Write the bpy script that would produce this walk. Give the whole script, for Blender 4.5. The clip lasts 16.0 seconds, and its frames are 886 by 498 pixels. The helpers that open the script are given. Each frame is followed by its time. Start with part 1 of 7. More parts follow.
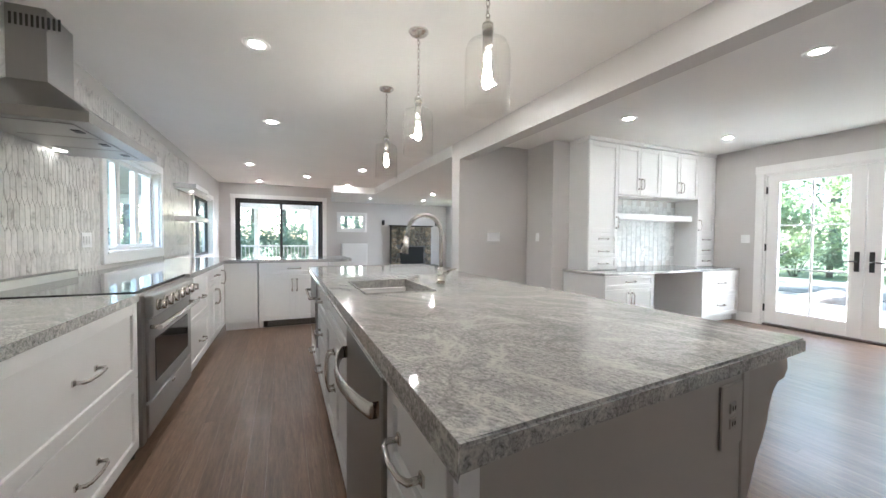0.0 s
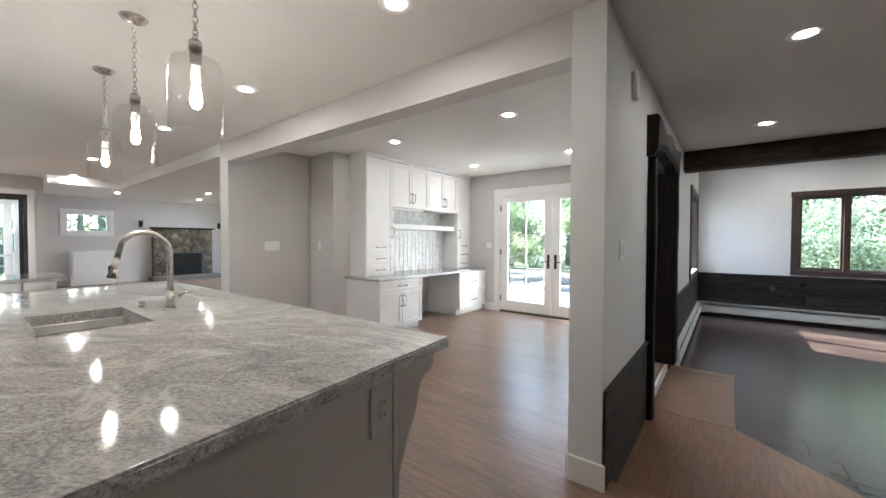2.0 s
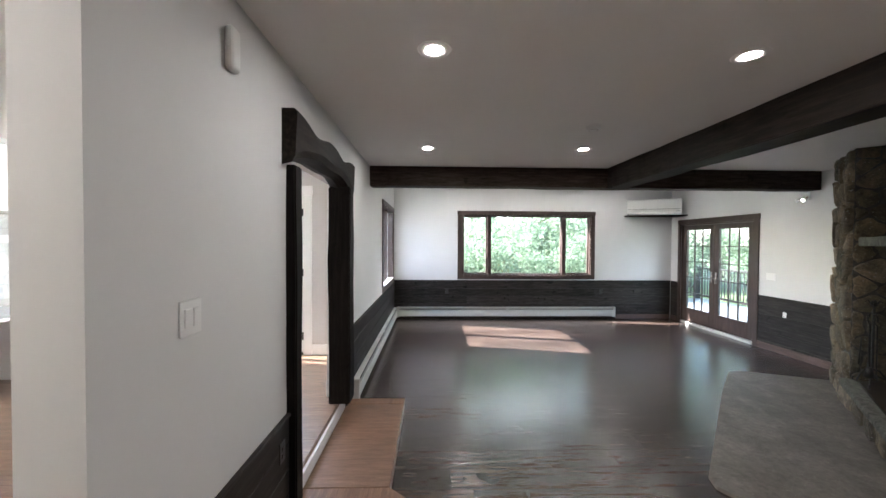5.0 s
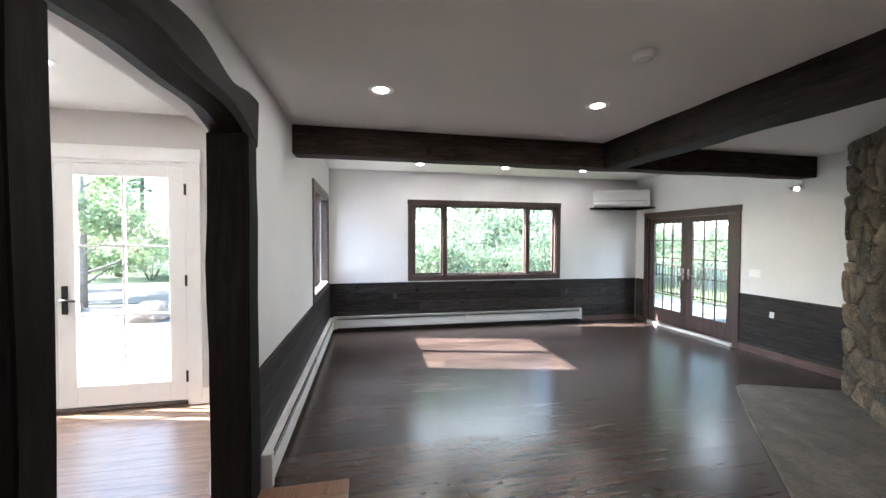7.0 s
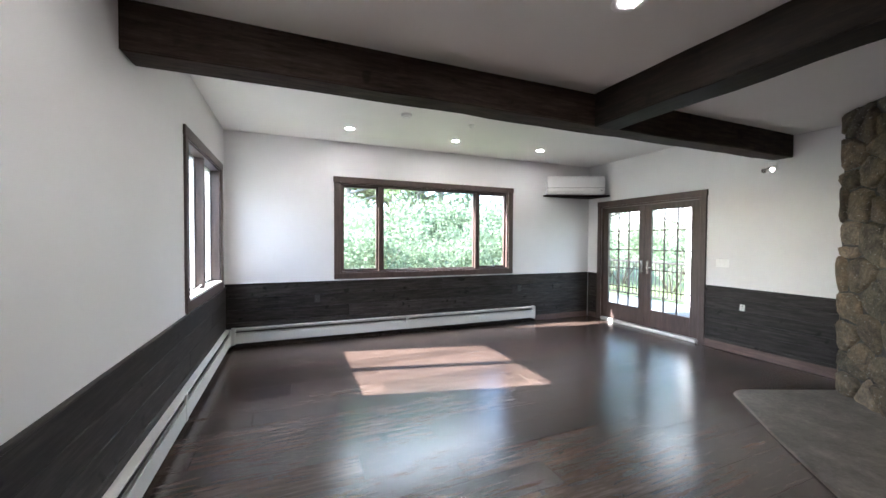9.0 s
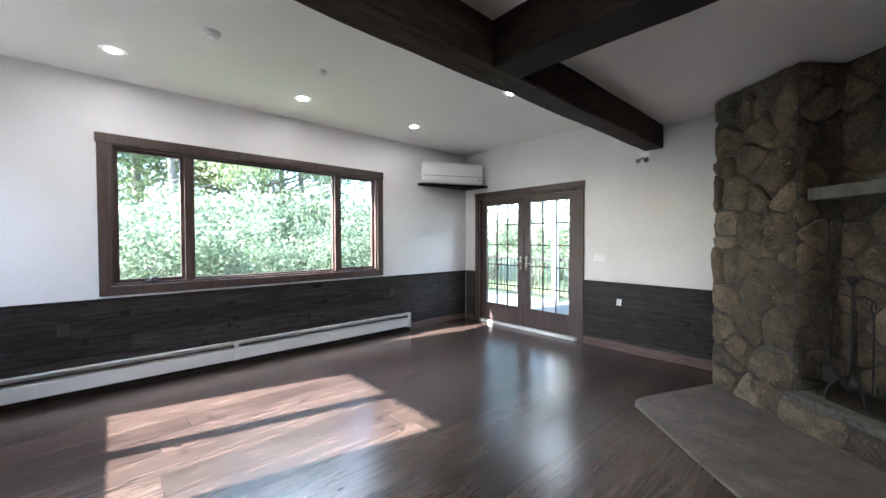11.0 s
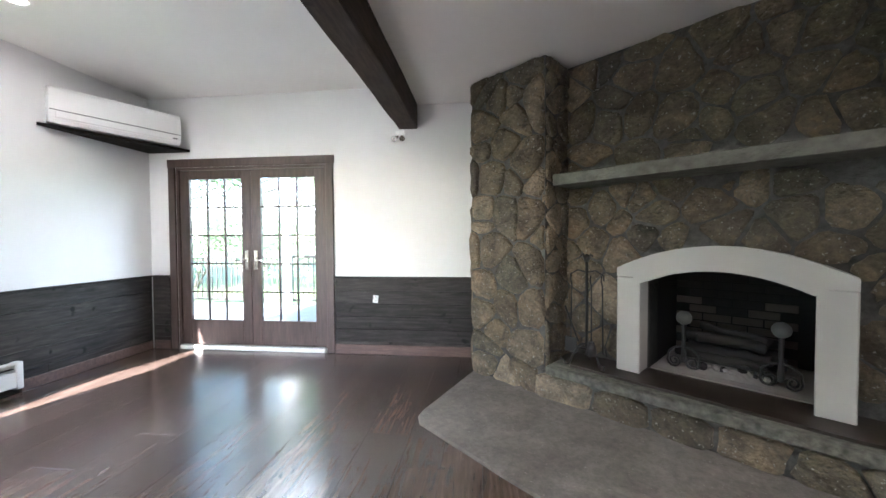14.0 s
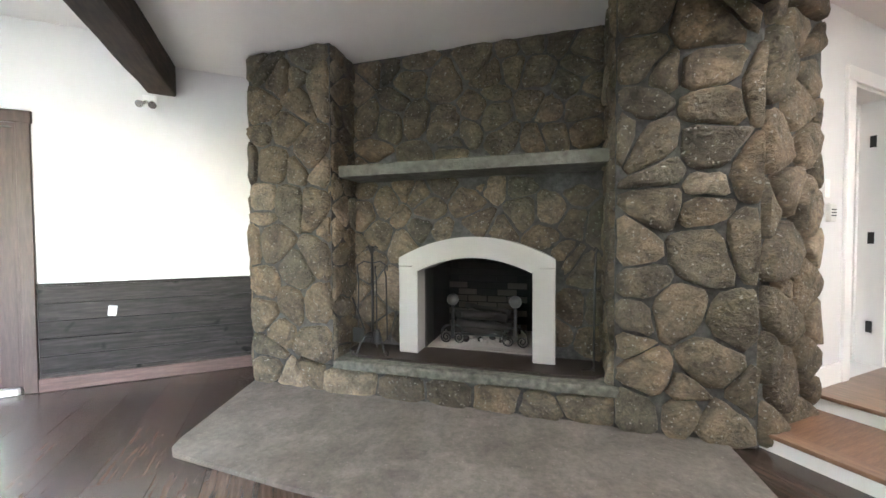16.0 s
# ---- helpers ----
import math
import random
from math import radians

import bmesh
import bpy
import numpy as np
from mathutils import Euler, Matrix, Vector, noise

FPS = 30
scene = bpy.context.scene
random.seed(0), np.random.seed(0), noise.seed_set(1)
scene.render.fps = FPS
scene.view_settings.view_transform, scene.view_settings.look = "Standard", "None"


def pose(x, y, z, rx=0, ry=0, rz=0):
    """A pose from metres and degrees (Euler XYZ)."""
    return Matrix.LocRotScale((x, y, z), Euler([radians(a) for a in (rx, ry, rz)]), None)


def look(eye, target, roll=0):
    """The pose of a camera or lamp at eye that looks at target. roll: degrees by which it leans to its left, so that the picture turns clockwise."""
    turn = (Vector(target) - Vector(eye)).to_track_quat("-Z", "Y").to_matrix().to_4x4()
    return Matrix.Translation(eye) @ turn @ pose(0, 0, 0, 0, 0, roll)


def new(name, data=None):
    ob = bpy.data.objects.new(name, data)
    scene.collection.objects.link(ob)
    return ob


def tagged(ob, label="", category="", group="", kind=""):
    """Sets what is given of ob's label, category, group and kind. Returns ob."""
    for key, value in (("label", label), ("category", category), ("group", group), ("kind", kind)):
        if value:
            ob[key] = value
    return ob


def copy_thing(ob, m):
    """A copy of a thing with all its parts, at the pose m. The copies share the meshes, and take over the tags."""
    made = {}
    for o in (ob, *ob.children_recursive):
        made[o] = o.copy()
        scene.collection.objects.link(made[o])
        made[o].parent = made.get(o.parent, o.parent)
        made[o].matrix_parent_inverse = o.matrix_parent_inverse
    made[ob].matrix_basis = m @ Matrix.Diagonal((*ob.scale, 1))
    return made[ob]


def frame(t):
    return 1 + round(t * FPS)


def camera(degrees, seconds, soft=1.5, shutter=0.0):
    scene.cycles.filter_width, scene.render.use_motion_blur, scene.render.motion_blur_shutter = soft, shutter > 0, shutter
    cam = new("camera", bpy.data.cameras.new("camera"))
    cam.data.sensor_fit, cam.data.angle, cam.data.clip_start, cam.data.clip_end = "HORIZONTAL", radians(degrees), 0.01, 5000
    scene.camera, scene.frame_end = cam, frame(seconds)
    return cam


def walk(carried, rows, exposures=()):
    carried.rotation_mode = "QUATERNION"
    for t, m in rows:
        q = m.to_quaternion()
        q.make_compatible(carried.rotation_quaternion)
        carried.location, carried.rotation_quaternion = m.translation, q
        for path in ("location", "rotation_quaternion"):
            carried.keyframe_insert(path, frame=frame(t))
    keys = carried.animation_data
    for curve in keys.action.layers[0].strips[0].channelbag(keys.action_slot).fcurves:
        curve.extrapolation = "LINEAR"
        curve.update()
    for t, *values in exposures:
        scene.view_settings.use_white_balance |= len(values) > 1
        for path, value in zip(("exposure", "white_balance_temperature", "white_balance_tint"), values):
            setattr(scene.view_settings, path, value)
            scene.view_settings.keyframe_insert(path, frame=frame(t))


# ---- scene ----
cam = camera(100.6, 16.0)
PATH = [
    (0, (0.644, -0.038, 1.393), (1.432, 1.799, 1.336), 0.4),
    (0.5, (0.688, -0.09, 1.413), (1.685, 1.643, 1.36), 0.5),
    (1, (0.727, -0.16, 1.438), (1.916, 1.447, 1.385), 0.4),
    (1.5, (0.766, -0.256, 1.468), (2.159, 1.179, 1.421), 0.3),
    (2, (0.864, -0.373, 1.501), (2.445, 0.852, 1.456), 0.2),
    (2.5, (0.96, -0.479, 1.55), (2.709, 0.49, 1.505), 0.2),
    (3, (1.073, -0.589, 1.596), (2.945, 0.116, 1.552), 0.0),
    (3.5, (1.19, -0.702, 1.658), (3.134, -0.234, 1.613), 0.0),
    (4, (1.369, -0.705, 1.689), (3.352, -0.453, 1.644), 0.1),
    (4.5, (1.623, -0.694, 1.719), (3.622, -0.636, 1.673), 0.1),
    (4.7, (1.75, -0.717, 1.718), (3.749, -0.713, 1.676), 0.2),
    (7, (3.285, -0.573, 1.667), (5.245, -0.968, 1.617), 0.2),
    (7.5, (3.575, -0.575, 1.617), (5.509, -1.083, 1.569), 0.2),
    (8, (3.886, -0.613, 1.542), (5.805, -1.172, 1.499), 0.2),
    (8.5, (4.199, -0.63, 1.501), (6.092, -1.274, 1.457), 0.3),
    (11, (5.481, -1.38, 1.411), (6.965, -2.719, 1.364), -0.1),
    (11.5, (5.681, -1.493, 1.392), (7.017, -2.981, 1.348), -0.2),
    (12, (5.87, -1.642, 1.383), (7.025, -3.274, 1.337), -0.2),
    (12.5, (6.035, -1.776, 1.369), (6.992, -3.531, 1.323), -0.2),
    (13, (6.172, -1.923, 1.334), (6.9, -3.785, 1.289), -0.2),
    (13.5, (6.242, -2.099, 1.293), (6.729, -4.038, 1.244), -0.2),
    (14, (6.255, -2.197, 1.277), (6.471, -4.184, 1.225), -0.3),
    (14.5, (6.234, -2.233, 1.251), (6.175, -4.232, 1.201), -0.3),
    (15, (6.208, -2.242, 1.224), (5.889, -4.216, 1.176), -0.2),
    (15.5, (6.149, -2.234, 1.218), (5.598, -4.156, 1.165), -0.3),
    (16, (6.105, -2.213, 1.21), (5.311, -4.048, 1.155), -0.3),
]
EXPOSURES = [(0.0, 3.67, 5600, 8), (0.6, 3.62, 5620, 8), (1.3, 3.43, 5720, 9), (3.0, 3.65, 5800, 10), (4.5, 3.85, 5850, 11), (8.0, 3.95, 5850, 13), (11.0, 3.75, 5730, 13), (12.5, 3.9, 5730, 13), (13.5, 4.47, 5730, 13), (14.5, 4.82, 5760, 13), (16.0, 5.33, 5820, 11)]
walk(cam, [(t, look(eye, target, roll)) for t, eye, target, roll in PATH], EXPOSURES)

# ---------------- light ----------------
world = bpy.data.worlds.new("sky")
scene.world = world
world.use_nodes = True
wn = world.node_tree.nodes
sky = wn.new("ShaderNodeTexSky")
sky.sky_type = "NISHITA"
sky.sun_disc = False
SUN_EL, SUN_AZ = 32.7, 12.9          # azimuth from +y towards +x
sky.sun_elevation = radians(SUN_EL)
sky.sun_rotation = radians(SUN_AZ)
wn["Background"].inputs[1].default_value = 0.15
world.node_tree.links.new(sky.outputs[0], wn["Background"].inputs[0])

sun = new("sun", bpy.data.lights.new("sun", "SUN"))
sun.data.energy, sun.data.angle, sun.data.color = 5.0, radians(0.6), (1.0, 0.95, 0.87)
el, az = radians(SUN_EL), radians(SUN_AZ)
sun_from = Vector((math.cos(el) * math.sin(az), math.cos(el) * math.cos(az), math.sin(el)))
sun.matrix_world = look(sun_from * 30, (0, 0, 0))


def window_light(name, centre, target, w, h, power, color=(0.93, 0.97, 1.0)):
    lamp = new(name, bpy.data.lights.new(name, "AREA"))
    lamp.data.shape, lamp.data.size, lamp.data.size_y = "RECTANGLE", w, h
    lamp.data.energy, lamp.data.color = power, color
    lamp.matrix_world = look(centre, target)
    return lamp


window_light("daylight_far_window", (10.52, -2.84, 2.58), (8.0, -2.84, 1.2), 3.0, 0.4, 23)
window_light("daylight_side_window", (8.9, 0.62, 2.56), (8.0, -5.5, 1.7), 1.4, 0.35, 1.2)
window_light("daylight_deck_doors", (8.9, -6.75, 2.48), (7.6, -4.0, 0.6), 1.7, 0.6, 7)
window_light("daylight_dining_doors", (7.5, 2.0, 2.66), (4.8, 2.0, 0.6), 1.9, 0.5, 14)
window_light("daylight_slider", (0.4, 10.95, 2.62), (0.4, 8.6, 0.8), 2.0, 0.5, 40)
window_light("daylight_kitchen_window", (-1.45, 4.74, 2.5), (0.4, 4.74, 1.1), 1.4, 0.45, 2)
window_light("daylight_sitting_room", (7.55, 11.9, 2.3), (4.0, 11.4, 1.0), 1.8, 0.5, 16)

# ---------------- materials ----------------


def mat(name, rough=0.5, metal=0.0):
    m = bpy.data.materials.new(name)
    m.use_nodes = True
    nt = m.node_tree
    b = nt.nodes["Principled BSDF"]
    b.inputs["Roughness"].default_value = rough
    b.inputs["Metallic"].default_value = metal
    return m, nt, b


def coords(nt, scale=(1, 1, 1), kind="Object"):
    tc = nt.nodes.new("ShaderNodeTexCoord")
    mp = nt.nodes.new("ShaderNodeMapping")
    mp.inputs["Scale"].default_value = scale
    nt.links.new(tc.outputs[kind], mp.inputs[0])
    return mp.outputs[0]


def noise_tex(nt, vec, scale, detail=4.0, rough=0.55, distort=0.0):
    n = nt.nodes.new("ShaderNodeTexNoise")
    n.inputs["Scale"].default_value = scale
    n.inputs["Detail"].default_value = detail
    n.inputs["Roughness"].default_value = rough
    n.inputs["Distortion"].default_value = distort
    nt.links.new(vec, n.inputs["Vector"])
    return n.outputs[0]


def ramp(nt, fac, stops):
    r = nt.nodes.new("ShaderNodeValToRGB")
    e = r.color_ramp.elements
    while len(e) < len(stops):
        e.new(0.5)
    for k, (p, c) in zip(e, stops):
        k.position, k.color = p, (*c, 1)
    nt.links.new(fac, r.inputs[0])
    return r.outputs[0]


def mix(nt, a, b, fac, mode="MIX"):
    x = nt.nodes.new("ShaderNodeMix")
    x.data_type, x.blend_type = "RGBA", mode
    for sock, v in ((x.inputs[6], a), (x.inputs[7], b), (x.inputs[0], fac)):
        if isinstance(v, bpy.types.NodeSocket):
            nt.links.new(v, sock)
        elif isinstance(v, tuple):
            sock.default_value = (*v, 1)
        else:
            sock.default_value = v
    return x.outputs[2]


def bump(nt, b, height, strength=0.2, dist=0.01):
    n = nt.nodes.new("ShaderNodeBump")
    n.inputs["Strength"].default_value = strength
    n.inputs["Distance"].default_value = dist
    nt.links.new(height, n.inputs["Height"])
    nt.links.new(n.outputs[0], b.inputs["Normal"])


def to_range(nt, v, lo, hi):
    r = nt.nodes.new("ShaderNodeMapRange")
    r.inputs["To Min"].default_value, r.inputs["To Max"].default_value = lo, hi
    nt.links.new(v, r.inputs[0])
    return r.outputs[0]


def paint(name, color, rough=0.55, vary=0.06, grain=60.0, strength=0.08):
    m, nt, b = mat(name, rough)
    v = coords(nt)
    big = noise_tex(nt, v, 1.3, 3)
    dark = tuple(c * (1 - vary) for c in color)
    nt.links.new(ramp(nt, big, [(0.3, dark), (0.7, color)]), b.inputs["Base Color"])
    fine = noise_tex(nt, v, grain, 3)
    bump(nt, b, fine, strength, 0.003)
    nt.links.new(to_range(nt, big, rough - 0.05, rough + 0.07), b.inputs["Roughness"])
    return m


def metal(name, color, rough=0.3, stretch=(1, 1, 40)):
    m, nt, b = mat(name, rough, 1.0)
    v = coords(nt, stretch)
    n = noise_tex(nt, v, 12, 2)
    nt.links.new(ramp(nt, n, [(0.2, tuple(c * 0.94 for c in color)), (0.8, color)]), b.inputs["Base Color"])
    nt.links.new(to_range(nt, n, rough - 0.02, rough + 0.04), b.inputs["Roughness"])
    return m


def wood(name, dark, mid, light, scale=(1, 12, 1), rough=0.35, knots=0.0, relief=0.12, rand=0.35, island=False, spec=0.5, patch=0.7):
    """Grain runs along the axis with the small scale; each piece shifts and tints by its own random number."""
    m, nt, b = mat(name, rough)
    tc = nt.nodes.new("ShaderNodeTexCoord")
    if island:
        rnd = nt.nodes.new("ShaderNodeNewGeometry").outputs["Random Per Island"]
    else:
        rnd = nt.nodes.new("ShaderNodeObjectInfo").outputs["Random"]
    add = nt.nodes.new("ShaderNodeVectorMath")
    add.operation = "MULTIPLY_ADD"
    comb = nt.nodes.new("ShaderNodeCombineXYZ")
    for i in range(3):
        nt.links.new(rnd, comb.inputs[i])
    nt.links.new(comb.outputs[0], add.inputs[0])
    add.inputs[1].default_value = (37, 53, 71)
    nt.links.new(tc.outputs["Object"], add.inputs[2])
    mp = nt.nodes.new("ShaderNodeMapping")
    mp.inputs["Scale"].default_value = scale
    nt.links.new(add.outputs[0], mp.inputs[0])
    v = mp.outputs[0]
    grain = noise_tex(nt, v, 4.0, 5, 0.6, 0.35)
    col = ramp(nt, grain, [(0.22, dark), (0.5, mid), (0.82, light)])
    fine = noise_tex(nt, v, 22.0, 4, 0.6, 0.2)
    col = mix(nt, col, ramp(nt, fine, [(0.3, (0.55, 0.55, 0.55)), (0.65, (1.1, 1.1, 1.1))]), 0.6, "MULTIPLY")
    cloud = noise_tex(nt, add.outputs[0], 1.6, 3)
    col = mix(nt, col, ramp(nt, cloud, [(0.25, (0.78, 0.77, 0.76)), (0.75, (1.18, 1.17, 1.16))]), patch, "MULTIPLY")
    hs = nt.nodes.new("ShaderNodeHueSaturation")
    nt.links.new(to_range(nt, rnd, 1 - rand, 1 + rand), hs.inputs["Value"])
    nt.links.new(col, hs.inputs["Color"])
    col = hs.outputs[0]
    if knots:
        kv = noise_tex(nt, add.outputs[0], 9.0, 1, 0.4, 0.4)
        col = mix(nt, col, tuple(c * 0.35 for c in dark), ramp(nt, kv, [(0.68, (0, 0, 0)), (0.76, (knots, knots, knots))]))
    nt.links.new(col, b.inputs["Base Color"])
    nt.links.new(to_range(nt, grain, rough - 0.03, rough + 0.05), b.inputs["Roughness"])
    bump(nt, b, grain, relief, 0.004)
    b.inputs["Specular IOR Level"].default_value = spec
    return m


M = {}
M["wall_grey"] = paint("greige wall paint", (0.60, 0.575, 0.555), 0.6, 0.05)
M["wall_white"] = paint("white wall paint", (0.73, 0.725, 0.722), 0.6, 0.06, 45, 0.15)
M["ceiling"] = paint("ceiling paint", (0.84, 0.825, 0.80), 0.7, 0.04)
M["trim"] = paint("white trim paint", (0.82, 0.81, 0.79), 0.35, 0.03, 30, 0.03)
M["cabinet"] = paint("white cabinet lacquer", (0.80, 0.79, 0.775), 0.32, 0.03, 25, 0.03)
M["island_panel"] = paint("taupe cabinet lacquer", (0.43, 0.395, 0.36), 0.4, 0.05, 25, 0.03)
M["oak"] = wood("brown oak strip floor", (0.115, 0.070, 0.045), (0.205, 0.132, 0.089), (0.30, 0.20, 0.140), (11, 0.8, 1), 0.30, 0.0, 0.001, 0.12, False, 0.5, 0.4)
M["oak_far"] = wood("brown oak strip floor beyond", (0.115, 0.070, 0.045), (0.205, 0.132, 0.089), (0.30, 0.20, 0.140), (11, 0.8, 1), 0.30, 0.0, 0.001, 0.12, True, 0.5, 0.4)
M["oak_x"] = wood("brown oak tread", (0.12, 0.062, 0.036), (0.22, 0.12, 0.07), (0.30, 0.18, 0.11), (1.2, 14, 1), 0.3, 0.0, 0.02, 0.12)
M["oak_y"] = wood("brown oak landing", (0.11, 0.062, 0.038), (0.21, 0.122, 0.076), (0.30, 0.185, 0.12), (12, 1.0, 1), 0.3, 0.0, 0.02, 0.1)
M["dark_floor"] = wood("dark stained pine boards", (0.021, 0.0138, 0.0105), (0.052, 0.0355, 0.028), (0.104, 0.075, 0.060), (9, 0.7, 1), 0.24, 0.85, 0.001, 0.28, False, 0.6, 1.0)
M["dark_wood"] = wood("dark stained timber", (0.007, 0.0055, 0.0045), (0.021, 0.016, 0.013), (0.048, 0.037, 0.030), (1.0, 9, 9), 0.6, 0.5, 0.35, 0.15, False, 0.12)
# dark_wood with the bounce light on the cross beam put into its colour.
M["dark_wood_y_lit"] = wood("dark stained timber across, lit tone", (0.013, 0.009, 0.007), (0.043, 0.030, 0.0235), (0.088, 0.064, 0.051), (9, 1.0, 9), 0.6, 0.5, 0.35, 0.15, False, 0.12)
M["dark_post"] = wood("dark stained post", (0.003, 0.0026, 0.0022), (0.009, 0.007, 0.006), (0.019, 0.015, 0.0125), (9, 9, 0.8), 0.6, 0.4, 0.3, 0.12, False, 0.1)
M["wainscot"] = wood("dark stained knotty pine boards", (0.010, 0.009, 0.0082), (0.032, 0.028, 0.0255), (0.072, 0.063, 0.057), (1.0, 1.0, 10), 0.55, 0.9, 0.2, 0.28, False, 0.18)
M["brown_trim"] = wood("brown stained door trim", (0.035, 0.022, 0.018), (0.065, 0.043, 0.036), (0.10, 0.07, 0.058), (8, 8, 0.8), 0.42, 0.0, 0.12, 0.1)
M["brown_base"] = wood("reddish brown base board", (0.06, 0.035, 0.028), (0.11, 0.068, 0.055), (0.17, 0.11, 0.09), (0.8, 8, 8), 0.45, 0.0, 0.12, 0.1)
M["steel"] = metal("brushed stainless steel", (0.37, 0.355, 0.335), 0.34, (1, 40, 1))
M["steel_v"] = metal("stainless steel hood", (0.37, 0.355, 0.335), 0.34, (40, 40, 1))
M["nickel"] = metal("brushed nickel", (0.66, 0.63, 0.59), 0.24, (6, 6, 6))
M["black"] = paint("black iron", (0.018, 0.017, 0.016), 0.45, 0.2, 80, 0.2)
M["black_glass"], _nt, _b = mat("black oven glass", 0.06)
_b.inputs["Base Color"].default_value = (0.012, 0.012, 0.013, 1)
M["bronze"] = paint("dark bronze frame", (0.03, 0.026, 0.024), 0.4, 0.1)
M["plastic"] = paint("white plastic", (0.84, 0.84, 0.83), 0.3, 0.02, 20, 0.02)
M["heater"] = paint("off-white enamelled metal", (0.66, 0.655, 0.62), 0.38, 0.1, 12, 0.05)
M["soot"] = paint("sooty firebox", (0.007, 0.0065, 0.006), 0.9, 0.5, 9, 0.5)
M["iron_ball"] = paint("dusty grey iron", (0.10, 0.095, 0.09), 0.6, 0.3, 30, 0.2)
M["ash"] = paint("grey ash", (0.30, 0.275, 0.25), 0.95, 0.4, 30, 0.7)


def granite():
    m, nt, b = mat("grey granite", 0.07)
    tc = nt.nodes.new("ShaderNodeTexCoord")
    rot = nt.nodes.new("ShaderNodeMapping")
    rot.inputs["Rotation"].default_value = (0.0, 0.0, radians(61))
    nt.links.new(tc.outputs["Object"], rot.inputs[0])
    flat = nt.nodes.new("ShaderNodeMapping")
    flat.inputs["Scale"].default_value = (0.7, 1.25, 1.0)
    nt.links.new(rot.outputs[0], flat.inputs[0])
    grain = noise_tex(nt, flat.outputs[0], 100, 6, 0.74, 0.5)
    speck = noise_tex(nt, rot.outputs[0], 210, 3, 0.7)
    col = ramp(nt, grain, [(0.33, (0.16, 0.16, 0.162)), (0.43, (0.35, 0.347, 0.34)), (0.52, (0.47, 0.462, 0.448)), (0.64, (0.64, 0.63, 0.61))])
    col = mix(nt, col, ramp(nt, speck, [(0.36, (0.55, 0.55, 0.56)), (0.48, (1, 1, 1)), (0.72, (1.14, 1.13, 1.12))]), 0.75, "MULTIPLY")
    band = noise_tex(nt, flat.outputs[0], 2.3, 7, 0.62, 1.1)
    col = mix(nt, col, ramp(nt, band, [(0.30, (0.62, 0.62, 0.63)), (0.42, (0.86, 0.855, 0.85)), (0.50, (1.05, 1.03, 1.0)), (0.58, (0.90, 0.89, 0.875)), (0.70, (1.28, 1.25, 1.2))]), 0.95, "MULTIPLY")
    vein = noise_tex(nt, flat.outputs[0], 1.5, 6, 0.55, 2.2)
    col = mix(nt, col, (0.70, 0.67, 0.62), ramp(nt, vein, [(0.475, (0, 0, 0)), (0.495, (0.6, 0.6, 0.6)), (0.515, (0, 0, 0))]))
    col = mix(nt, col, (0.20, 0.195, 0.19), ramp(nt, vein, [(0.56, (0, 0, 0)), (0.575, (0.55, 0.55, 0.55)), (0.59, (0, 0, 0))]))
    nt.links.new(col, b.inputs["Base Color"])
    b.inputs["Specular IOR Level"].default_value = 0.6
    bump(nt, b, speck, 0.012, 0.001)
    return m


def stone_mat():
    m, nt, b = mat("fieldstone", 0.78)
    oi = nt.nodes.new("ShaderNodeObjectInfo")
    v = coords(nt)
    n1 = noise_tex(nt, v, 6, 7, 0.68, 0.6)
    n2 = noise_tex(nt, v, 42, 5, 0.65)
    strata = noise_tex(nt, coords(nt, (5, 8, 5)), 2.6, 6, 0.65, 1.4)
    base = ramp(nt, oi.outputs["Random"], [(0.0, (0.078, 0.073, 0.057)), (0.18, (0.20, 0.156, 0.107)), (0.36, (0.115, 0.107, 0.080)), (0.55, (0.225, 0.178, 0.124)), (0.75, (0.148, 0.128, 0.093)), (0.92, (0.235, 0.19, 0.135)), (1.0, (0.33, 0.275, 0.205))])
    col = mix(nt, base, ramp(nt, n1, [(0.32, (0.36, 0.38, 0.37)), (0.50, (0.95, 0.94, 0.91)), (0.68, (1.7, 1.6, 1.45))]), 0.95, "MULTIPLY")
    col = mix(nt, col, ramp(nt, strata, [(0.32, (0.62, 0.62, 0.60)), (0.5, (1.0, 1.0, 1.0)), (0.7, (1.22, 1.19, 1.12))]), 0.45, "MULTIPLY")
    col = mix(nt, col, ramp(nt, n2, [(0.32, (0.62, 0.62, 0.62)), (0.68, (1.3, 1.3, 1.3))]), 0.75, "MULTIPLY")
    spots = noise_tex(nt, v, 46, 3, 0.55)
    col = mix(nt, col, (0.44, 0.42, 0.37), ramp(nt, spots, [(0.64, (0, 0, 0)), (0.68, (0.8, 0.8, 0.8))]))
    nt.links.new(col, b.inputs["Base Color"])
    add = nt.nodes.new("ShaderNodeMath")
    nt.links.new(n1, add.inputs[0])
    nt.links.new(n2, add.inputs[1])
    add2 = nt.nodes.new("ShaderNodeMath")
    nt.links.new(add.outputs[0], add2.inputs[0])
    nt.links.new(strata, add2.inputs[1])
    bump(nt, b, add2.outputs[0], 1.0, 0.034)
    return m


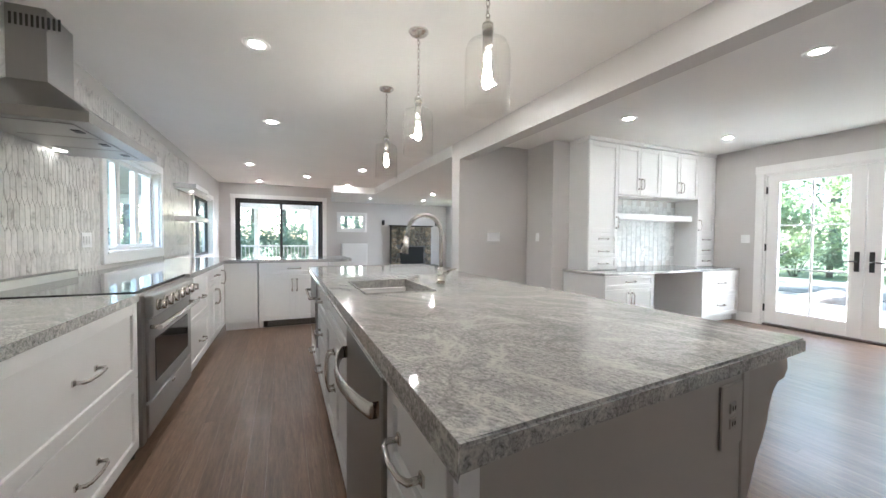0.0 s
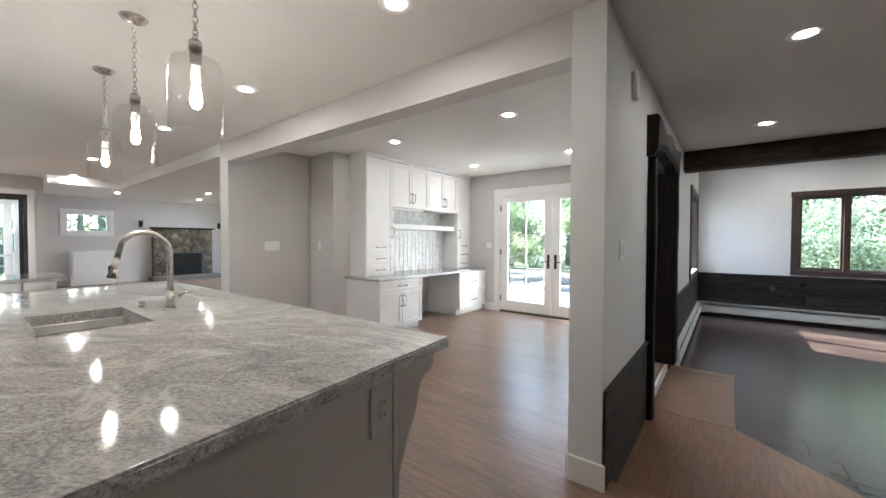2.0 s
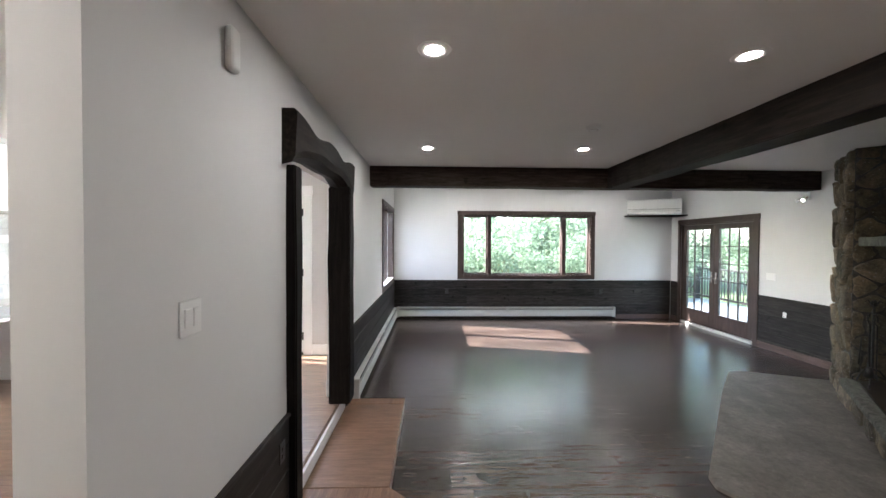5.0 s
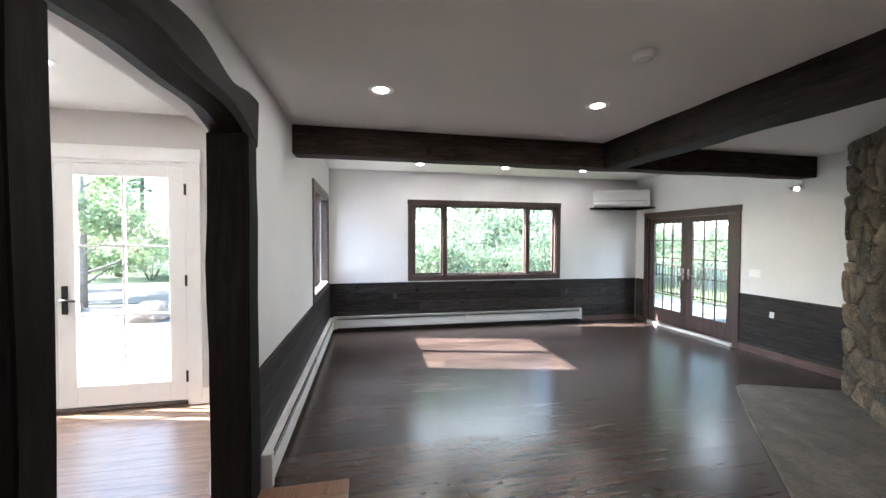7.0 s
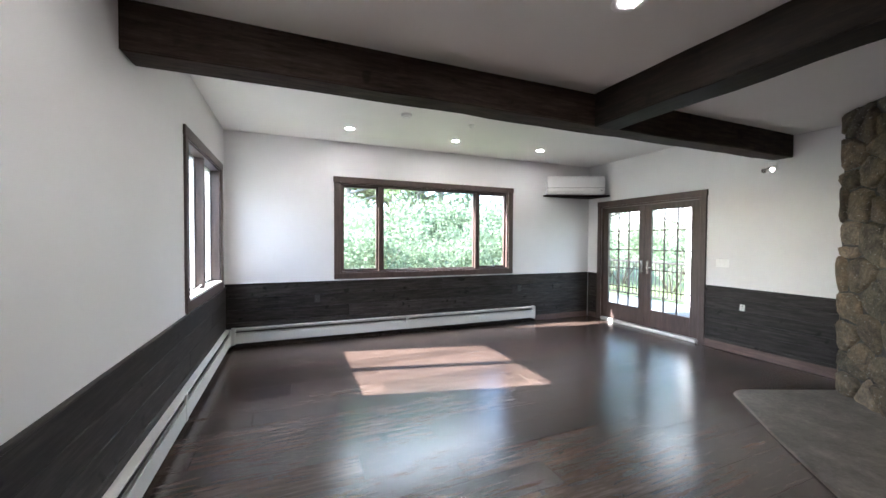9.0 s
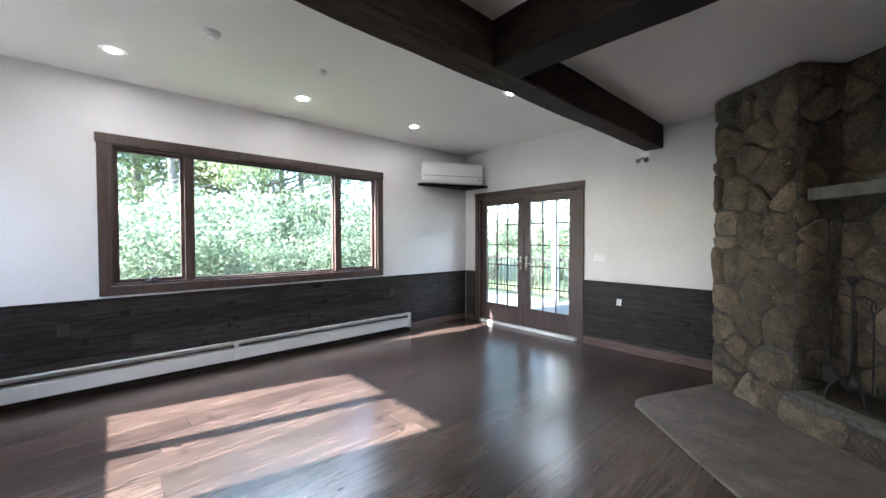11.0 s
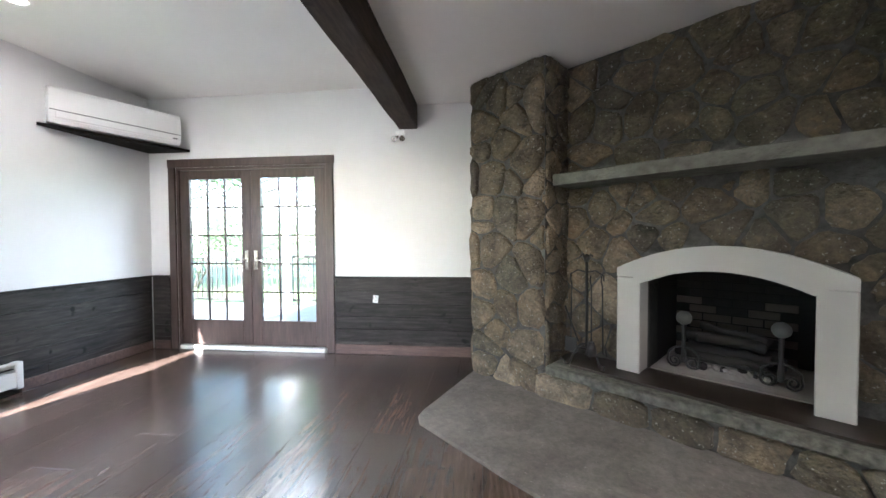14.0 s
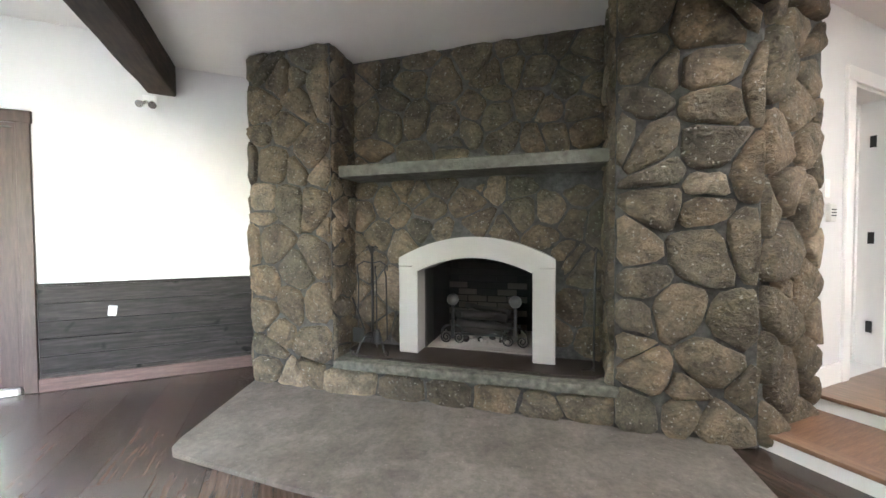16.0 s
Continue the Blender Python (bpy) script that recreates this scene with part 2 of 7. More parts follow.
def mortar_mat():
    m, nt, b = mat("grey mortar", 0.92)
    v = coords(nt)
    n = noise_tex(nt, v, 26, 6, 0.65)
    n2 = noise_tex(nt, v, 2.2, 4)
    col = ramp(nt, n, [(0.3, (0.065, 0.063, 0.057)), (0.7, (0.155, 0.151, 0.138))])
    col = mix(nt, col, ramp(nt, n2, [(0.35, (0.62, 0.62, 0.60)), (0.7, (1.2, 1.23, 1.23))]), 0.85, "MULTIPLY")
    nt.links.new(col, b.inputs["Base Color"])
    bump(nt, b, n, 0.7, 0.014)
    return m


def marble_tile(name, tint, vein):
    m, nt, b = mat(name, 0.25)
    oi = nt.nodes.new("ShaderNodeObjectInfo")
    v = coords(nt)
    sh = nt.nodes.new("ShaderNodeVectorMath")
    sh.operation = "ADD"
    cmb = nt.nodes.new("ShaderNodeCombineXYZ")
    big = nt.nodes.new("ShaderNodeMath")
    big.operation = "MULTIPLY"
    big.inputs[1].default_value = 50.0
    nt.links.new(oi.outputs["Random"], big.inputs[0])
    nt.links.new(big.outputs[0], cmb.inputs[0])
    nt.links.new(big.outputs[0], cmb.inputs[1])
    nt.links.new(v, sh.inputs[0])
    nt.links.new(cmb.outputs[0], sh.inputs[1])
    n = noise_tex(nt, sh.outputs[0], 7, 5, 0.65, 1.2)
    col = ramp(nt, n, [(0.31, vein), (0.41, tuple(c * 0.84 for c in tint)), (0.56, tint)])
    hs = nt.nodes.new("ShaderNodeHueSaturation")
    nt.links.new(to_range(nt, oi.outputs["Random"], 0.85, 1.05), hs.inputs["Value"])
    nt.links.new(col, hs.inputs["Color"])
    nt.links.new(hs.outputs[0], b.inputs["Base Color"])
    return m


def glass(name, gloss=0.7, tint=(0.97, 0.985, 0.98)):
    """Thin clear glass: it lets light straight through and mirrors more at grazing angles."""
    m, nt, b = mat(name, 0.0)
    tr = nt.nodes.new("ShaderNodeBsdfTransparent")
    tr.inputs[0].default_value = (*tint, 1)
    gl = nt.nodes.new("ShaderNodeBsdfGlossy")
    gl.inputs["Roughness"].default_value = 0.01
    lw = nt.nodes.new("ShaderNodeLayerWeight")
    lw.inputs[0].default_value = 0.35
    pw_ = nt.nodes.new("ShaderNodeMath")
    pw_.operation = "POWER"
    pw_.inputs[1].default_value = 3.0
    nt.links.new(lw.outputs["Facing"], pw_.inputs[0])
    mul = nt.nodes.new("ShaderNodeMath")
    mul.operation = "MULTIPLY_ADD"
    mul.inputs[1].default_value, mul.inputs[2].default_value = gloss, 0.03
    nt.links.new(pw_.outputs[0], mul.inputs[0])
    ms = nt.nodes.new("ShaderNodeMixShader")
    nt.links.new(mul.outputs[0], ms.inputs[0])
    nt.links.new(tr.outputs[0], ms.inputs[1])
    nt.links.new(gl.outputs[0], ms.inputs[2])
    nt.links.new(ms.outputs[0], nt.nodes["Material Output"].inputs[0])
    return m


def emit(name, color, strength):
    m, nt, b = mat(name)
    b.inputs["Emission Color"].default_value = (*color, 1)
    b.inputs["Emission Strength"].default_value = strength
    return m


def leaf_mat(name, a, c):
    m, nt, b = mat(name, 0.55)
    g = nt.nodes.new("ShaderNodeNewGeometry")
    nt.links.new(ramp(nt, g.outputs["Random Per Island"], [(0, a), (0.55, c), (1, tuple(min(1, x * 1.35) for x in c))]), b.inputs["Base Color"])
    b.inputs["Subsurface Weight"].default_value = 0.0
    b.inputs["Transmission Weight"].default_value = 0.0
    tr = nt.nodes.new("ShaderNodeBsdfTranslucent")
    nt.links.new(b.inputs["Base Color"].links[0].from_socket, tr.inputs[0])
    ms = nt.nodes.new("ShaderNodeMixShader")
    ms.inputs[0].default_value = 0.6
    nt.links.new(b.outputs[0], ms.inputs[1])
    nt.links.new(tr.outputs[0], ms.inputs[2])
    nt.links.new(ms.outputs[0], nt.nodes["Material Output"].inputs[0])
    return m


def ground_mat(name, a, c, scale, rough=0.9):
    m, nt, b = mat(name, rough)
    v = coords(nt)
    n, n2 = noise_tex(nt, v, scale, 5), noise_tex(nt, v, 0.6, 3)
    col = ramp(nt, n, [(0.3, a), (0.7, c)])
    col = mix(nt, col, ramp(nt, n2, [(0.3, (0.75, 0.75, 0.75)), (0.7, (1.2, 1.2, 1.15))]), 0.8, "MULTIPLY")
    nt.links.new(col, b.inputs["Base Color"])
    bump(nt, b, n, 0.6, 0.03)
    return m


def slab_mat():
    m, nt, b = mat("worn grey-brown hearth slab", 0.6)
    v = coords(nt)
    n1, n2, n3 = noise_tex(nt, v, 3.2, 5, 0.6, 0.6), noise_tex(nt, v, 26, 5, 0.7), noise_tex(nt, v, 70, 2, 0.5)
    col = ramp(nt, n1, [(0.3, (0.098, 0.086, 0.072)), (0.5, (0.142, 0.127, 0.108)), (0.72, (0.20, 0.182, 0.157))])
    col = mix(nt, col, ramp(nt, n2, [(0.3, (0.6, 0.6, 0.6)), (0.7, (1.3, 1.3, 1.3))]), 0.8, "MULTIPLY")
    col = mix(nt, col, (0.36, 0.34, 0.30), ramp(nt, n3, [(0.68, (0, 0, 0)), (0.76, (0.6, 0.6, 0.6))]))
    nt.links.new(col, b.inputs["Base Color"])
    bump(nt, b, n2, 0.5, 0.008)
    return m


M["concrete"] = slab_mat()
M["granite"] = granite()
M["stone"] = stone_mat()
M["mortar"] = mortar_mat()
M["tile"] = marble_tile("white marble picket tile", (0.76, 0.74, 0.70), (0.36, 0.345, 0.315))
M["tile2"] = marble_tile("pale marble brick tile", (0.82, 0.83, 0.81), (0.66, 0.68, 0.66))
M["grout"] = paint("pale grout", (0.60, 0.585, 0.555), 0.85, 0.08)
M["surround"] = paint("cut pale limestone", (0.45, 0.435, 0.40), 0.7, 0.16, 40, 0.4)
M["mantel"] = paint("grey slate mantel", (0.145, 0.143, 0.122), 0.65, 0.25, 18, 0.4)
M["mantel_stone"] = ground_mat("stained slate", (0.095, 0.094, 0.078), (0.19, 0.188, 0.16), 14)
M["hearth_edge"] = ground_mat("stained grey hearth stone", (0.05, 0.049, 0.04), (0.165, 0.16, 0.135), 22)
M["soot_brick"] = paint("blackened brick", (0.018, 0.016, 0.014), 0.9, 0.5, 12, 0.5)
M["hearth_top"] = paint("dark brown hearth slate", (0.035, 0.026, 0.02), 0.35, 0.35, 15, 0.3)
M["firebrick"] = paint("sooty fire brick", (0.105, 0.083, 0.07), 0.9, 0.5, 12, 0.5)
M["log"] = paint("charred log", (0.035, 0.03, 0.027), 0.9, 0.5, 20, 0.8)
M["glass"] = glass("window glass")
M["pendant_glass"] = glass("clear pendant glass", 0.4, (0.995, 0.995, 0.99))
M["downlight"] = emit("lit downlight lens", (1.0, 0.91, 0.80), 33)
M["bulb"] = emit("lit filament bulb", (1.0, 0.86, 0.68), 24)
M["hood_lamp"] = emit("lit hood lamp", (1.0, 0.9, 0.75), 1.2)
M["leaf"] = leaf_mat("maple leaves", (0.155, 0.20, 0.10), (0.22, 0.28, 0.14))
M["leaf_dark"] = leaf_mat("spruce needles", (0.07, 0.125, 0.085), (0.13, 0.19, 0.12))
M["leaf_shrub"] = leaf_mat("shrub leaves", (0.135, 0.18, 0.115), (0.20, 0.255, 0.165))
M["leaf_gold"] = leaf_mat("yellowing leaves", (0.19, 0.175, 0.085), (0.27, 0.25, 0.135))
M["bark"] = ground_mat("grey bark", (0.13, 0.112, 0.09), (0.24, 0.21, 0.175), 14)
M["grass"] = ground_mat("lawn", (0.05, 0.085, 0.025), (0.11, 0.14, 0.05), 30)
M["gravel"] = ground_mat("grey gravel", (0.055, 0.054, 0.053), (0.13, 0.128, 0.125), 40)
M["paving"] = ground_mat("pale paving", (0.10, 0.096, 0.09), (0.15, 0.145, 0.138), 8)
M["deck"] = wood("weathered blue-grey deck boards", (0.10, 0.118, 0.13), (0.15, 0.17, 0.185), (0.21, 0.23, 0.245), (1.0, 10, 1), 0.6, 0.0, 0.1, 0.1)
M["boulder"] = ground_mat("brown boulder", (0.16, 0.12, 0.09), (0.33, 0.27, 0.21), 6)

# ---------------- builders ----------------


def add_box(bm, x0, x1, y0, y1, z0, z1, bev=0.0, m=None, seg=1):
    vs = [bm.verts.new((x, y, z)) for z in (z0, z1) for y in (y0, y1) for x in (x0, x1)]
    fs = [bm.faces.new([vs[i] for i in f]) for f in ((0, 2, 3, 1), (4, 5, 7, 6), (0, 1, 5, 4), (2, 6, 7, 3), (0, 4, 6, 2), (1, 3, 7, 5))]
    if bev > 0:
        es = list({e for f in fs for e in f.edges})
        r = bmesh.ops.bevel(bm, geom=es, offset=bev, segments=seg, affect="EDGES", profile=0.5)
        vs = list({v for f in r["faces"] for v in f.verts} | {v for v in vs if v.is_valid})
    if m is not None:
        bmesh.ops.transform(bm, matrix=m, verts=vs)
    return vs


def add_cyl(bm, p0, p1, r0, r1=None, n=16, caps=True):
    p0, p1 = Vector(p0), Vector(p1)
    r1 = r0 if r1 is None else r1
    q = (p1 - p0).to_track_quat("Z", "Y").to_matrix()
    rings = []
    for p, r in ((p0, r0), (p1, r1)):
        rings.append([bm.verts.new(p + q @ Vector((r * math.cos(2 * math.pi * i / n), r * math.sin(2 * math.pi * i / n), 0))) for i in range(n)])
    for i in range(n):
        f = bm.faces.new((rings[0][i], rings[0][(i + 1) % n], rings[1][(i + 1) % n], rings[1][i]))
        f.smooth = True
    if caps:
        bm.faces.new(rings[0][::-1])
        bm.faces.new(rings[1])


def add_lathe(bm, profile, centre=(0, 0, 0), n=24):
    rings = []
    for r, z in profile:
        rings.append([bm.verts.new((centre[0] + r * math.cos(2 * math.pi * i / n), centre[1] + r * math.sin(2 * math.pi * i / n), centre[2] + z)) for i in range(n)])
    for a, b in zip(rings, rings[1:]):
        for i in range(n):
            bm.faces.new((a[i], a[(i + 1) % n], b[(i + 1) % n], b[i])).smooth = True


def add_tube(bm, pts, r, n=10):
    """A round bar through the points; r is one radius or one for each point."""
    pts = [Vector(p) for p in pts]
    rs = r if isinstance(r, (list, tuple)) else [r] * len(pts)
    rings = []
    for i, p in enumerate(pts):
        d = (pts[min(i + 1, len(pts) - 1)] - pts[max(i - 1, 0)]).normalized()
        a = d.orthogonal().normalized() if i == 0 else (side - d * side.dot(d)).normalized()
        side = a
        b = d.cross(a)
        rings.append([bm.verts.new(p + rs[i] * (math.cos(2 * math.pi * k / n) * a + math.sin(2 * math.pi * k / n) * b)) for k in range(n)])
    for a, b in zip(rings, rings[1:]):
        for k in range(n):
            bm.faces.new((a[k], a[(k + 1) % n], b[(k + 1) % n], b[k])).smooth = True
    bm.faces.new(rings[0][::-1])
    bm.faces.new(rings[-1])


def add_prism(bm, poly, z0, z1):
    lo = [bm.verts.new((x, y, z0)) for x, y in poly]
    hi = [bm.verts.new((x, y, z1)) for x, y in poly]
    n = len(poly)
    bm.faces.new(lo[::-1])
    bm.faces.new(hi)
    for i in range(n):
        bm.faces.new((lo[i], lo[(i + 1) % n], hi[(i + 1) % n], hi[i]))


def done(bm, name, material, m=None):
    bmesh.ops.recalc_face_normals(bm, faces=bm.faces)
    me = bpy.data.meshes.new(name)
    if m is not None:
        bm.transform(m)
    bm.to_mesh(me)
    bm.free()
    me.materials.append(material)
    return me


def part(name, bm, material, parent, label="", m=None):
    ob = new(name, done(bm, name, material, m))
    ob.parent = parent
    if label:
        ob["label"] = label
    return ob


def thing(name, label, category, group="", at=None):
    ob = new(name)
    ob.empty_display_size = 0.1
    if at is not None:
        ob.matrix_world = at
    return tagged(ob, label, category, group)


def structure(name, bm, material, label, category):
    return tagged(new(name, done(bm, name, material)), label, category, "", "structure")


def single(name, bm, material, label, category, group="", at=None):
    ob = tagged(new(name, done(bm, name, material)), label, category, group)
    if at is not None:
        ob.matrix_world = at
    return ob


def bx(*a, **k):
    bm = bmesh.new()
    add_box(bm, *a, **k)
    return bm


def boxes(*items, bev=0.0):
    bm = bmesh.new()
    for it in items:
        add_box(bm, *it, bev=bev)
    return bm


def wall_with_holes(axis, lo, hi, along0, along1, z0, z1, holes):
    """A wall across `axis` (x or y) from lo to hi, running along0..along1, with rectangular openings (a0, a1, za, zb)."""
    bm = bmesh.new()
    cuts = sorted({along0, along1, *[h[0] for h in holes], *[h[1] for h in holes]})
    for a, b in zip(cuts, cuts[1:]):
        spans = [(z0, z1)]
        for h in holes:
            if h[0] <= a + 1e-6 and b <= h[1] + 1e-6:
                out = []
                for s, e in spans:
                    if h[2] > s:
                        out.append((s, min(e, h[2])))
                    if h[3] < e:
                        out.append((max(s, h[3]), e))
                spans = [x for x in out if x[1] > x[0] + 1e-6]
        for s, e in spans:
            if axis == "x":
                add_box(bm, lo, hi, a, b, s, e)
            else:
                add_box(bm, a, b, lo, hi, s, e)
    bmesh.ops.remove_doubles(bm, verts=bm.verts, dist=1e-5)
    return bm

# ---------------- the shell ----------------
K, P, H, H2 = 0.20, 0.10, 2.74, 2.94         # kitchen floor, landing, ceiling, raised ceiling
C = 1.10                                     # counter tops
XL, XH, XD, XF = -0.85, 2.865, 6.90, 10.18   # tile wall, header, dining doors' wall, far wall
YW, YD, YR, YF = 0.13, 0.305, -6.175, 10.45  # wall faces

structure("wall_kitchen_left", wall_with_holes("x", XL - 0.17, XL, -3.6, YF + 0.15, -0.1, H, [(4.19, 5.77, 1.23, 2.2), (7.65, 9.45, 1.0, 2.2)]), M["wall_grey"], "greige painted kitchen wall with two windows", "wall")
structure("wall_slider", wall_with_holes("y", YF, YF + 0.15, XL, 1.80, -0.1, H, [(-0.50, 1.58, K, 2.37)]), M["wall_grey"], "greige painted wall round the patio slider", "wall")
structure("wall_far_room_left", bx(1.70, 1.80, YF + 0.15, 14.2, -0.1, H), M["wall_grey"], "greige painted wall of the far sitting room", "wall")
structure("wall_far_room_end", wall_with_holes("y", 14.2, 14.35, 1.6, 7.05, -0.1, H, [(2.51, 3.45, 1.70, 2.27)]), M["wall_grey"], "pale grey end wall with a small window", "wall")
structure("wall_far_room_right", wall_with_holes("x", 6.9, 7.05, 4.13, 14.2, -0.1, H, [(10.9, 12.9, 0.9, 2.3)]), M["wall_white"], "white wall of the far sitting room with a window opening", "wall")
structure("wall_switch", bx(XH + 0.19, 4.0, 4.58, 4.71, K - 0.1, H), M["wall_grey"], "greige painted wall with a triple switch plate", "wall")
structure("wall_jog", bx(4.0, 4.15, 4.0, 4.71, K - 0.1, H), M["wall_grey"], "greige painted wall stub beside the desk unit", "wall")
structure("wall_desk", bx(4.15, XD, 4.0, 4.13, K - 0.1, H), M["wall_grey"], "greige painted wall behind the desk unit", "wall")
structure("wall_dining_doors", wall_with_holes("x", XD, XD + 0.15, YD, 4.13, -0.1, H, [(0.98, 2.98, K, 2.33)]), M["wall_grey"], "greige painted wall round the white french doors", "wall")
structure("wall_between", wall_with_holes("y", YW, YD, XH, XF, -0.1, H2, [(4.11, 5.545, K - 0.02, 2.27), (8.28, 9.88, 0.93, 2.35)]), M["wall_white"], "white painted wall with a timber-framed doorway", "wall")
structure("wall_far", wall_with_holes("x", XF, XF + 0.15, YR - 0.15, YD, -0.1, H2, [(-4.31, -1.38, 0.98, 2.33)]), M["wall_white"], "white painted wall with a wide picture window", "wall")
structure("wall_deck_doors", wall_with_holes("y", YR - 0.15, YR, 5.0, XF, -0.1, H2, [(8.0, 9.84, 0.05, 2.13)]), M["wall_white"], "white painted wall round the brown french doors", "wall")
structure("wall_hall", wall_with_holes("y", -3.62, -3.45, XL, 3.3, -0.1, H, [(1.86, 2.47, K, 2.28)]), M["wall_white"], "white painted hall wall with a cased door", "wall")
structure("wall_hall_behind", boxes((XL - 0.17, XL, -5.2, -3.62, -0.1, H), (XL, 2.85, -5.05, -3.6, -0.1, K), (XL, 3.0, -5.2, -5.05, -0.1, H), (2.85, 3.0, -5.05, -3.62, -0.1, H)), M["wall_white"], "white plain wall of the room behind the hall door", "wall")
structure("column", bx(XH, XH + 0.19, 4.58, 4.82, K - 0.05, H), M["wall_grey"], "pale painted column under the dropped beam", "column")
structure("beam_header", bx(XH, XH + 0.17, YD, 4.58, 2.49, H), M["wall_grey"], "painted dropped beam between kitchen and dining area", "beam")
structure("soffit", boxes((XH, XD, 4.82, 10.1, 2.58, H), (1.80, XH, 9.85, 10.1, 2.58, H)), M["ceiling"], "painted dropped soffit towards the sitting room", "soffit")

structure("ceiling_kitchen", boxes((XL - 0.17, 7.09, -6.4, YF + 0.15, H, H + 0.08), (1.6, 7.09, YF + 0.15, 14.35, H, H + 0.08)), M["ceiling"], "smooth warm white painted ceiling", "ceiling")
structure("ceiling_raised", boxes((7.09, XF + 0.15, YR - 0.15, YD, H2, H2 + 0.08), (7.07, 7.09, YR, YW, H, H2 + 0.08)), M["ceiling"], "raised smooth white ceiling over the window end", "ceiling")

floor_k = structure("floor_kitchen", boxes((XL - 0.17, 2.96, -3.6, 14.35, -0.1, K - 0.012), (2.96, XD + 0.15, YW + 0.02, 14.35, -0.1, K - 0.012)), M["oak_x"], "brown oak strip floor with a satin finish", "floor")
bm = bmesh.new()
add_prism(bm, [(2.96, 0.125), (2.96, -3.45), (3.60, -3.45), (3.60, -1.29), (4.35, -0.44), (4.35, 0.125)], -0.05, P)
landing = structure("floor_landing", bm, M["oak_x"], "lower brown oak landing with an angled edge", "landing")
part("tread", bx(4.352, 5.72, -0.44, 0.127, 0.0, P + 0.001, bev=0.006), M["oak_y"], landing)
part("nosing", bx(5.60, 5.73, -0.443, 0.127, P - 0.02, P + 0.004, bev=0.004), M["oak_x"], landing)
structure("stair_risers", boxes((2.955, 2.966, -3.45, 0.10, P, K - 0.022), (3.60, 3.606, -3.45, -1.3, 0.0, P - 0.02)), M["trim"], "white painted risers of the two low steps", "stairs")
structure("stair_nosings", boxes((2.90, 2.985, -3.45, 0.11, K - 0.02, K + 0.004), (3.5, 3.622, -3.45, -1.29, P - 0.02, P + 0.004), bev=0.004), M["oak_y"], "brown oak nosings of the two low steps", "stairs")
floor_l = structure("floor_living", bx(2.9, XF + 0.15, YR - 0.15, YW, -0.1, -0.012), M["black"], "dark stained wide board floor", "floor")

# ---------------- windows and doors ----------------


def casing(bm, axis, face, out, a0, a1, z0, z1, w, t, head=None, sill=None, foot=True):
    """A flat trim round an opening: `face` is the wall plane, `out` its side (+1 or -1)."""
    lo, hi = sorted((face, face + out * t))
    spans = [(a0 - w, a0, z0, z1), (a1, a1 + w, z0, z1), (a0 - w - 0.01, a1 + w + 0.01, z1, z1 + (head or w))]
    if sill:
        spans.append((a0 - w, a1 + w, z0 - sill, z0))
    for s, e, b, c in spans:
        if axis == "x":
            add_box(bm, lo, hi, s, e, b, c, bev=0.004)
        else:
            add_box(bm, s, e, lo, hi, b, c, bev=0.004)


def pane(name, axis, at, a0, a1, z0, z1, parent):
    bm = bx(at - 0.003, at + 0.003, a0, a1, z0, z1) if axis == "x" else bx(a0, a1, at - 0.003, at + 0.003, z0, z1)
    ob = part(name, bm, M["glass"], parent)
    ob.visible_shadow = False
    return ob


def sash(bm, axis, lo, hi, a0, a1, z0, z1, w):
    for s, e, b, c in ((a0, a0 + w, z0, z1), (a1 - w, a1, z0, z1), (a0 + w, a1 - w, z0, z0 + w), (a0 + w, a1 - w, z1 - w, z1)):
        if axis == "x":
            add_box(bm, lo, hi, s, e, b, c, bev=0.003)
        else:
            add_box(bm, s, e, lo, hi, b, c, bev=0.003)


# picture window on the far wall
win = thing("window_1", "wide brown-framed picture window with two casements", "window")
win["kind"] = "structure"
bm = bmesh.new()
casing(bm, "x", XF, -1, -4.31, -1.38, 0.98, 2.33, 0.09, 0.022, 0.09, 0.09)
part("window_frame", bm, M["brown_trim"], win)
bm = bmesh.new()
for a, b in ((-4.31, -4.285), (-1.405, -1.38)):
    add_box(bm, XF, XF + 0.15, a, b, 0.98, 2.33)
add_box(bm, XF, XF + 0.15, -4.285, -1.405, 0.98, 1.0)
add_box(bm, XF, XF + 0.15, -4.285, -1.405, 2.31, 2.33)
for y in (-3.69, -2.0):
    add_box(bm, XF + 0.01, XF + 0.12, y - 0.035, y + 0.035, 1.0, 2.31)
part("jamb", bm, M["brown_trim"], win)
for a0, a1, w in ((-4.285, -3.725, 0.035), (-3.655, -2.035, 0.02), (-1.965, -1.405, 0.035)):
    bm = bmesh.new()
    sash(bm, "x", XF + 0.05, XF + 0.095, a0, a1, 1.0, 2.31, w)
    s = part("sash", bm, M["brown_trim"], win)
    pane("pane", "x", XF + 0.07, a0 + w, a1 - w, 1.0 + w, 2.31 - w, s)
for y in (-4.0, -1.68):
    bm = bmesh.new()
    add_box(bm, XF + 0.005, XF + 0.04, y - 0.05, y + 0.05, 1.0, 1.018, bev=0.004)
    add_tube(bm, [(XF + 0.01, y, 1.018), (XF - 0.02, y - 0.01, 1.04), (XF - 0.035, y - 0.05, 1.045)], 0.007, 8)
    part("crank", bm, M["bronze"], win, "dark window crank handle")

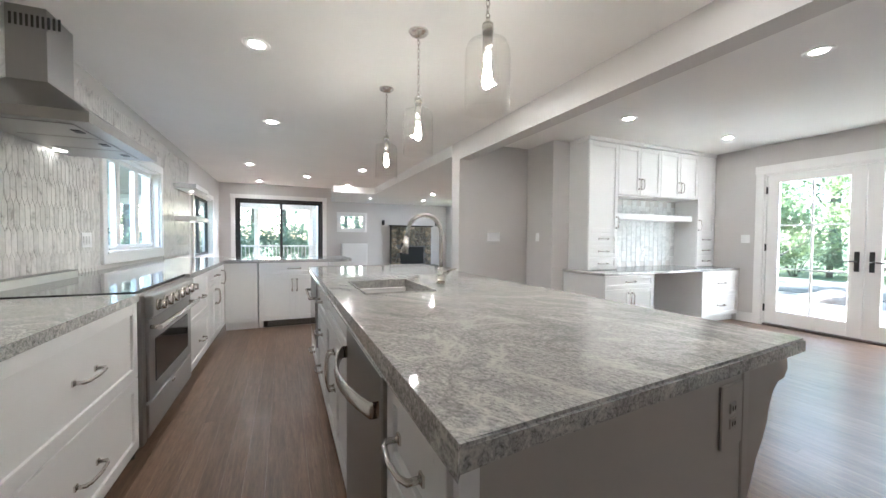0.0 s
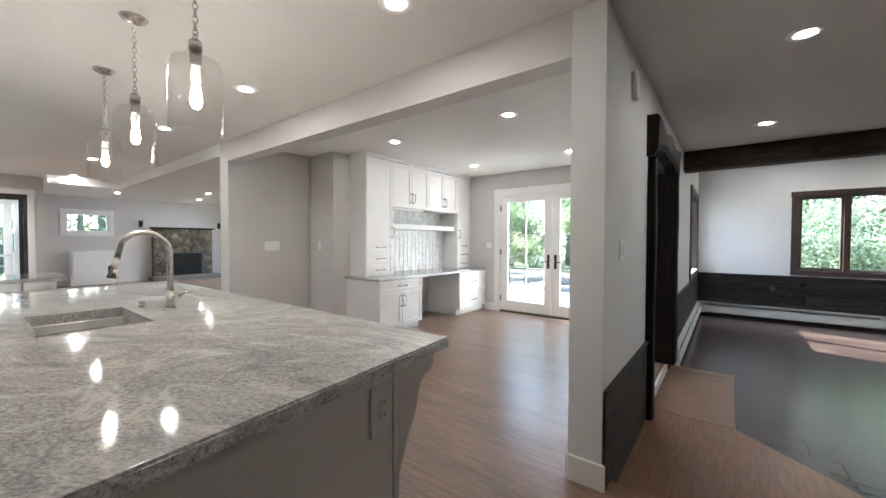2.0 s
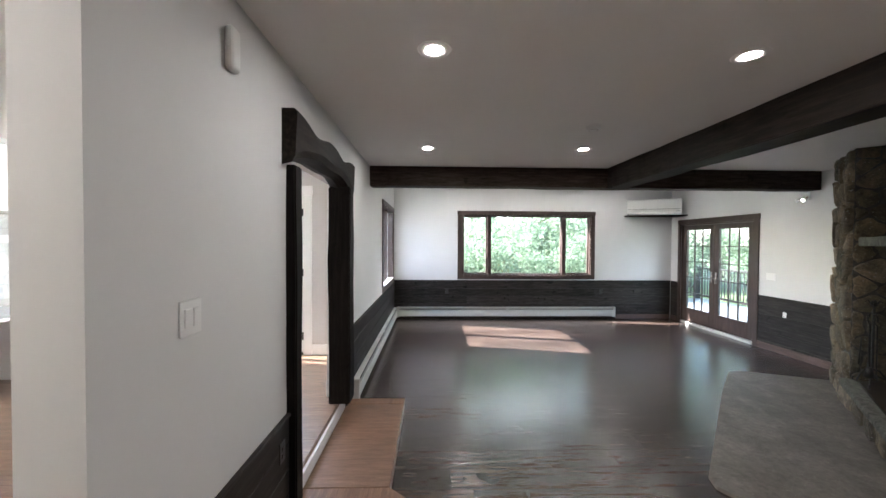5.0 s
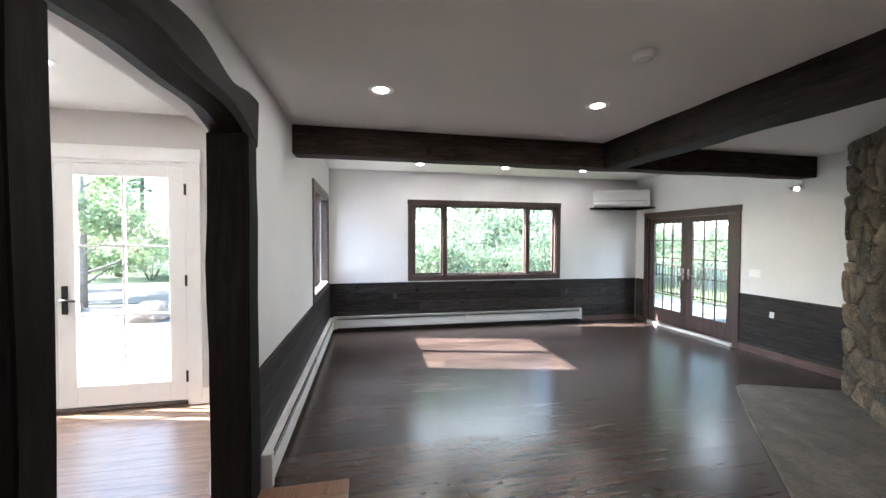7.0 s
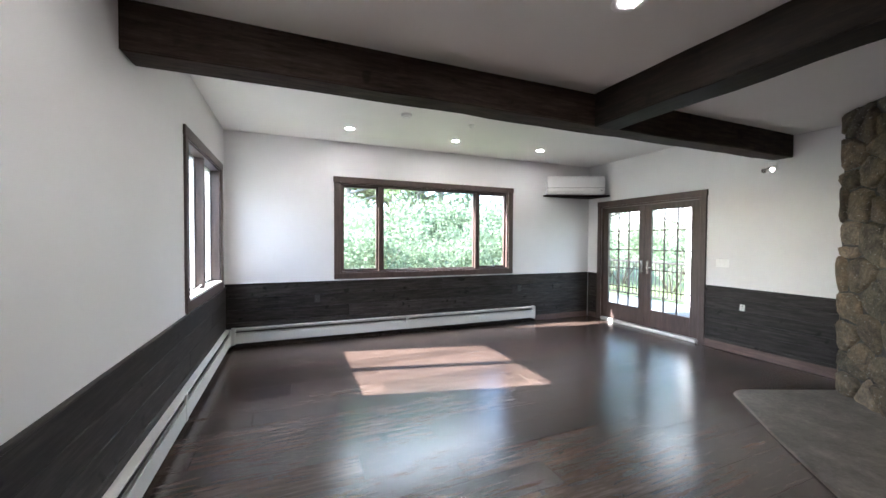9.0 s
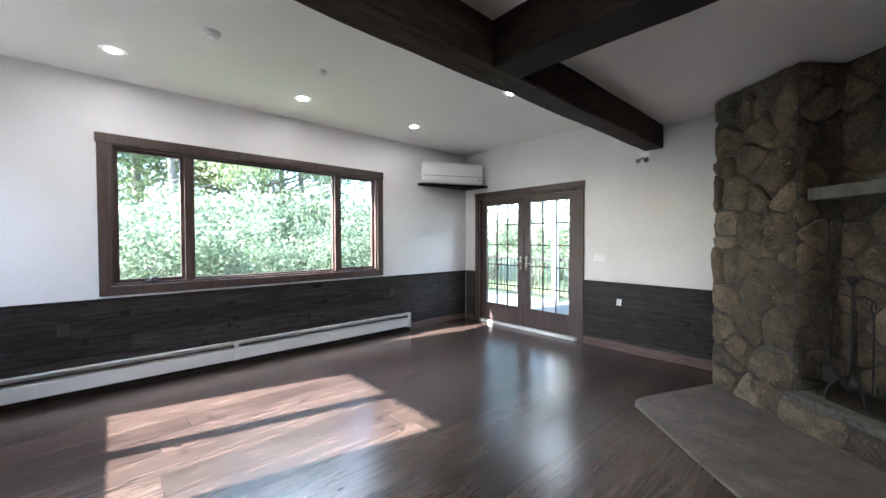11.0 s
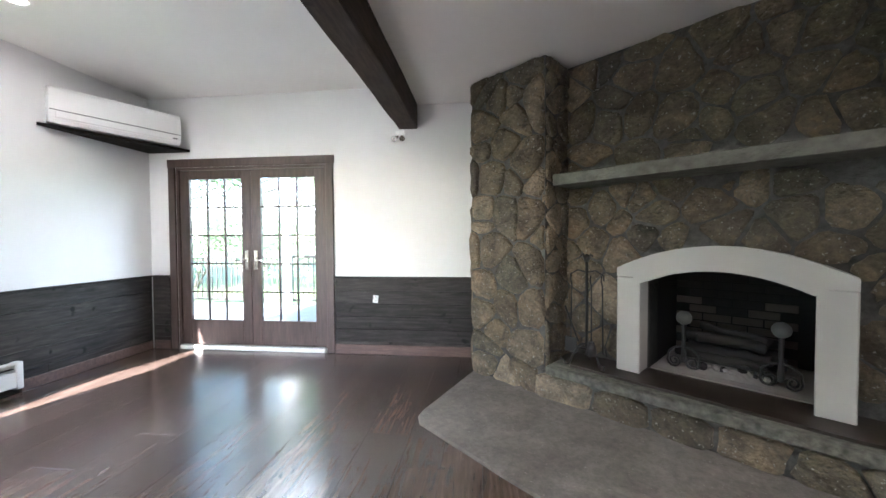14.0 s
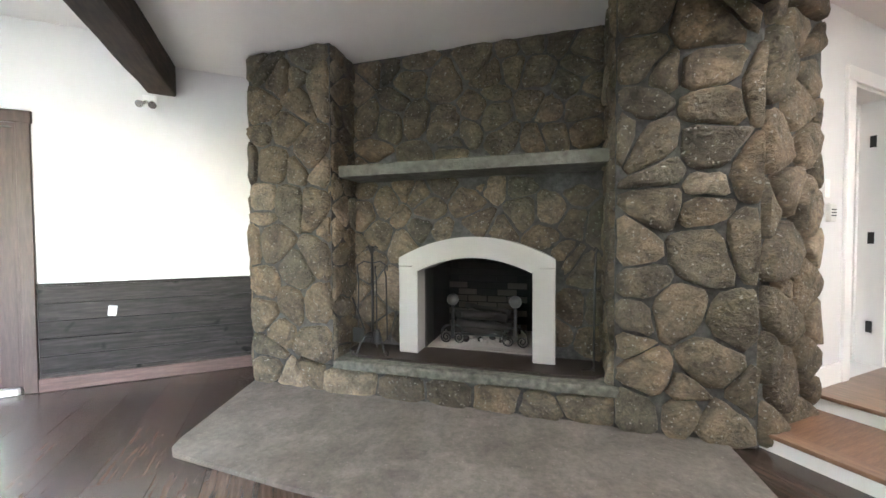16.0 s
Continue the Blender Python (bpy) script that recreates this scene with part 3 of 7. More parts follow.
# side window on the dividing wall
win = thing("window_2", "brown-framed double casement side window", "window")
win["kind"] = "structure"
bm = bmesh.new()
casing(bm, "y", YW, -1, 8.28, 9.88, 0.93, 2.35, 0.09, 0.022, 0.09, 0.09)
part("window_frame", bm, M["brown_trim"], win)
bm = boxes((8.28, 8.305, YW, YD, 0.93, 2.35), (9.855, 9.88, YW, YD, 0.93, 2.35), (8.305, 9.855, YW, YD, 2.33, 2.35), (9.05, 9.11, YW + 0.02, YD - 0.02, 0.955, 2.33))
part("jamb", bm, M["brown_trim"], win)
part("window_sill", bx(8.305, 9.855, YW - 0.02, YD, 0.93, 0.955, bev=0.004), M["trim"], win, "white painted inner sill")
for a0, a1 in ((8.305, 9.05), (9.11, 9.855)):
    bm = bmesh.new()
    sash(bm, "y", YD - 0.075, YD - 0.03, a0, a1, 0.955, 2.33, 0.03)
    s = part("sash", bm, M["trim"], win)
    pane("pane", "y", YD - 0.05, a0 + 0.03, a1 - 0.03, 0.985, 2.30, s)
bm = bmesh.new()
add_box(bm, 8.55, 8.67, YW + 0.03, YW + 0.07, 0.955, 0.98, bev=0.004)
add_tube(bm, [(8.6, YW + 0.04, 0.98), (8.6, YW, 1.0), (8.66, YW - 0.03, 1.035)], 0.007, 8)
part("crank", bm, M["trim"], win, "white window crank handle")


def french_leaf(parent, axis, lo, hi, a0, a1, z0, z1, stile, bottom, top, cols, rows, material, bar=0.018):
    bm = bmesh.new()
    zb, zt = z0 + bottom, z1 - top
    for s, e, b, c in ((a0, a0 + stile, z0, z1), (a1 - stile, a1, z0, z1), (a0 + stile, a1 - stile, z0, zb), (a0 + stile, a1 - stile, zt, z1)):
        add_box(bm, *((lo, hi, s, e) if axis == "x" else (s, e, lo, hi)), b, c, bev=0.004)
    leaf = part("leaf", bm, material, parent)
    g0, g1, mid = a0 + stile, a1 - stile, (lo + hi) / 2
    pane("pane", axis, mid, g0, g1, zb, zt, leaf)
    for i in range(1, cols):
        c = g0 + (g1 - g0) * i / cols
        q = (mid - 0.014, mid + 0.014, c - bar / 2, c + bar / 2)
        part("glazing_bar", bx(*(q if axis == "x" else (*q[2:], *q[:2])), zb, zt, bev=0.003), material, leaf)
    for j in range(1, rows):
        z = zb + (zt - zb) * j / rows
        q = (mid - 0.0135, mid + 0.0135, g0, g1)
        part("glazing_bar", bx(*(q if axis == "x" else (*q[2:], *q[:2])), z - bar / 2, z + bar / 2, bev=0.003), material, leaf)
    return leaf


def lever(parent, axis, face, out, a, z, side, material, plate_h, plate_w=0.045):
    """A long escutcheon with a lever; side is the way that the lever points."""
    bm = bmesh.new()
    t0, t1 = sorted((face, face + out * 0.012))
    q = (t0, t1, a - plate_w / 2, a + plate_w / 2)
    add_box(bm, *(q if axis == "x" else (*q[2:], *q[:2])), z - plate_h / 2, z + plate_h / 2, bev=0.004)
    f = lambda d, e, h: (face + out * d, a + e, h) if axis == "x" else (a + e, face + out * d, h)
    add_tube(bm, [f(0.01, 0, z), f(0.05, 0, z), f(0.055, side * 0.02, z + 0.003), f(0.055, side * 0.11, z - 0.004)], 0.009, 10)
    return part("handle", bm, material, parent)


# white french doors in the dining area
door = thing("door_1", "pair of white six-light french doors with black levers", "door")
door["kind"] = "structure"
bm = bmesh.new()
casing(bm, "x", XD, -1, 0.98, 2.98, K, 2.33, 0.10, 0.022, 0.12)
add_box(bm, XD, XD + 0.15, 0.98, 1.005, K, 2.33)
add_box(bm, XD, XD + 0.15, 2.955, 2.98, K, 2.33)
add_box(bm, XD, XD + 0.15, 1.005, 2.955, 2.305, 2.33)
part("door_frame", bm, M["trim"], door)
part("threshold", bx(XD - 0.02, XD + 0.16, 1.0, 2.96, K, K + 0.028, bev=0.006), M["brown_trim"], door, "dark bronze threshold")
for a0, a1, side in ((1.01, 1.977, 1), (1.983, 2.95, -1)):
    leaf = french_leaf(door, "x", XD + 0.012, XD + 0.056, a0, a1, K + 0.035, 2.30, 0.135, 0.18, 0.10, 2, 3, M["trim"], 0.02)
    lever(leaf, "x", XD + 0.012, -1, a1 - 0.06 if side > 0 else a0 + 0.06, K + 0.95, -side, M["black"], 0.24)
    for z in (K + 0.25, K + 1.1, K + 1.9):
        y = a0 - 0.004 if side > 0 else a1 + 0.004
        bm = bmesh.new()
        add_cyl(bm, (XD + 0.004, y, z - 0.05), (XD + 0.004, y, z + 0.05), 0.011, n=10)
        part("hinge", bm, M["black"], leaf)

# brown french doors to the deck
door = thing("door_2", "pair of brown fifteen-light french doors to the deck", "door")
door["kind"] = "structure"
bm = bmesh.new()
casing(bm, "y", YR, 1, 8.0, 9.84, 0.0, 2.13, 0.085, 0.024, 0.095)
add_box(bm, 8.0, 8.03, YR - 0.15, YR, 0.0, 2.13)
add_box(bm, 9.81, 9.84, YR - 0.15, YR, 0.0, 2.13)
add_box(bm, 8.03, 9.81, YR - 0.15, YR, 2.10, 2.13)
part("door_frame", bm, M["brown_trim"], door)
part("threshold", bx(8.03, 9.81, YR - 0.16, YR + 0.03, 0.0, 0.05, bev=0.006), M["heater"], door, "pale metal threshold")
for a0, a1, side in ((8.035, 8.918, 1), (8.922, 9.805, -1)):
    leaf = french_leaf(door, "y", YR - 0.06, YR - 0.016, a0, a1, 0.055, 2.095, 0.115, 0.29, 0.10, 3, 5, M["brown_trim"])
    a = a1 - 0.055 if side > 0 else a0 + 0.055
    lever(leaf, "y", YR - 0.016, 1, a, 1.05, -side, M["nickel"], 0.22)

# patio slider in the kitchen
door = thing("door_3", "dark-framed sliding patio door with two panels", "door")
door["kind"] = "structure"
bm = bmesh.new()
casing(bm, "y", YF, -1, -0.50, 1.58, K, 2.37, 0.10, 0.022, 0.10)
part("door_casing", bm, M["trim"], door, "white painted casing")
bm = bmesh.new()
sash(bm, "y", YF + 0.02, YF + 0.13, -0.50, 1.58, K, 2.37, 0.05)
part("door_frame", bm, M["bronze"], door)
for a0, a1, y in ((-0.45, 0.58, YF + 0.05), (0.52, 1.53, YF + 0.095)):
    bm = bmesh.new()
    sash(bm, "y", y - 0.018, y + 0.018, a0, a1, K + 0.05, 2.32, 0.06)
    s = part("leaf", bm, M["bronze"], door)
    pane("pane", "y", y, a0 + 0.06, a1 - 0.06, K + 0.11, 2.26, s)
part("pull", bx(-0.435, -0.405, YF + 0.005, YF + 0.032, 1.05, 1.33, bev=0.006), M["black"], door)

# kitchen windows on the tile wall
for n, (a0, a1, z0, z1, split) in enumerate(((4.19, 5.77, 1.23, 2.2, 3), (7.65, 9.45, 1.0, 2.2, 2))):
    win = thing("window_%d" % (n + 3), "white-framed casement window above the counter", "window")
    win["kind"] = "structure"
    bm = bmesh.new()
    casing(bm, "x", XL, 1, a0, a1, z0, z1, 0.085, 0.03, 0.09, 0.09)
    part("window_frame", bm, M["trim"], win)
    part("jamb", boxes((XL - 0.17, XL, a0, a0 + 0.02, z0, z1), (XL - 0.17, XL, a1 - 0.02, a1, z0, z1), (XL - 0.17, XL, a0 + 0.02, a1 - 0.02, z1 - 0.02, z1)), M["trim"], win)
    part("window_sill", bx(XL - 0.17, XL + 0.03, a0 + 0.02, a1 - 0.02, z0, z0 + 0.025, bev=0.004), M["trim"], win)
    w = (a1 - a0 - 0.04) / split
    for i in range(split):
        s0 = a0 + 0.02 + i * w
        bm = bmesh.new()
        sash(bm, "x", XL - 0.12, XL - 0.07, s0 + 0.003, s0 + w - 0.003, z0 + 0.025, z1 - 0.02, 0.05)
        s = part("sash", bm, M["trim"] if n == 0 else M["bronze"], win)
        pane("pane", "x", XL - 0.095, s0 + 0.05, s0 + w - 0.05, z0 + 0.075, z1 - 0.07, s)
        if n == 0:
            bm = bmesh.new()
            add_tube(bm, [(XL - 0.06, s0 + w / 2, z0 + 0.04), (XL - 0.03, s0 + w / 2 + 0.03, z0 + 0.05), (XL - 0.02, s0 + w / 2 + 0.09, z0 + 0.08)], 0.008, 8)
            part("crank", bm, M["trim"], win)

# small window in the far sitting room
win = thing("window_5", "small white-framed awning window high in the end wall", "window")
win["kind"] = "structure"
bm = bmesh.new()
casing(bm, "y", 14.2, -1, 2.51, 3.45, 1.70, 2.27, 0.09, 0.022, 0.09, 0.09)
part("window_frame", bm, M["trim"], win)
bm = bmesh.new()
sash(bm, "y", 14.24, 14.29, 2.51, 3.45, 1.70, 2.27, 0.06)
s = part("sash", bm, M["trim"], win)
pane("pane", "y", 14.265, 2.57, 3.39, 1.76, 2.21, s)

# doorway of rough dark timber between living and dining
frame_thing = thing("timber_doorway", "rough dark-stained timber door frame with a live-edge lintel", "door frame")
frame_thing["kind"] = "structure"


def hewn(x0, x1, y0, y1, z0, z1, material, parent, name, seed, amp=0.012, n=8, axis=2):
    """A hand-hewn bar with uneven edges, cut into n lengths along one axis."""
    bm = bmesh.new()
    add_box(bm, x0, x1, y0, y1, z0, z1)
    long_edges = [e for e in bm.edges if abs((e.verts[0].co - e.verts[1].co)[axis]) > 1e-4]
    bmesh.ops.subdivide_edges(bm, edges=long_edges, cuts=n, use_grid_fill=True)
    for v in bm.verts:
        d = noise.noise_vector(v.co * 2.3 + Vector((seed, 0, 0)))
        d[axis] = 0
        v.co += d * amp
    bmesh.ops.bevel(bm, geom=[e for e in bm.edges if len(e.link_faces) == 2 and e.calc_face_angle(0) > 0.9], offset=0.008, segments=2, affect="EDGES")
    return part(name, bm, material, parent)


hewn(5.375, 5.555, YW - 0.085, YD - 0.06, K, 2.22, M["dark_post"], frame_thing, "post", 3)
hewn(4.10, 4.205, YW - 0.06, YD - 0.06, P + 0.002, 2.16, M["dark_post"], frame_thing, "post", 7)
bm = bmesh.new()
nx = 30
rows_l = []
for i in range(nx + 1):
    x = 4.04 + (5.575 - 4.04) * i / nx
    e = abs(i / nx - 0.5) * 2
    wave = noise.noise(Vector((x * 2.4, 3.1, 0.0))) * 0.022
    zlo = 2.265 - 0.12 * e ** 3.5 + wave
    zhi = 2.44 + 0.025 * math.sin(i * 0.45 + 1)
    ylo = 0.012 * noise.noise(Vector((x * 3.0, 7.7, 0.0)))
    ring = ((YW - 0.062 + ylo, zlo + 0.008), (YW - 0.082 + ylo, zlo + 0.05), (YW - 0.088, zhi - 0.02), (YW - 0.07, zhi), (YD - 0.06, zhi), (YD - 0.06, zlo + 0.02), (YD - 0.085, zlo), (YW + 0.03, zlo - 0.012))
    rows_l.append([bm.verts.new((x, y, z)) for y, z in ring])
for a, b in zip(rows_l, rows_l[1:]):
    for k in range(8):
        bm.faces.new((a[k], a[(k + 1) % 8], b[(k + 1) % 8], b[k]))
bm.faces.new(rows_l[0])
bm.faces.new(rows_l[-1])
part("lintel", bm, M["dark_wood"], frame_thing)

# hall door
door = thing("door_4", "white cased hall door standing ajar with black hinges", "door")
door["kind"] = "structure"
bm = bmesh.new()
casing(bm, "y", -3.45, 1, 1.86, 2.47, K, 2.28, 0.10, 0.022, 0.10)
add_box(bm, 1.86, 1.88, -3.62, -3.45, K, 2.28)
add_box(bm, 2.45, 2.47, -3.62, -3.45, K, 2.28)
add_box(bm, 1.88, 2.45, -3.62, -3.45, 2.26, 2.28)
part("door_frame", bm, M["trim"], door)
leaf = part("leaf", bx(1.885, 1.925, -4.17, -3.60, K + 0.01, 2.255, bev=0.003), M["trim"], door)
for z in (K + 0.3, K + 1.0, K + 1.75):
    part("hinge", bx(1.88, 1.884, -3.545, -3.51, z - 0.045, z + 0.045), M["black"], leaf)

# ---------------- timber beams ----------------
beam = thing("ceiling_beam", "dark-stained hewn beam across the living room ceiling", "beam", "living room beams")
hewn(6.955, 7.165, YR, YW, 2.475, H + 0.02, M["dark_wood_y_lit"], beam, "timber", 11, 0.012, 26, 1)
beam = thing("ceiling_beam", "dark-stained hewn beam running into the stone chimney", "beam", "living room beams")
hewn(3.7, 6.955, -3.38, -3.12, 2.465, H + 0.01, M["dark_wood"], beam, "timber", 17, 0.012, 16, 0)

# ---------------- stone fireplace ----------------
FO, FU, FN = Vector((6.361, -5.724, 0)), Vector((-0.770, 0.638, 0)), Vector((0.638, 0.770, 0))
FM = Matrix(((FU.x, FN.x, 0, FO.x), (FU.y, FN.y, 0, FO.y), (0, 0, 1, 0), (0, 0, 0, 1)))   # s along the front, n into the room, z up


def clip_poly(poly, px, py, nx, ny):
    """Keep the part of a polygon where (p - (px, py)) . n <= 0."""
    out = []
    for i in range(len(poly)):
        a, b = poly[i], poly[(i + 1) % len(poly)]
        da, db = (a[0] - px) * nx + (a[1] - py) * ny, (b[0] - px) * nx + (b[1] - py) * ny
        if da <= 0:
            out.append(a)
        if (da < 0) != (db < 0) and abs(da - db) > 1e-9:
            t = da / (da - db)
            out.append((a[0] + t * (b[0] - a[0]), a[1] + t * (b[1] - a[1])))
    return out


def stone_mesh(poly, rng, gap=0.009, bulge=0.045):
    """A worn fieldstone over a polygon in (a, b), standing out along +c."""
    big = [p for i, p in enumerate(poly) if math.hypot(p[0] - poly[i - 1][0], p[1] - poly[i - 1][1]) > 0.025]
    if len(big) < 3:
        return None
    cx, cy = sum(p[0] for p in big) / len(big), sum(p[1] for p in big) / len(big)
    cut = rng.uniform(0.13, 0.24)
    pts = []
    for i in range(len(big)):
        a, b = big[i], big[(i + 1) % len(big)]
        long_side = math.hypot(a[0] - b[0], a[1] - b[1]) > 0.09
        wob = rng.uniform(-0.007, 0.010) if long_side else 0.0
        for f in ((cut, 0.5, 1 - cut) if long_side else (cut, 1 - cut)):
            x, y = a[0] * (1 - f) + b[0] * f, a[1] * (1 - f) + b[1] * f
            d = math.hypot(x - cx, y - cy) or 1
            k = 1 - (wob if f == 0.5 else 0.0) / d
            pts.append((cx + (x - cx) * k + rng.uniform(-0.004, 0.004), cy + (y - cy) * k + rng.uniform(-0.004, 0.004)))
    size = max(math.hypot(p[0] - cx, p[1] - cy) for p in pts)
    b = bulge * min(1.0, 0.5 + size * 2.2) * rng.uniform(0.65, 1.3)
    tx, ty = rng.uniform(-0.11, 0.11), rng.uniform(-0.11, 0.11)
    ox, oy = rng.uniform(-0.25, 0.25), rng.uniform(-0.25, 0.25)
    verts, faces, n = [], [], len(pts)
    for shrink, lift in ((1.0, -0.03), (0.985, 0.42 * b), (0.90, 0.82 * b), (0.62, 0.98 * b)):
        for x, y in pts:
            d = math.hypot(x - cx, y - cy) or 1
            k = max(0.2, (d - gap) / d) * shrink
            q = (1 - shrink)
            u, v = cx + (x - cx) * k + ox * q * size, cy + (y - cy) * k + oy * q * size
            h = lift + (rng.uniform(-0.006, 0.006) + (u - cx) * tx + (v - cy) * ty if lift > 0 else 0)
            verts.append((u, v, h))
    verts.append((cx + ox * size * 0.7, cy + oy * size * 0.7, b * rng.uniform(0.95, 1.08)))
    for r in range(3):
        for i in range(n):
            faces.append((r * n + i, r * n + (i + 1) % n, (r + 1) * n + (i + 1) % n, (r + 1) * n + i))
    for i in range(n):
        faces.append((3 * n + i, 3 * n + (i + 1) % n, 4 * n))
    me = bpy.data.meshes.new("stone")
    me.from_pydata(verts, [], faces)
    me.polygons.foreach_set("use_smooth", [True] * len(faces))
    me.materials.append(M["stone"])
    return me


def stone_panel(parent, m, w, h, cell, seed, skip=None, bulge=0.045, aspect=1.3):
    """Fieldstones laid over a panel w x h; m takes (a, b, c) into the world."""
    rng = random.Random(seed)
    nx, ny = max(1, round(w / (cell * aspect))), max(1, round(h / cell))
    seeds = []
    for j in range(ny):
        for i in range(nx):
            if rng.random() < 0.17 and nx > 2:
                continue
            seeds.append(((i + 0.5 + 0.5 * (j % 2) - 0.25 + rng.uniform(-0.45, 0.45)) * w / nx, (j + 0.5 + rng.uniform(-0.42, 0.42)) * h / ny, (cell * rng.uniform(0.1, 0.62)) ** 2))
    for i, (sx, sy, sr) in enumerate(seeds):
        poly = [(0, 0), (w, 0), (w, h), (0, h)]
        for k, (ox, oy, orr) in enumerate(seeds):
            if k != i and abs(ox - sx) < cell * 4 and abs(oy - sy) < cell * 4:
                f = 0.5 + max(-0.42, min(0.42, (sr - orr) / (2 * ((ox - sx) ** 2 + (oy - sy) ** 2) + 1e-6)))
                poly = clip_poly(poly, sx + (ox - sx) * f, sy + (oy - sy) * f, ox - sx, oy - sy)
                if len(poly) < 3:
                    break
        if len(poly) < 3 or (skip and skip(sum(p[0] for p in poly) / len(poly), sum(p[1] for p in poly) / len(poly))):
            continue
        me = stone_mesh(poly, rng, bulge=bulge)
        if me:
            ob = new("stone", me)
            ob.parent = parent
            ob.matrix_world = m


def panel_matrix(origin, a, b):
    a, b = Vector(a).normalized(), Vector(b).normalized()
    c = a.cross(b)
    return Matrix(((a.x, b.x, c.x, origin[0]), (a.y, b.y, c.y, origin[1]), (a.z, b.z, c.z, origin[2]), (0, 0, 0, 1)))


def sn(s, n, z=0.0):
    return FO + FU * s + FN * n + Vector((0, 0, z))


chimney = thing("stone_fireplace", "floor-to-ceiling fieldstone fireplace with a pale arched surround", "fireplace")
REC = -0.36            # how far the middle stands back
S_L, S_R, S_E = 0.785, 2.82, 3.57
bm = bmesh.new()
left = [sn(0.005, -0.004), sn(S_L - 0.004, -0.004), sn(S_L - 0.004, -1.2), Vector((5.9, -6.3, 0)), sn(-0.0, -0.6)]
add_prism(bm, [(p.x, p.y) for p in left], -0.02, H)
right = [sn(S_R + 0.004, 0.055), sn(S_E - 0.005, 0.055), (2.98, -3.42), (2.95, -3.9), sn(S_R + 0.004, -1.2)]
add_prism(bm, [(p[0], p[1]) for p in right], -0.02, H)
core = part("core", bm, M["mortar"], chimney, "grey mortar between the stones")
bm = bmesh.new()
OP_A, OP_B, OP_Z, OP_TOP, HZ = 1.43, 2.315, 0.955, 1.065, 0.30      # fire opening, springing, crown, hearth top


def arch(s, a, b, spring, crown):
    t = (s - (a + b) / 2) / ((b - a) / 2)
    return spring + (crown - spring) * (1 - t * t)


steps = 16
xs = [S_L - 0.03 + (OP_A - S_L + 0.03) * i / 3 for i in range(3)] + [OP_A + (OP_B - OP_A) * i / steps for i in range(steps + 1)] + [OP_B + (S_R + 0.03 - OP_B) * i / 3 for i in range(1, 4)]
for a, b in zip(xs, xs[1:]):
    inside = a >= OP_A - 1e-6 and b <= OP_B + 1e-6
    lo0 = arch(a, OP_A, OP_B, OP_Z, OP_TOP) if inside else -0.02
    lo1 = arch(b, OP_A, OP_B, OP_Z, OP_TOP) if inside else -0.02
    vs = [bm.verts.new((s, n, z)) for n in (REC - 0.004, REC - 0.25) for s, z in ((a, lo0), (b, lo1), (b, H), (a, H))]
    for f in ((0, 1, 2, 3), (7, 6, 5, 4), (0, 4, 5, 1), (3, 2, 6, 7), (0, 3, 7, 4), (1, 5, 6, 2)):
        bm.faces.new([vs[i] for i in f])
bmesh.ops.remove_doubles(bm, verts=bm.verts, dist=1e-5)
part("breast", bm, M["mortar"], chimney, "grey mortar of the chimney breast", FM)
# firebox
bm = boxes((OP_A - 0.02, OP_A, REC - 0.85, REC - 0.05, HZ - 0.1, 1.3), (OP_B, OP_B + 0.02, REC - 0.85, REC - 0.05, HZ - 0.1, 1.3), (OP_A, OP_B, REC - 0.85, REC - 0.25, 1.28, 1.3))
part("firebox", bm, M["soot"], chimney, "soot-blackened firebox", FM)
part("fire_floor", bx(OP_A, OP_B, REC - 0.85, REC - 0.06, HZ - 0.1, HZ - 0.005), M["ash"], chimney, "ash-covered firebox floor", FM)
back = part("fire_back", bx(OP_A, OP_B, REC - 0.87, REC - 0.80, HZ - 0.1, 1.3), M["soot"], chimney, "sooty brick back wall", FM)
brick_me = done(bx(0, 0.19, 0, 0.012, 0, 0.058, bev=0.004), "brick", M["firebrick"])
sooty_me = done(bx(0, 0.19, 0, 0.012, 0, 0.058, bev=0.004), "brick", M["soot_brick"])
for j in range(13):
    for i in range(6):
        s0 = OP_A - 0.1 * (j % 2) + i * 0.2
        if OP_A <= s0 and s0 + 0.19 <= OP_B:
            ob = new("brick", brick_me if j < 5 + (i * 5 + 2) % 3 and i < 5 else sooty_me)
            ob.parent = back
            ob.matrix_world = FM @ pose(s0, REC - 0.80, HZ + j * 0.068)
# surround
T0, T1 = REC - 0.2, -0.19
for a, b in ((1.27, OP_A), (OP_B, 2.475)):
    part("jamb_stone", bx(a, b, T0, T1, HZ, 0.995, bev=0.006), M["surround"], chimney, "pale limestone jamb", FM)
bm = bmesh.new()
NA = 22
ringv = []
for i in range(NA + 1):
    s = 1.27 + (2.475 - 1.27) * i / NA
    lo = arch(s, OP_A, OP_B, OP_Z, OP_TOP) if OP_A < s < OP_B else 0.998
    hi = arch(s, 1.27, 2.475, 1.06, 1.225)
    ringv.append([bm.verts.new((s, n, z)) for n, z in ((T1, lo), (T1, hi), (T0, hi), (T0, lo))])
for a, b in zip(ringv, ringv[1:]):
    for k in range(4):
        bm.faces.new((a[k], a[(k + 1) % 4], b[(k + 1) % 4], b[k]))
bm.faces.new(ringv[0])
bm.faces.new(ringv[-1])
part("arch_stone", bm, M["surround"], chimney, "pale limestone segmental arch", FM)
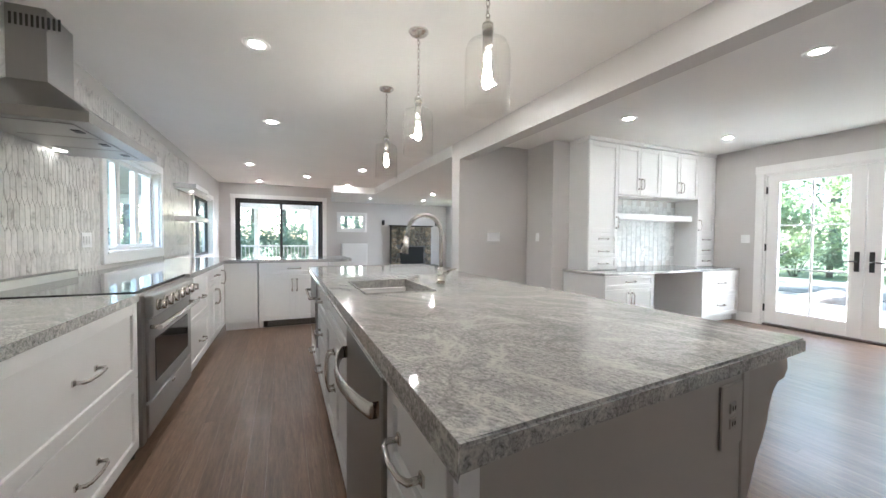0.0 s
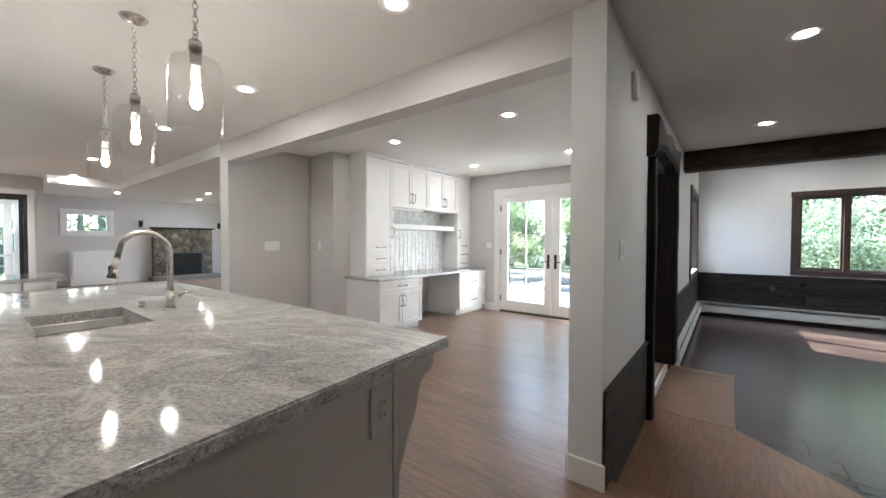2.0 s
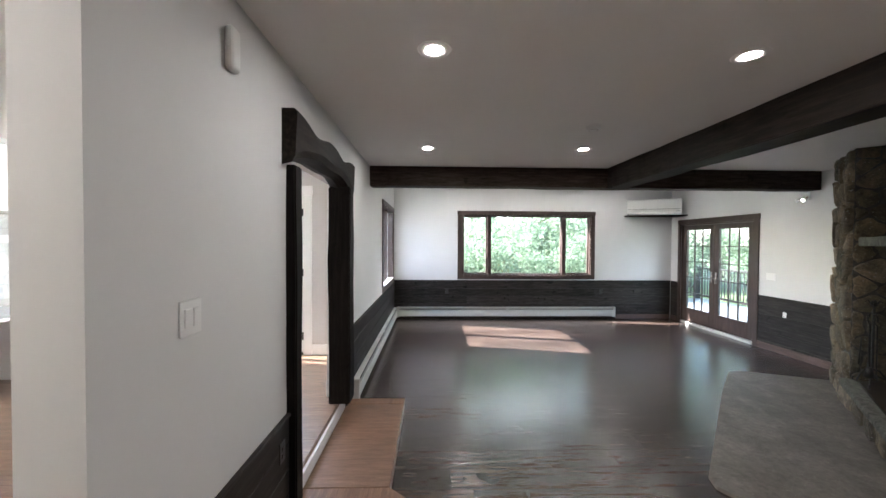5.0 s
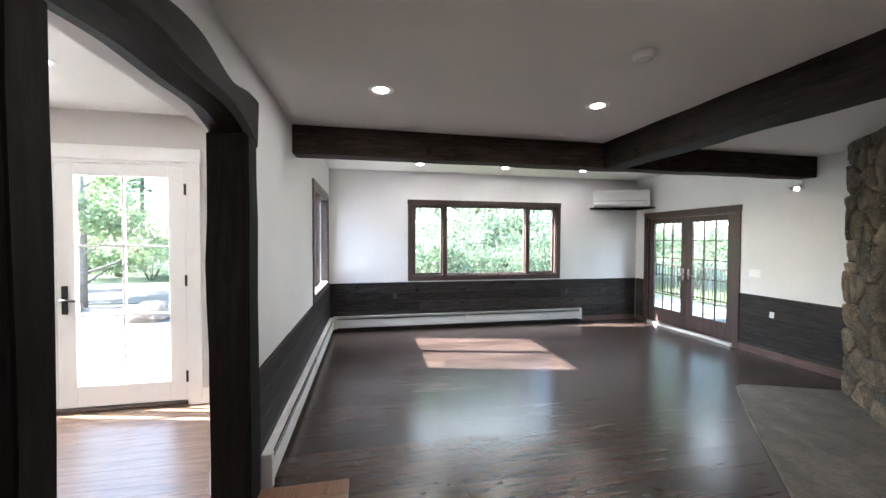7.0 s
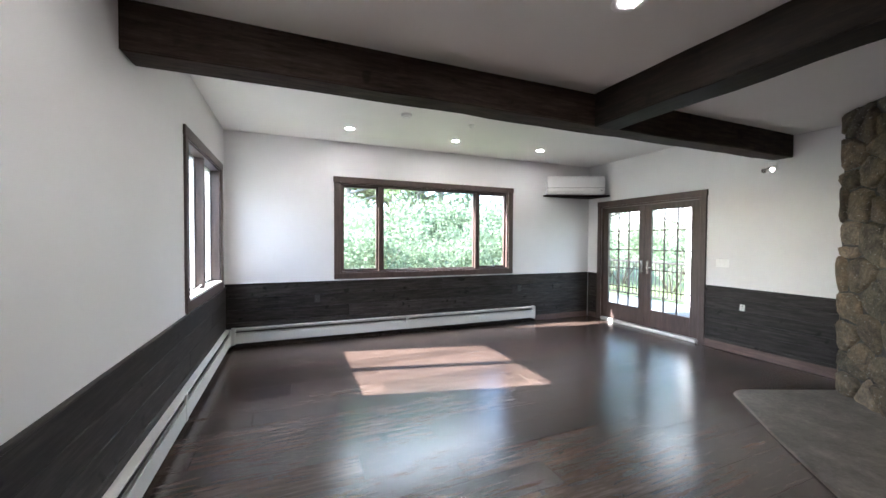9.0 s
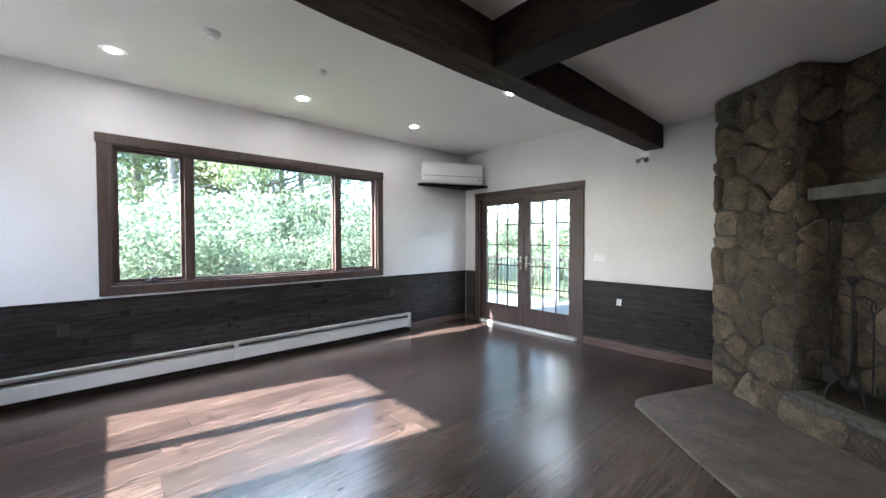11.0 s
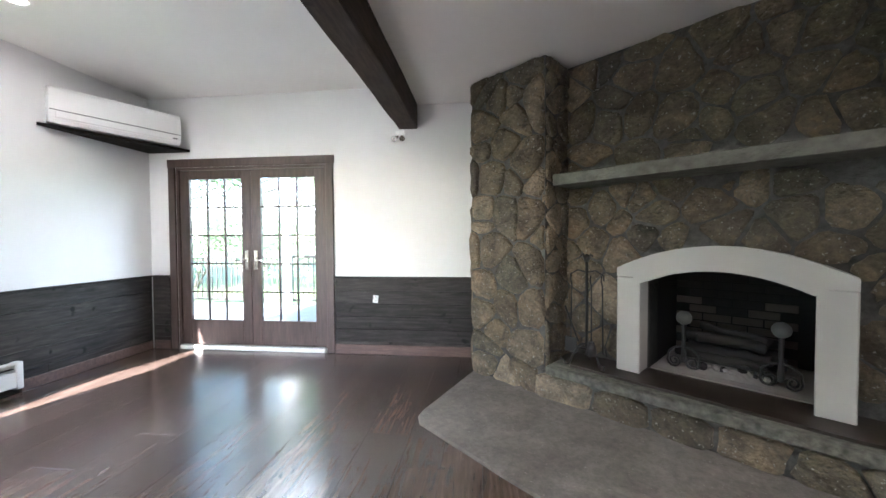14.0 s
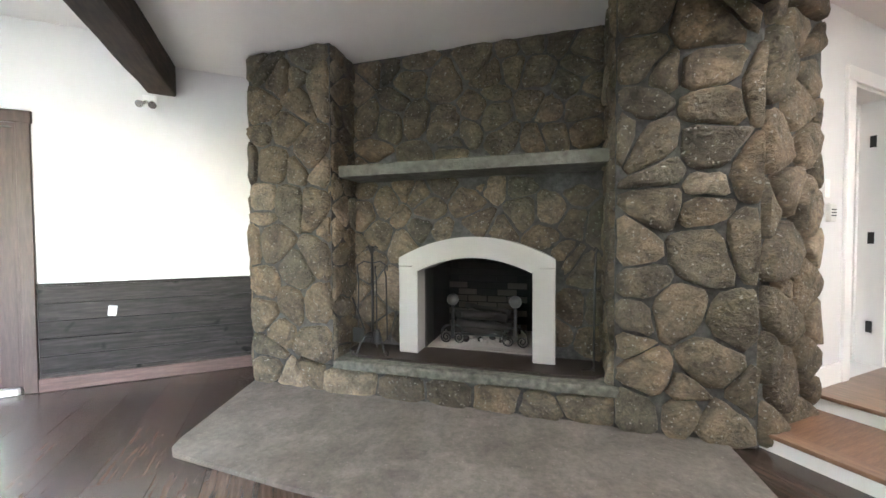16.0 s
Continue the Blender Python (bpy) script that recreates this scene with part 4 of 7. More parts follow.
# hearth and mantel
part("hearth_edge", bx(S_L + 0.05, S_R + 0.03, REC - 0.05, 0.09, HZ - 0.085, HZ - 0.018, bev=0.012, seg=2), M["hearth_edge"], chimney, "grey stone hearth edge", FM)
bm = bmesh.new()
add_prism(bm, [(S_L + 0.05, -0.16), (S_L + 0.2, -0.03), (S_R - 0.35, 0.0), (S_R - 0.1, -0.03), (S_R - 0.03, -0.1), (S_R - 0.03, REC - 0.02), (S_L + 0.05, REC - 0.02)], HZ - 0.02, HZ)
part("hearth_top", bm, M["hearth_top"], chimney, "dark brown slate hearth top", FM)
part("hearth_base", bx(S_L - 0.05, S_R + 0.03, REC - 0.05, 0.03, -0.02, HZ - 0.085), M["mortar"], chimney, "", FM)
bm = bx(S_L + 0.045, S_R + 0.02, REC - 0.1, -0.03, 1.70, 1.79, bev=0.008, seg=2)
part("mantel_shelf", bm, M["mantel_stone"], chimney, "rough grey slate mantel shelf", FM)
# fieldstones
def covered(s, z):
    return (1.27 < s < 2.475 and z < arch(s, 1.27, 2.475, 1.06, 1.225)) or 1.68 < z < 1.80 or z < HZ - 0.02
mid = part("chimney_breast", bx(S_L, S_R, REC - 0.009, REC - 0.006, 1.35, 1.36), M["mortar"], chimney, "", FM)
stone_panel(mid, panel_matrix(sn(S_L, REC), FU, (0, 0, 1)), S_R - S_L, H, 0.175, 21, lambda a, b: covered(S_L + a, b), 0.042)
lp = part("left_pier", bx(0.02, 0.03, -0.012, -0.008, 1.0, 1.01), M["mortar"], chimney, "", FM)
stone_panel(lp, panel_matrix(sn(0, 0), FU, (0, 0, 1)), S_L, H, 0.185, 5, None, 0.045)
stone_panel(lp, panel_matrix(sn(S_L, 0), -FN, (0, 0, 1)), -REC, H, 0.19, 8, None, 0.03, 1.0)
dl = (Vector((5.95, -6.22, 0)) - sn(0, 0)).normalized()
stone_panel(lp, panel_matrix(sn(0, 0) + dl * 0.62, -dl, (0, 0, 1)), 0.62, H, 0.2, 15, None, 0.03)
rp = part("right_pier", bx(3.0, 3.01, 0.04, 0.044, 1.0, 1.01), M["mortar"], chimney, "", FM)
stone_panel(rp, panel_matrix(sn(S_R, 0.06), FU, (0, 0, 1)), S_E - S_R, H, 0.205, 33, None, 0.05)
stone_panel(rp, panel_matrix(sn(S_R, REC), FN, (0, 0, 1)), 0.05 - REC, H, 0.2, 36, None, 0.03, 1.0)
corner, end = sn(S_E, 0.06), Vector((3.0, -3.43, 0))
dr = (end - corner)
stone_panel(rp, panel_matrix(corner, dr, (0, 0, 1)), dr.length, H, 0.205, 41, None, 0.065)
hb = part("hearth_course", bx(1.0, 1.01, 0.025, 0.029, 0.1, 0.11), M["mortar"], chimney, "", FM)
stone_panel(hb, panel_matrix(sn(S_L - 0.06, 0.045), FU, (0, 0, 1)), S_R - S_L + 0.1, HZ - 0.085, 0.2, 55, None, 0.022, 1.5)

bm = bmesh.new()
slab = [(0.02, 0.0), (0.30, 0.90), (0.34, 0.97), (0.42, 1.025), (1.2, 1.08), (3.30, 1.14), (3.42, 1.09), (3.46, 0.99), (3.43, 0.04)]
add_prism(bm, slab, -0.015, 0.022)
bmesh.ops.bevel(bm, geom=[e for e in bm.edges if e.verts[0].co.z > 0.02 and e.verts[1].co.z > 0.02], offset=0.008, segments=2, affect="EDGES")
single("hearth_slab", bm, M["concrete"], "grey worn stone hearth slab set in the floor", "hearth slab", at=FM)

# fire tools, andirons, logs
tools = thing("fire_tool_set", "black wrought-iron fire tool set on scrolled feet", "fire tools", at=FM @ pose(1.08, -0.1, HZ))
bm = bmesh.new()
add_tube(bm, [(0, 0, 0.09), (0.004, 0, 0.4), (0, 0, 0.82)], 0.011)
add_lathe(bm, [(0.001, 0.86), (0.022, 0.85), (0.03, 0.83), (0.018, 0.81), (0.011, 0.80)], n=12)
for q in range(4):
    a = q * math.pi / 2 + 0.4
    add_tube(bm, [(0.012 * math.cos(a), 0.012 * math.sin(a), 0.80), (0.04 * math.cos(a), 0.04 * math.sin(a), 0.86), (0.06 * math.cos(a), 0.06 * math.sin(a), 0.84)], 0.005, 6)
part("stem", bm, M["black"], tools)
for q in range(3):
    a = q * 2.094 + 0.3
    bm = bmesh.new()
    c, s = math.cos(a), math.sin(a)
    add_tube(bm, [(0.01 * c, 0.01 * s, 0.17), (0.05 * c, 0.05 * s, 0.16), (0.10 * c, 0.10 * s, 0.09), (0.13 * c, 0.13 * s, 0.01), (0.16 * c, 0.16 * s, 0.012), (0.165 * c, 0.165 * s, 0.04), (0.145 * c, 0.145 * s, 0.045)], 0.008, 8)
    part("foot", bm, M["black"], tools)
bm = bmesh.new()
add_tube(bm, [(-0.13, 0, 0.66), (-0.13, 0, 0.7), (-0.07, 0, 0.735), (0, 0, 0.72), (0.07, 0, 0.735), (0.13, 0, 0.7), (0.13, 0, 0.66)], 0.006, 8)
part("hanger", bm, M["black"], tools)
for x, kind in ((-0.12, 0), (0.12, 1), (0.05, 2)):
    bm = bmesh.new()
    y = 0.03 if kind == 2 else 0.0
    add_tube(bm, [(x, y + 0.012, 0.70), (x, y + 0.02, 0.66), (x, y, 0.62), (x * 1.05, y, 0.2)], 0.006, 8)
    if kind == 0:
        add_box(bm, x * 1.05 - 0.05, x * 1.05 + 0.05, y - 0.004, y + 0.004, 0.08, 0.2, bev=0.003)
    elif kind == 1:
        add_tube(bm, [(x * 1.05, y, 0.2), (x * 1.05, y, 0.12), (x * 1.05 + 0.03, y, 0.1), (x * 1.05 + 0.02, y, 0.15)], 0.006, 8)
    else:
        add_cyl(bm, (x * 1.05, y, 0.2), (x * 1.05, y, 0.1), 0.02, 0.045, 12)
    part(("shovel", "poker", "brush")[kind], bm, M["black"], tools)
bm = bmesh.new()
add_tube(bm, [(-0.15, 0.05, 0.45), (-0.02, 0.09, 0.2)], 0.007, 8)
add_box(bm, -0.03, 0.03, 0.06, 0.075, 0.145, 0.155)
part("tongs", bm, M["black"], tools)
bm = bmesh.new()
add_tube(bm, [(2.80, -0.17, 1.12), (2.815, -0.17, 1.145), (2.83, -0.17, 1.13), (2.815, -0.17, 1.10), (2.81, -0.165, 0.9), (2.80, -0.12, HZ + 0.03), (2.80, -0.11, HZ + 0.005)], [0.007, 0.007, 0.007, 0.009, 0.011, 0.007, 0.007], 8)
add_tube(bm, [(2.80, -0.12, HZ + 0.04), (2.78, -0.11, HZ + 0.012), (2.72, -0.10, HZ + 0.008)], 0.006, 8)
single("fire_poker", bm, M["black"], "long black iron poker leaning on the chimney stone", "poker", at=FM @ pose(-0.075, -0.02, 0))
for k, s in enumerate((1.62, 2.16)):
    dog = thing("andiron", "black iron andiron with a ball finial and scrolls", "andiron", "andirons in the firebox", at=FM @ pose(s, REC - 0.2, HZ - 0.005))
    bm = bmesh.new()
    add_tube(bm, [(0, 0, 0.05), (0, 0, 0.2), (0, 0, 0.34)], [0.02, 0.013, 0.016])
    add_tube(bm, [(0, 0, 0.09), (0, -0.25, 0.09), (0, -0.45, 0.08), (0, -0.46, 0.0)], 0.012, 8)
    part("upright", bm, M["black"], dog)
    bm = bmesh.new()
    bmesh.ops.create_uvsphere(bm, u_segments=16, v_segments=10, radius=0.052, matrix=pose(0, 0, 0.385))
    for f in bm.faces:
        f.smooth = True
    part("ball", bm, M["iron_ball"], dog, "ash-dusted iron ball")
    for d in (-1, 1):
        bm = bmesh.new()
        add_tube(bm, [(d * 0.012, 0.01, 0.17), (d * 0.06, 0.01, 0.155), (d * 0.095, 0.01, 0.12)] + [(d * (0.058 + (0.048 - 0.0018 * j) * math.cos(0.5 - j * 0.55)), 0.01, 0.055 + (0.05 - 0.0018 * j) * math.sin(0.5 - j * 0.55)) for j in range(22)], 0.0075, 7)
        part("scroll", bm, M["black"], dog)
grate = thing("fire_grate", "black iron fire grate in the ash", "grate", at=FM @ pose(1.88, REC - 0.38, HZ - 0.005))
for y in (-0.1, 0.02, 0.14):
    part("bar", bx(-0.2, 0.2, y - 0.008, y + 0.008, 0.07, 0.09, bev=0.003), M["black"], grate)
for x in (-0.15, 0.15):
    part("leg", bx(x - 0.008, x + 0.008, -0.12, 0.16, 0.0, 0.07), M["black"], grate)
for k, (x, y, z, a, r) in enumerate(((0, 0.06, 0.135, 8, 0.05), (0.03, -0.09, 0.14, -6, 0.05), (-0.03, 0.0, 0.215, 14, 0.042), (0.05, 0.05, 0.24, -24, 0.03), (-0.06, 0.13, 0.11, 5, 0.03), (0.02, -0.03, 0.275, 31, 0.026))):
    bm = bmesh.new()
    add_cyl(bm, (-0.26, 0, 0), (0.24, 0, 0), r, r * 0.85, 12)
    bmesh.ops.subdivide_edges(bm, edges=[e for e in bm.edges if abs((e.verts[0].co - e.verts[1].co).x) > 0.2], cuts=5)
    for v in bm.verts:
        v.co += noise.noise_vector(v.co * 14 + Vector((k * 5, 0, 0))) * 0.022
    single("log", bm, M["log"], "charred half-burnt log on the grate", "log", "logs in the firebox", at=FM @ pose(1.88 + x, REC - 0.38 + y, HZ + z, 0, 0, a))

bm = bmesh.new()
bmesh.ops.create_grid(bm, x_segments=44, y_segments=22, size=1.0, matrix=Matrix.Diagonal((0.36, 0.2, 1, 1)))
for v in bm.verts:
    edge = max(0.0, 1 - (v.co.x / 0.36) ** 2) * max(0.0, 1 - (v.co.y / 0.2) ** 2)
    v.co.z = 0.055 * edge + edge * 0.05 * abs(noise.noise(v.co * 22)) - 0.004
single("ash_mound", bm, M["ash"], "grey ash and cinders heaped under the logs", "ash", at=FM @ pose(1.88, REC - 0.36, HZ + 0.001))
for k in range(16):
    rr = random.Random(900 + k)
    bm = bmesh.new()
    bmesh.ops.create_icosphere(bm, subdivisions=2, radius=rr.uniform(0.012, 0.03))
    for v in bm.verts:
        v.co += noise.noise_vector(v.co * 40 + Vector((k * 3, 0, 0))) * 0.007
    single("ember", bm, M["ash"] if k % 2 else M["log"], "burnt-out ash-grey lump of charcoal in the ashes", "charcoal", "charcoal lumps in the firebox", at=FM @ pose(1.88 + rr.uniform(-0.26, 0.26), REC - 0.36 + rr.uniform(0.03, 0.19), HZ + 0.04))

# ---------------- living room trim and fixtures ----------------


def board_wall(name, label, m, length, height, n, t, seed, cap=0.03):
    """Horizontal wainscot boards, one above the other, with a thin cap rail; m takes (a, out, z)."""
    rng = random.Random(seed)
    w = thing(name, label, "wainscot")
    w["kind"] = "structure"
    part("backing", bx(0, length, 0, t * 0.4, 0, height - 0.005), M["black"], w, "", m)
    bh = height / n
    for j in range(n):
        cuts = [0.0] + sorted(rng.uniform(0.3, length - 0.3) for _ in range(max(0, int(length / 3.2)))) + [length]
        for a, b in zip(cuts, cuts[1:]):
            if b - a > 0.05:
                part("board", bx(a + 0.001, b - 0.001, 0, t, j * bh + 0.002, (j + 1) * bh - 0.002, bev=0.003), M["wainscot"], w, "", m)
    part("cap", bx(0, length, 0, t + 0.012, height, height + cap, bev=0.004), M["wainscot"], w, "", m)
    return w


m_far = pose(XF, YR + 0.02, 0, 0, 0, 90)
board_wall("wainscot_far", "dark-stained knotty pine wainscot below the picture window", m_far, YW - YR - 0.02, 0.85, 5, 0.016, 1, 0.018)
m_right = pose(6.0, YR, 0, 0, 0, 0)
board_wall("wainscot_right", "dark-stained knotty pine wainscot beside the chimney", m_right, 7.91 - 6.0, 0.85, 6, 0.016, 2, 0.018)
board_wall("wainscot_corner", "dark-stained pine wainscot in the room corner", pose(9.935, YR, 0), XF - 0.02 - 9.935, 0.85, 6, 0.016, 3, 0.018)
m_left = pose(XF - 0.02, YW, 0, 0, 0, 180)
board_wall("wainscot_left", "dark-stained pine wainscot under the side window", m_left, XF - 0.02 - 5.56, 0.815, 5, 0.016, 4, 0.018)
board_wall("wainscot_landing", "dark-stained pine wainscot on the wall end by the landing", pose(4.10, YW, P, 0, 0, 180), 4.10 - XH - 0.012, 0.60, 4, 0.016, 6, 0.02)
structure("baseboard_right", bx(6.0, 7.91, YR + 0.0165, YR + 0.032, 0.0, 0.11, bev=0.005), M["brown_base"], "reddish brown wooden base board", "baseboard")

structure("baseboard_corner", bx(9.935, XF - 0.034, YR + 0.0165, YR + 0.032, 0.0, 0.10, bev=0.005), M["brown_base"], "reddish brown base board in the corner", "baseboard")
structure("baseboard_far", bx(XF - 0.032, XF - 0.0165, YR + 0.034, -4.88, 0.0, 0.10, bev=0.005), M["brown_base"], "reddish brown base board below the wainscot", "baseboard")


def heater(name, m, length, joints):
    h = thing(name, "off-white metal baseboard heater with a slotted top", "baseboard heater", "baseboard heaters", at=m)
    part("back_plate", bx(0, length, 0.0, 0.012, 0.02, 0.235), M["heater"], h)
    part("front_cover", bx(0.03, length - 0.03, 0.055, 0.066, 0.035, 0.165, bev=0.003), M["heater"], h)
    bm = bmesh.new()
    add_box(bm, 0.03, length - 0.03, 0.012, 0.058, 0.222, 0.235, bev=0.002)
    part("top_cover", bm, M["heater"], h)
    bm = bx(0.04, length - 0.04, 0.02, 0.05, 0.183, 0.19)
    part("damper", bm, M["black"], h, "dark damper slot")
    part("fin_tube", bx(0.05, length - 0.05, 0.02, 0.045, 0.05, 0.10), M["steel"], h, "metal fin tube")
    for x in (0.0, length - 0.05):
        part("end_cap", bx(x, x + 0.05, 0.0, 0.072, 0.015, 0.242, bev=0.006), M["heater"], h)
    for x in joints:
        part("joint_strip", bx(x - 0.025, x + 0.025, 0.05, 0.07, 0.03, 0.24, bev=0.003), M["heater"], h)


heater("baseboard_heater", pose(XF - 0.018, -4.86, 0.035, 0, 0, 90), 4.91, (2.45,))
heater("baseboard_heater", pose(XF - 0.12, YW - 0.018, 0.035, 0, 0, 180), XF - 0.12 - 5.80, (2.2,))


def plate(name, label, m, w, h, kind, material=None):
    """A wall plate in (a, z), standing out along -y."""
    material = material or M["plastic"]
    p = thing(name, label, "switch" if kind != "outlet" else "outlet", at=m)
    part("cover", bx(-w / 2, w / 2, -0.007, 0, -h / 2, h / 2, bev=0.003), material, p)
    if kind == "outlet":
        for z in (-0.02, 0.02):
            part("socket", bx(-0.016, 0.016, -0.010, -0.006, z - 0.014, z + 0.014, bev=0.003), material, p)
            for x in (-0.006, 0.006):
                part("slot", bx(x - 0.0012, x + 0.0012, -0.0112, -0.0095, z - 0.005, z + 0.006), M["black"], p)
    else:
        for i in range(kind):
            x = (i - (kind - 1) / 2) * 0.046
            part("rocker", bx(x - 0.016, x + 0.016, -0.011, -0.006, -0.033, 0.033, bev=0.003), material, p)
    return p


plate("light_switch", "white double rocker switch on the white wall", pose(3.25, YW, 1.45), 0.115, 0.125, 2)
plate("outlet", "dark outlet plate set in the pine wainscot", pose(3.99, YW - 0.016, 0.55), 0.075, 0.115, "outlet", M["bronze"])
plate("light_switch", "white triple switch plate beside the deck doors", pose(7.70, YR, 1.19, 0, 0, 180), 0.165, 0.115, 3)
plate("outlet", "white outlet hanging loose in the pine wainscot", pose(7.44, YR + 0.016, 0.62, 0, 6, 180), 0.06, 0.085, "outlet")
plate("outlet", "dark outlet plate below the picture window", pose(XF - 0.016, -1.05, 0.62, 0, 0, -90), 0.075, 0.115, "outlet", M["bronze"])
plate("outlet", "dark outlet plate below the picture window", pose(XF - 0.016, -4.55, 0.62, 0, 0, -90), 0.075, 0.115, "outlet", M["bronze"])
plate("light_switch", "white triple switch plate on the greige wall", pose(3.42, 4.58, 1.42), 0.21, 0.125, 4)
plate("light_switch", "white single switch on the wall stub", pose(4.0, 4.32, 1.42, 0, 0, -90), 0.075, 0.12, 1)
plate("light_switch", "white switch plate beside the french doors", pose(XD, 3.2, 1.42, 0, 0, -90), 0.115, 0.12, 2)
plate("light_switch", "white switch plate on the hall wall", pose(2.80, -3.45, 1.53, 0, 0, 180), 0.075, 0.12, 1)
th = thing("thermostat", "small white thermostat on the hall wall", "thermostat", at=pose(2.77, -3.45, 1.37, 0, 0, 180))
part("case", bx(-0.04, 0.04, -0.03, 0, -0.06, 0.06, bev=0.006), M["heater"], th)
for z in (-0.02, 0.0, 0.02):
    part("vent", bx(-0.03, 0.03, -0.032, -0.029, z - 0.004, z + 0.004), M["black"], th)
sensor = thing("wall_sensor", "white oval motion sensor high on the wall", "sensor", at=pose(3.50, YW, 2.50))
part("case", bx(-0.035, 0.035, -0.04, 0, -0.09, 0.09, bev=0.018, seg=3), M["plastic"], sensor)

# corner air conditioner on its dark shelf
pa, pb_ = Vector((10.16, -5.05, 0)), Vector((9.62, -6.155, 0))
ax = (pb_ - pa).normalized()
m_ac = Matrix.Translation((pa + pb_) / 2) @ Matrix(((ax.x, -ax.y, 0, 0), (ax.y, ax.x, 0, 0), (0, 0, 1, 0), (0, 0, 0, 1)))
bm = bmesh.new()
add_prism(bm, [(10.165, -5.06), (9.64, -6.16), (10.165, -6.16)], 2.305, 2.335)
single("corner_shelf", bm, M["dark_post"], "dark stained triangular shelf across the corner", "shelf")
ac = thing("air_conditioner", "white wall air conditioner across the room corner", "air conditioner", at=m_ac)
bm = bmesh.new()
pts = [(0.22, 2.35), (-0.005, 2.35), (-0.035, 2.39), (-0.04, 2.47), (-0.038, 2.65), (-0.02, 2.68), (0.22, 2.685)]
lo = [bm.verts.new((-0.54, y, z)) for y, z in pts]
hi = [bm.verts.new((0.50, y, z)) for y, z in pts]
bm.faces.new(lo)
bm.faces.new(hi[::-1])
for i in range(len(pts)):
    bm.faces.new((lo[i], lo[(i + 1) % len(pts)], hi[(i + 1) % len(pts)], hi[i]))
bmesh.ops.bevel(bm, geom=list(bm.edges), offset=0.008, segments=2, affect="EDGES")
part("body", bm, M["plastic"], ac)
part("louvre", bx(-0.5, 0.42, -0.046, -0.035, 2.395, 2.445, bev=0.004), M["plastic"], ac)
part("seam", bx(-0.535, 0.495, -0.0445, -0.036, 2.46, 2.465), M["bronze"], ac, "dark seam line")
part("display", bx(0.40, 0.46, -0.046, -0.036, 2.41, 2.42), M["bronze"], ac)

lamp = thing("wall_spotlight", "small white bare spotlight fixture below the beam", "spotlight", at=pose(7.15, YR, 2.40))
bm = bmesh.new()
add_box(bm, -0.05, 0.05, 0, 0.02, -0.045, 0.06, bev=0.006)
part("mount", bm, M["plastic"], lamp)
for x in (-0.035, 0.035):
    bm = bmesh.new()
    add_cyl(bm, (x * 0.6, 0.02, 0), (x, 0.07, -0.03), 0.016, 0.016, 10)
    add_cyl(bm, (x, 0.07, -0.03), (x * 1.3, 0.115, -0.05), 0.018, 0.03, 12)
    part("head", bm, M["nickel"], lamp)


def downlight(x, y, z, group):
    d = thing("downlight", "lit round recessed downlight flush in the ceiling", "downlight", group, at=pose(x, y, z))
    bm = bmesh.new()
    add_lathe(bm, [(0.045, 0.004), (0.049, -0.004), (0.085, -0.006), (0.09, 0.0)], n=28)
    part("trim_ring", bm, M["trim"], d)
    bm = bmesh.new()
    add_cyl(bm, (0, 0, -0.0025), (0, 0, 0.002), 0.046, n=24)
    part("lens", bm, M["downlight"], d, "glowing warm white lens")
    return d


first = downlight(0.466, 2.876, H, "kitchen downlights")
for x, y in ((0.505, 4.74), (0.05, 7.65), (0.08, 9.86), (1.09, 8.66), (2.06, 7.37), (2.13, 9.70), (2.25, 1.02), (2.28, 2.78), (2.22, 4.6), (4.13, 1.35), (4.16, 2.95), (5.99, 2.96), (5.95, 1.37), (2.25, -1.6)):
    copy_thing(first, pose(x, y, H))
for x, y in ((3.93, -0.72), (5.985, -0.66), (5.945, -2.36), (3.915, -2.435)):
    copy_thing(first, pose(x, y, H))["group"] = "living room downlights"
for x, y in ((9.47, -1.42), (9.46, -2.94), (9.44, -4.43), (7.85, -2.93), (7.86, -4.49), (7.85, -1.42)):
    copy_thing(first, pose(x, y, H2))["group"] = "living room downlights"
for x, y in ((4.2, 6.2), (4.3, 7.6), (4.3, 9.2)):
    copy_thing(first, pose(x, y, 2.58))["group"] = "sitting room downlights"
copy_thing(first, pose(5.2, 12.4, H))["group"] = "sitting room downlights"
copy_thing(first, pose(5.6, 8.4, 2.58))["group"] = "sitting room downlights"
copy_thing(first, pose(3.3, 12.4, H))["group"] = "sitting room downlights"


def detector(x, y, z, r=0.065):
    d = thing("smoke_detector", "round white smoke detector on the ceiling", "smoke detector", "ceiling detectors", at=pose(x, y, z))
    bm = bmesh.new()
    add_lathe(bm, [(0.0, -0.035), (r * 0.75, -0.033), (r * 0.95, -0.02), (r, 0.0)], n=28)
    part("cover", bm, M["plastic"], d)
    bm = bmesh.new()
    add_lathe(bm, [(r * 0.5, -0.0365), (r * 0.62, -0.0365), (r * 0.62, -0.034)], n=20)
    part("vent_ring", bm, M["heater"], d)


detector(5.16, -2.126, H)
detector(8.65, -1.95, H2)
detector(8.7, -2.82, H2, 0.04)

# ---------------- kitchen ----------------


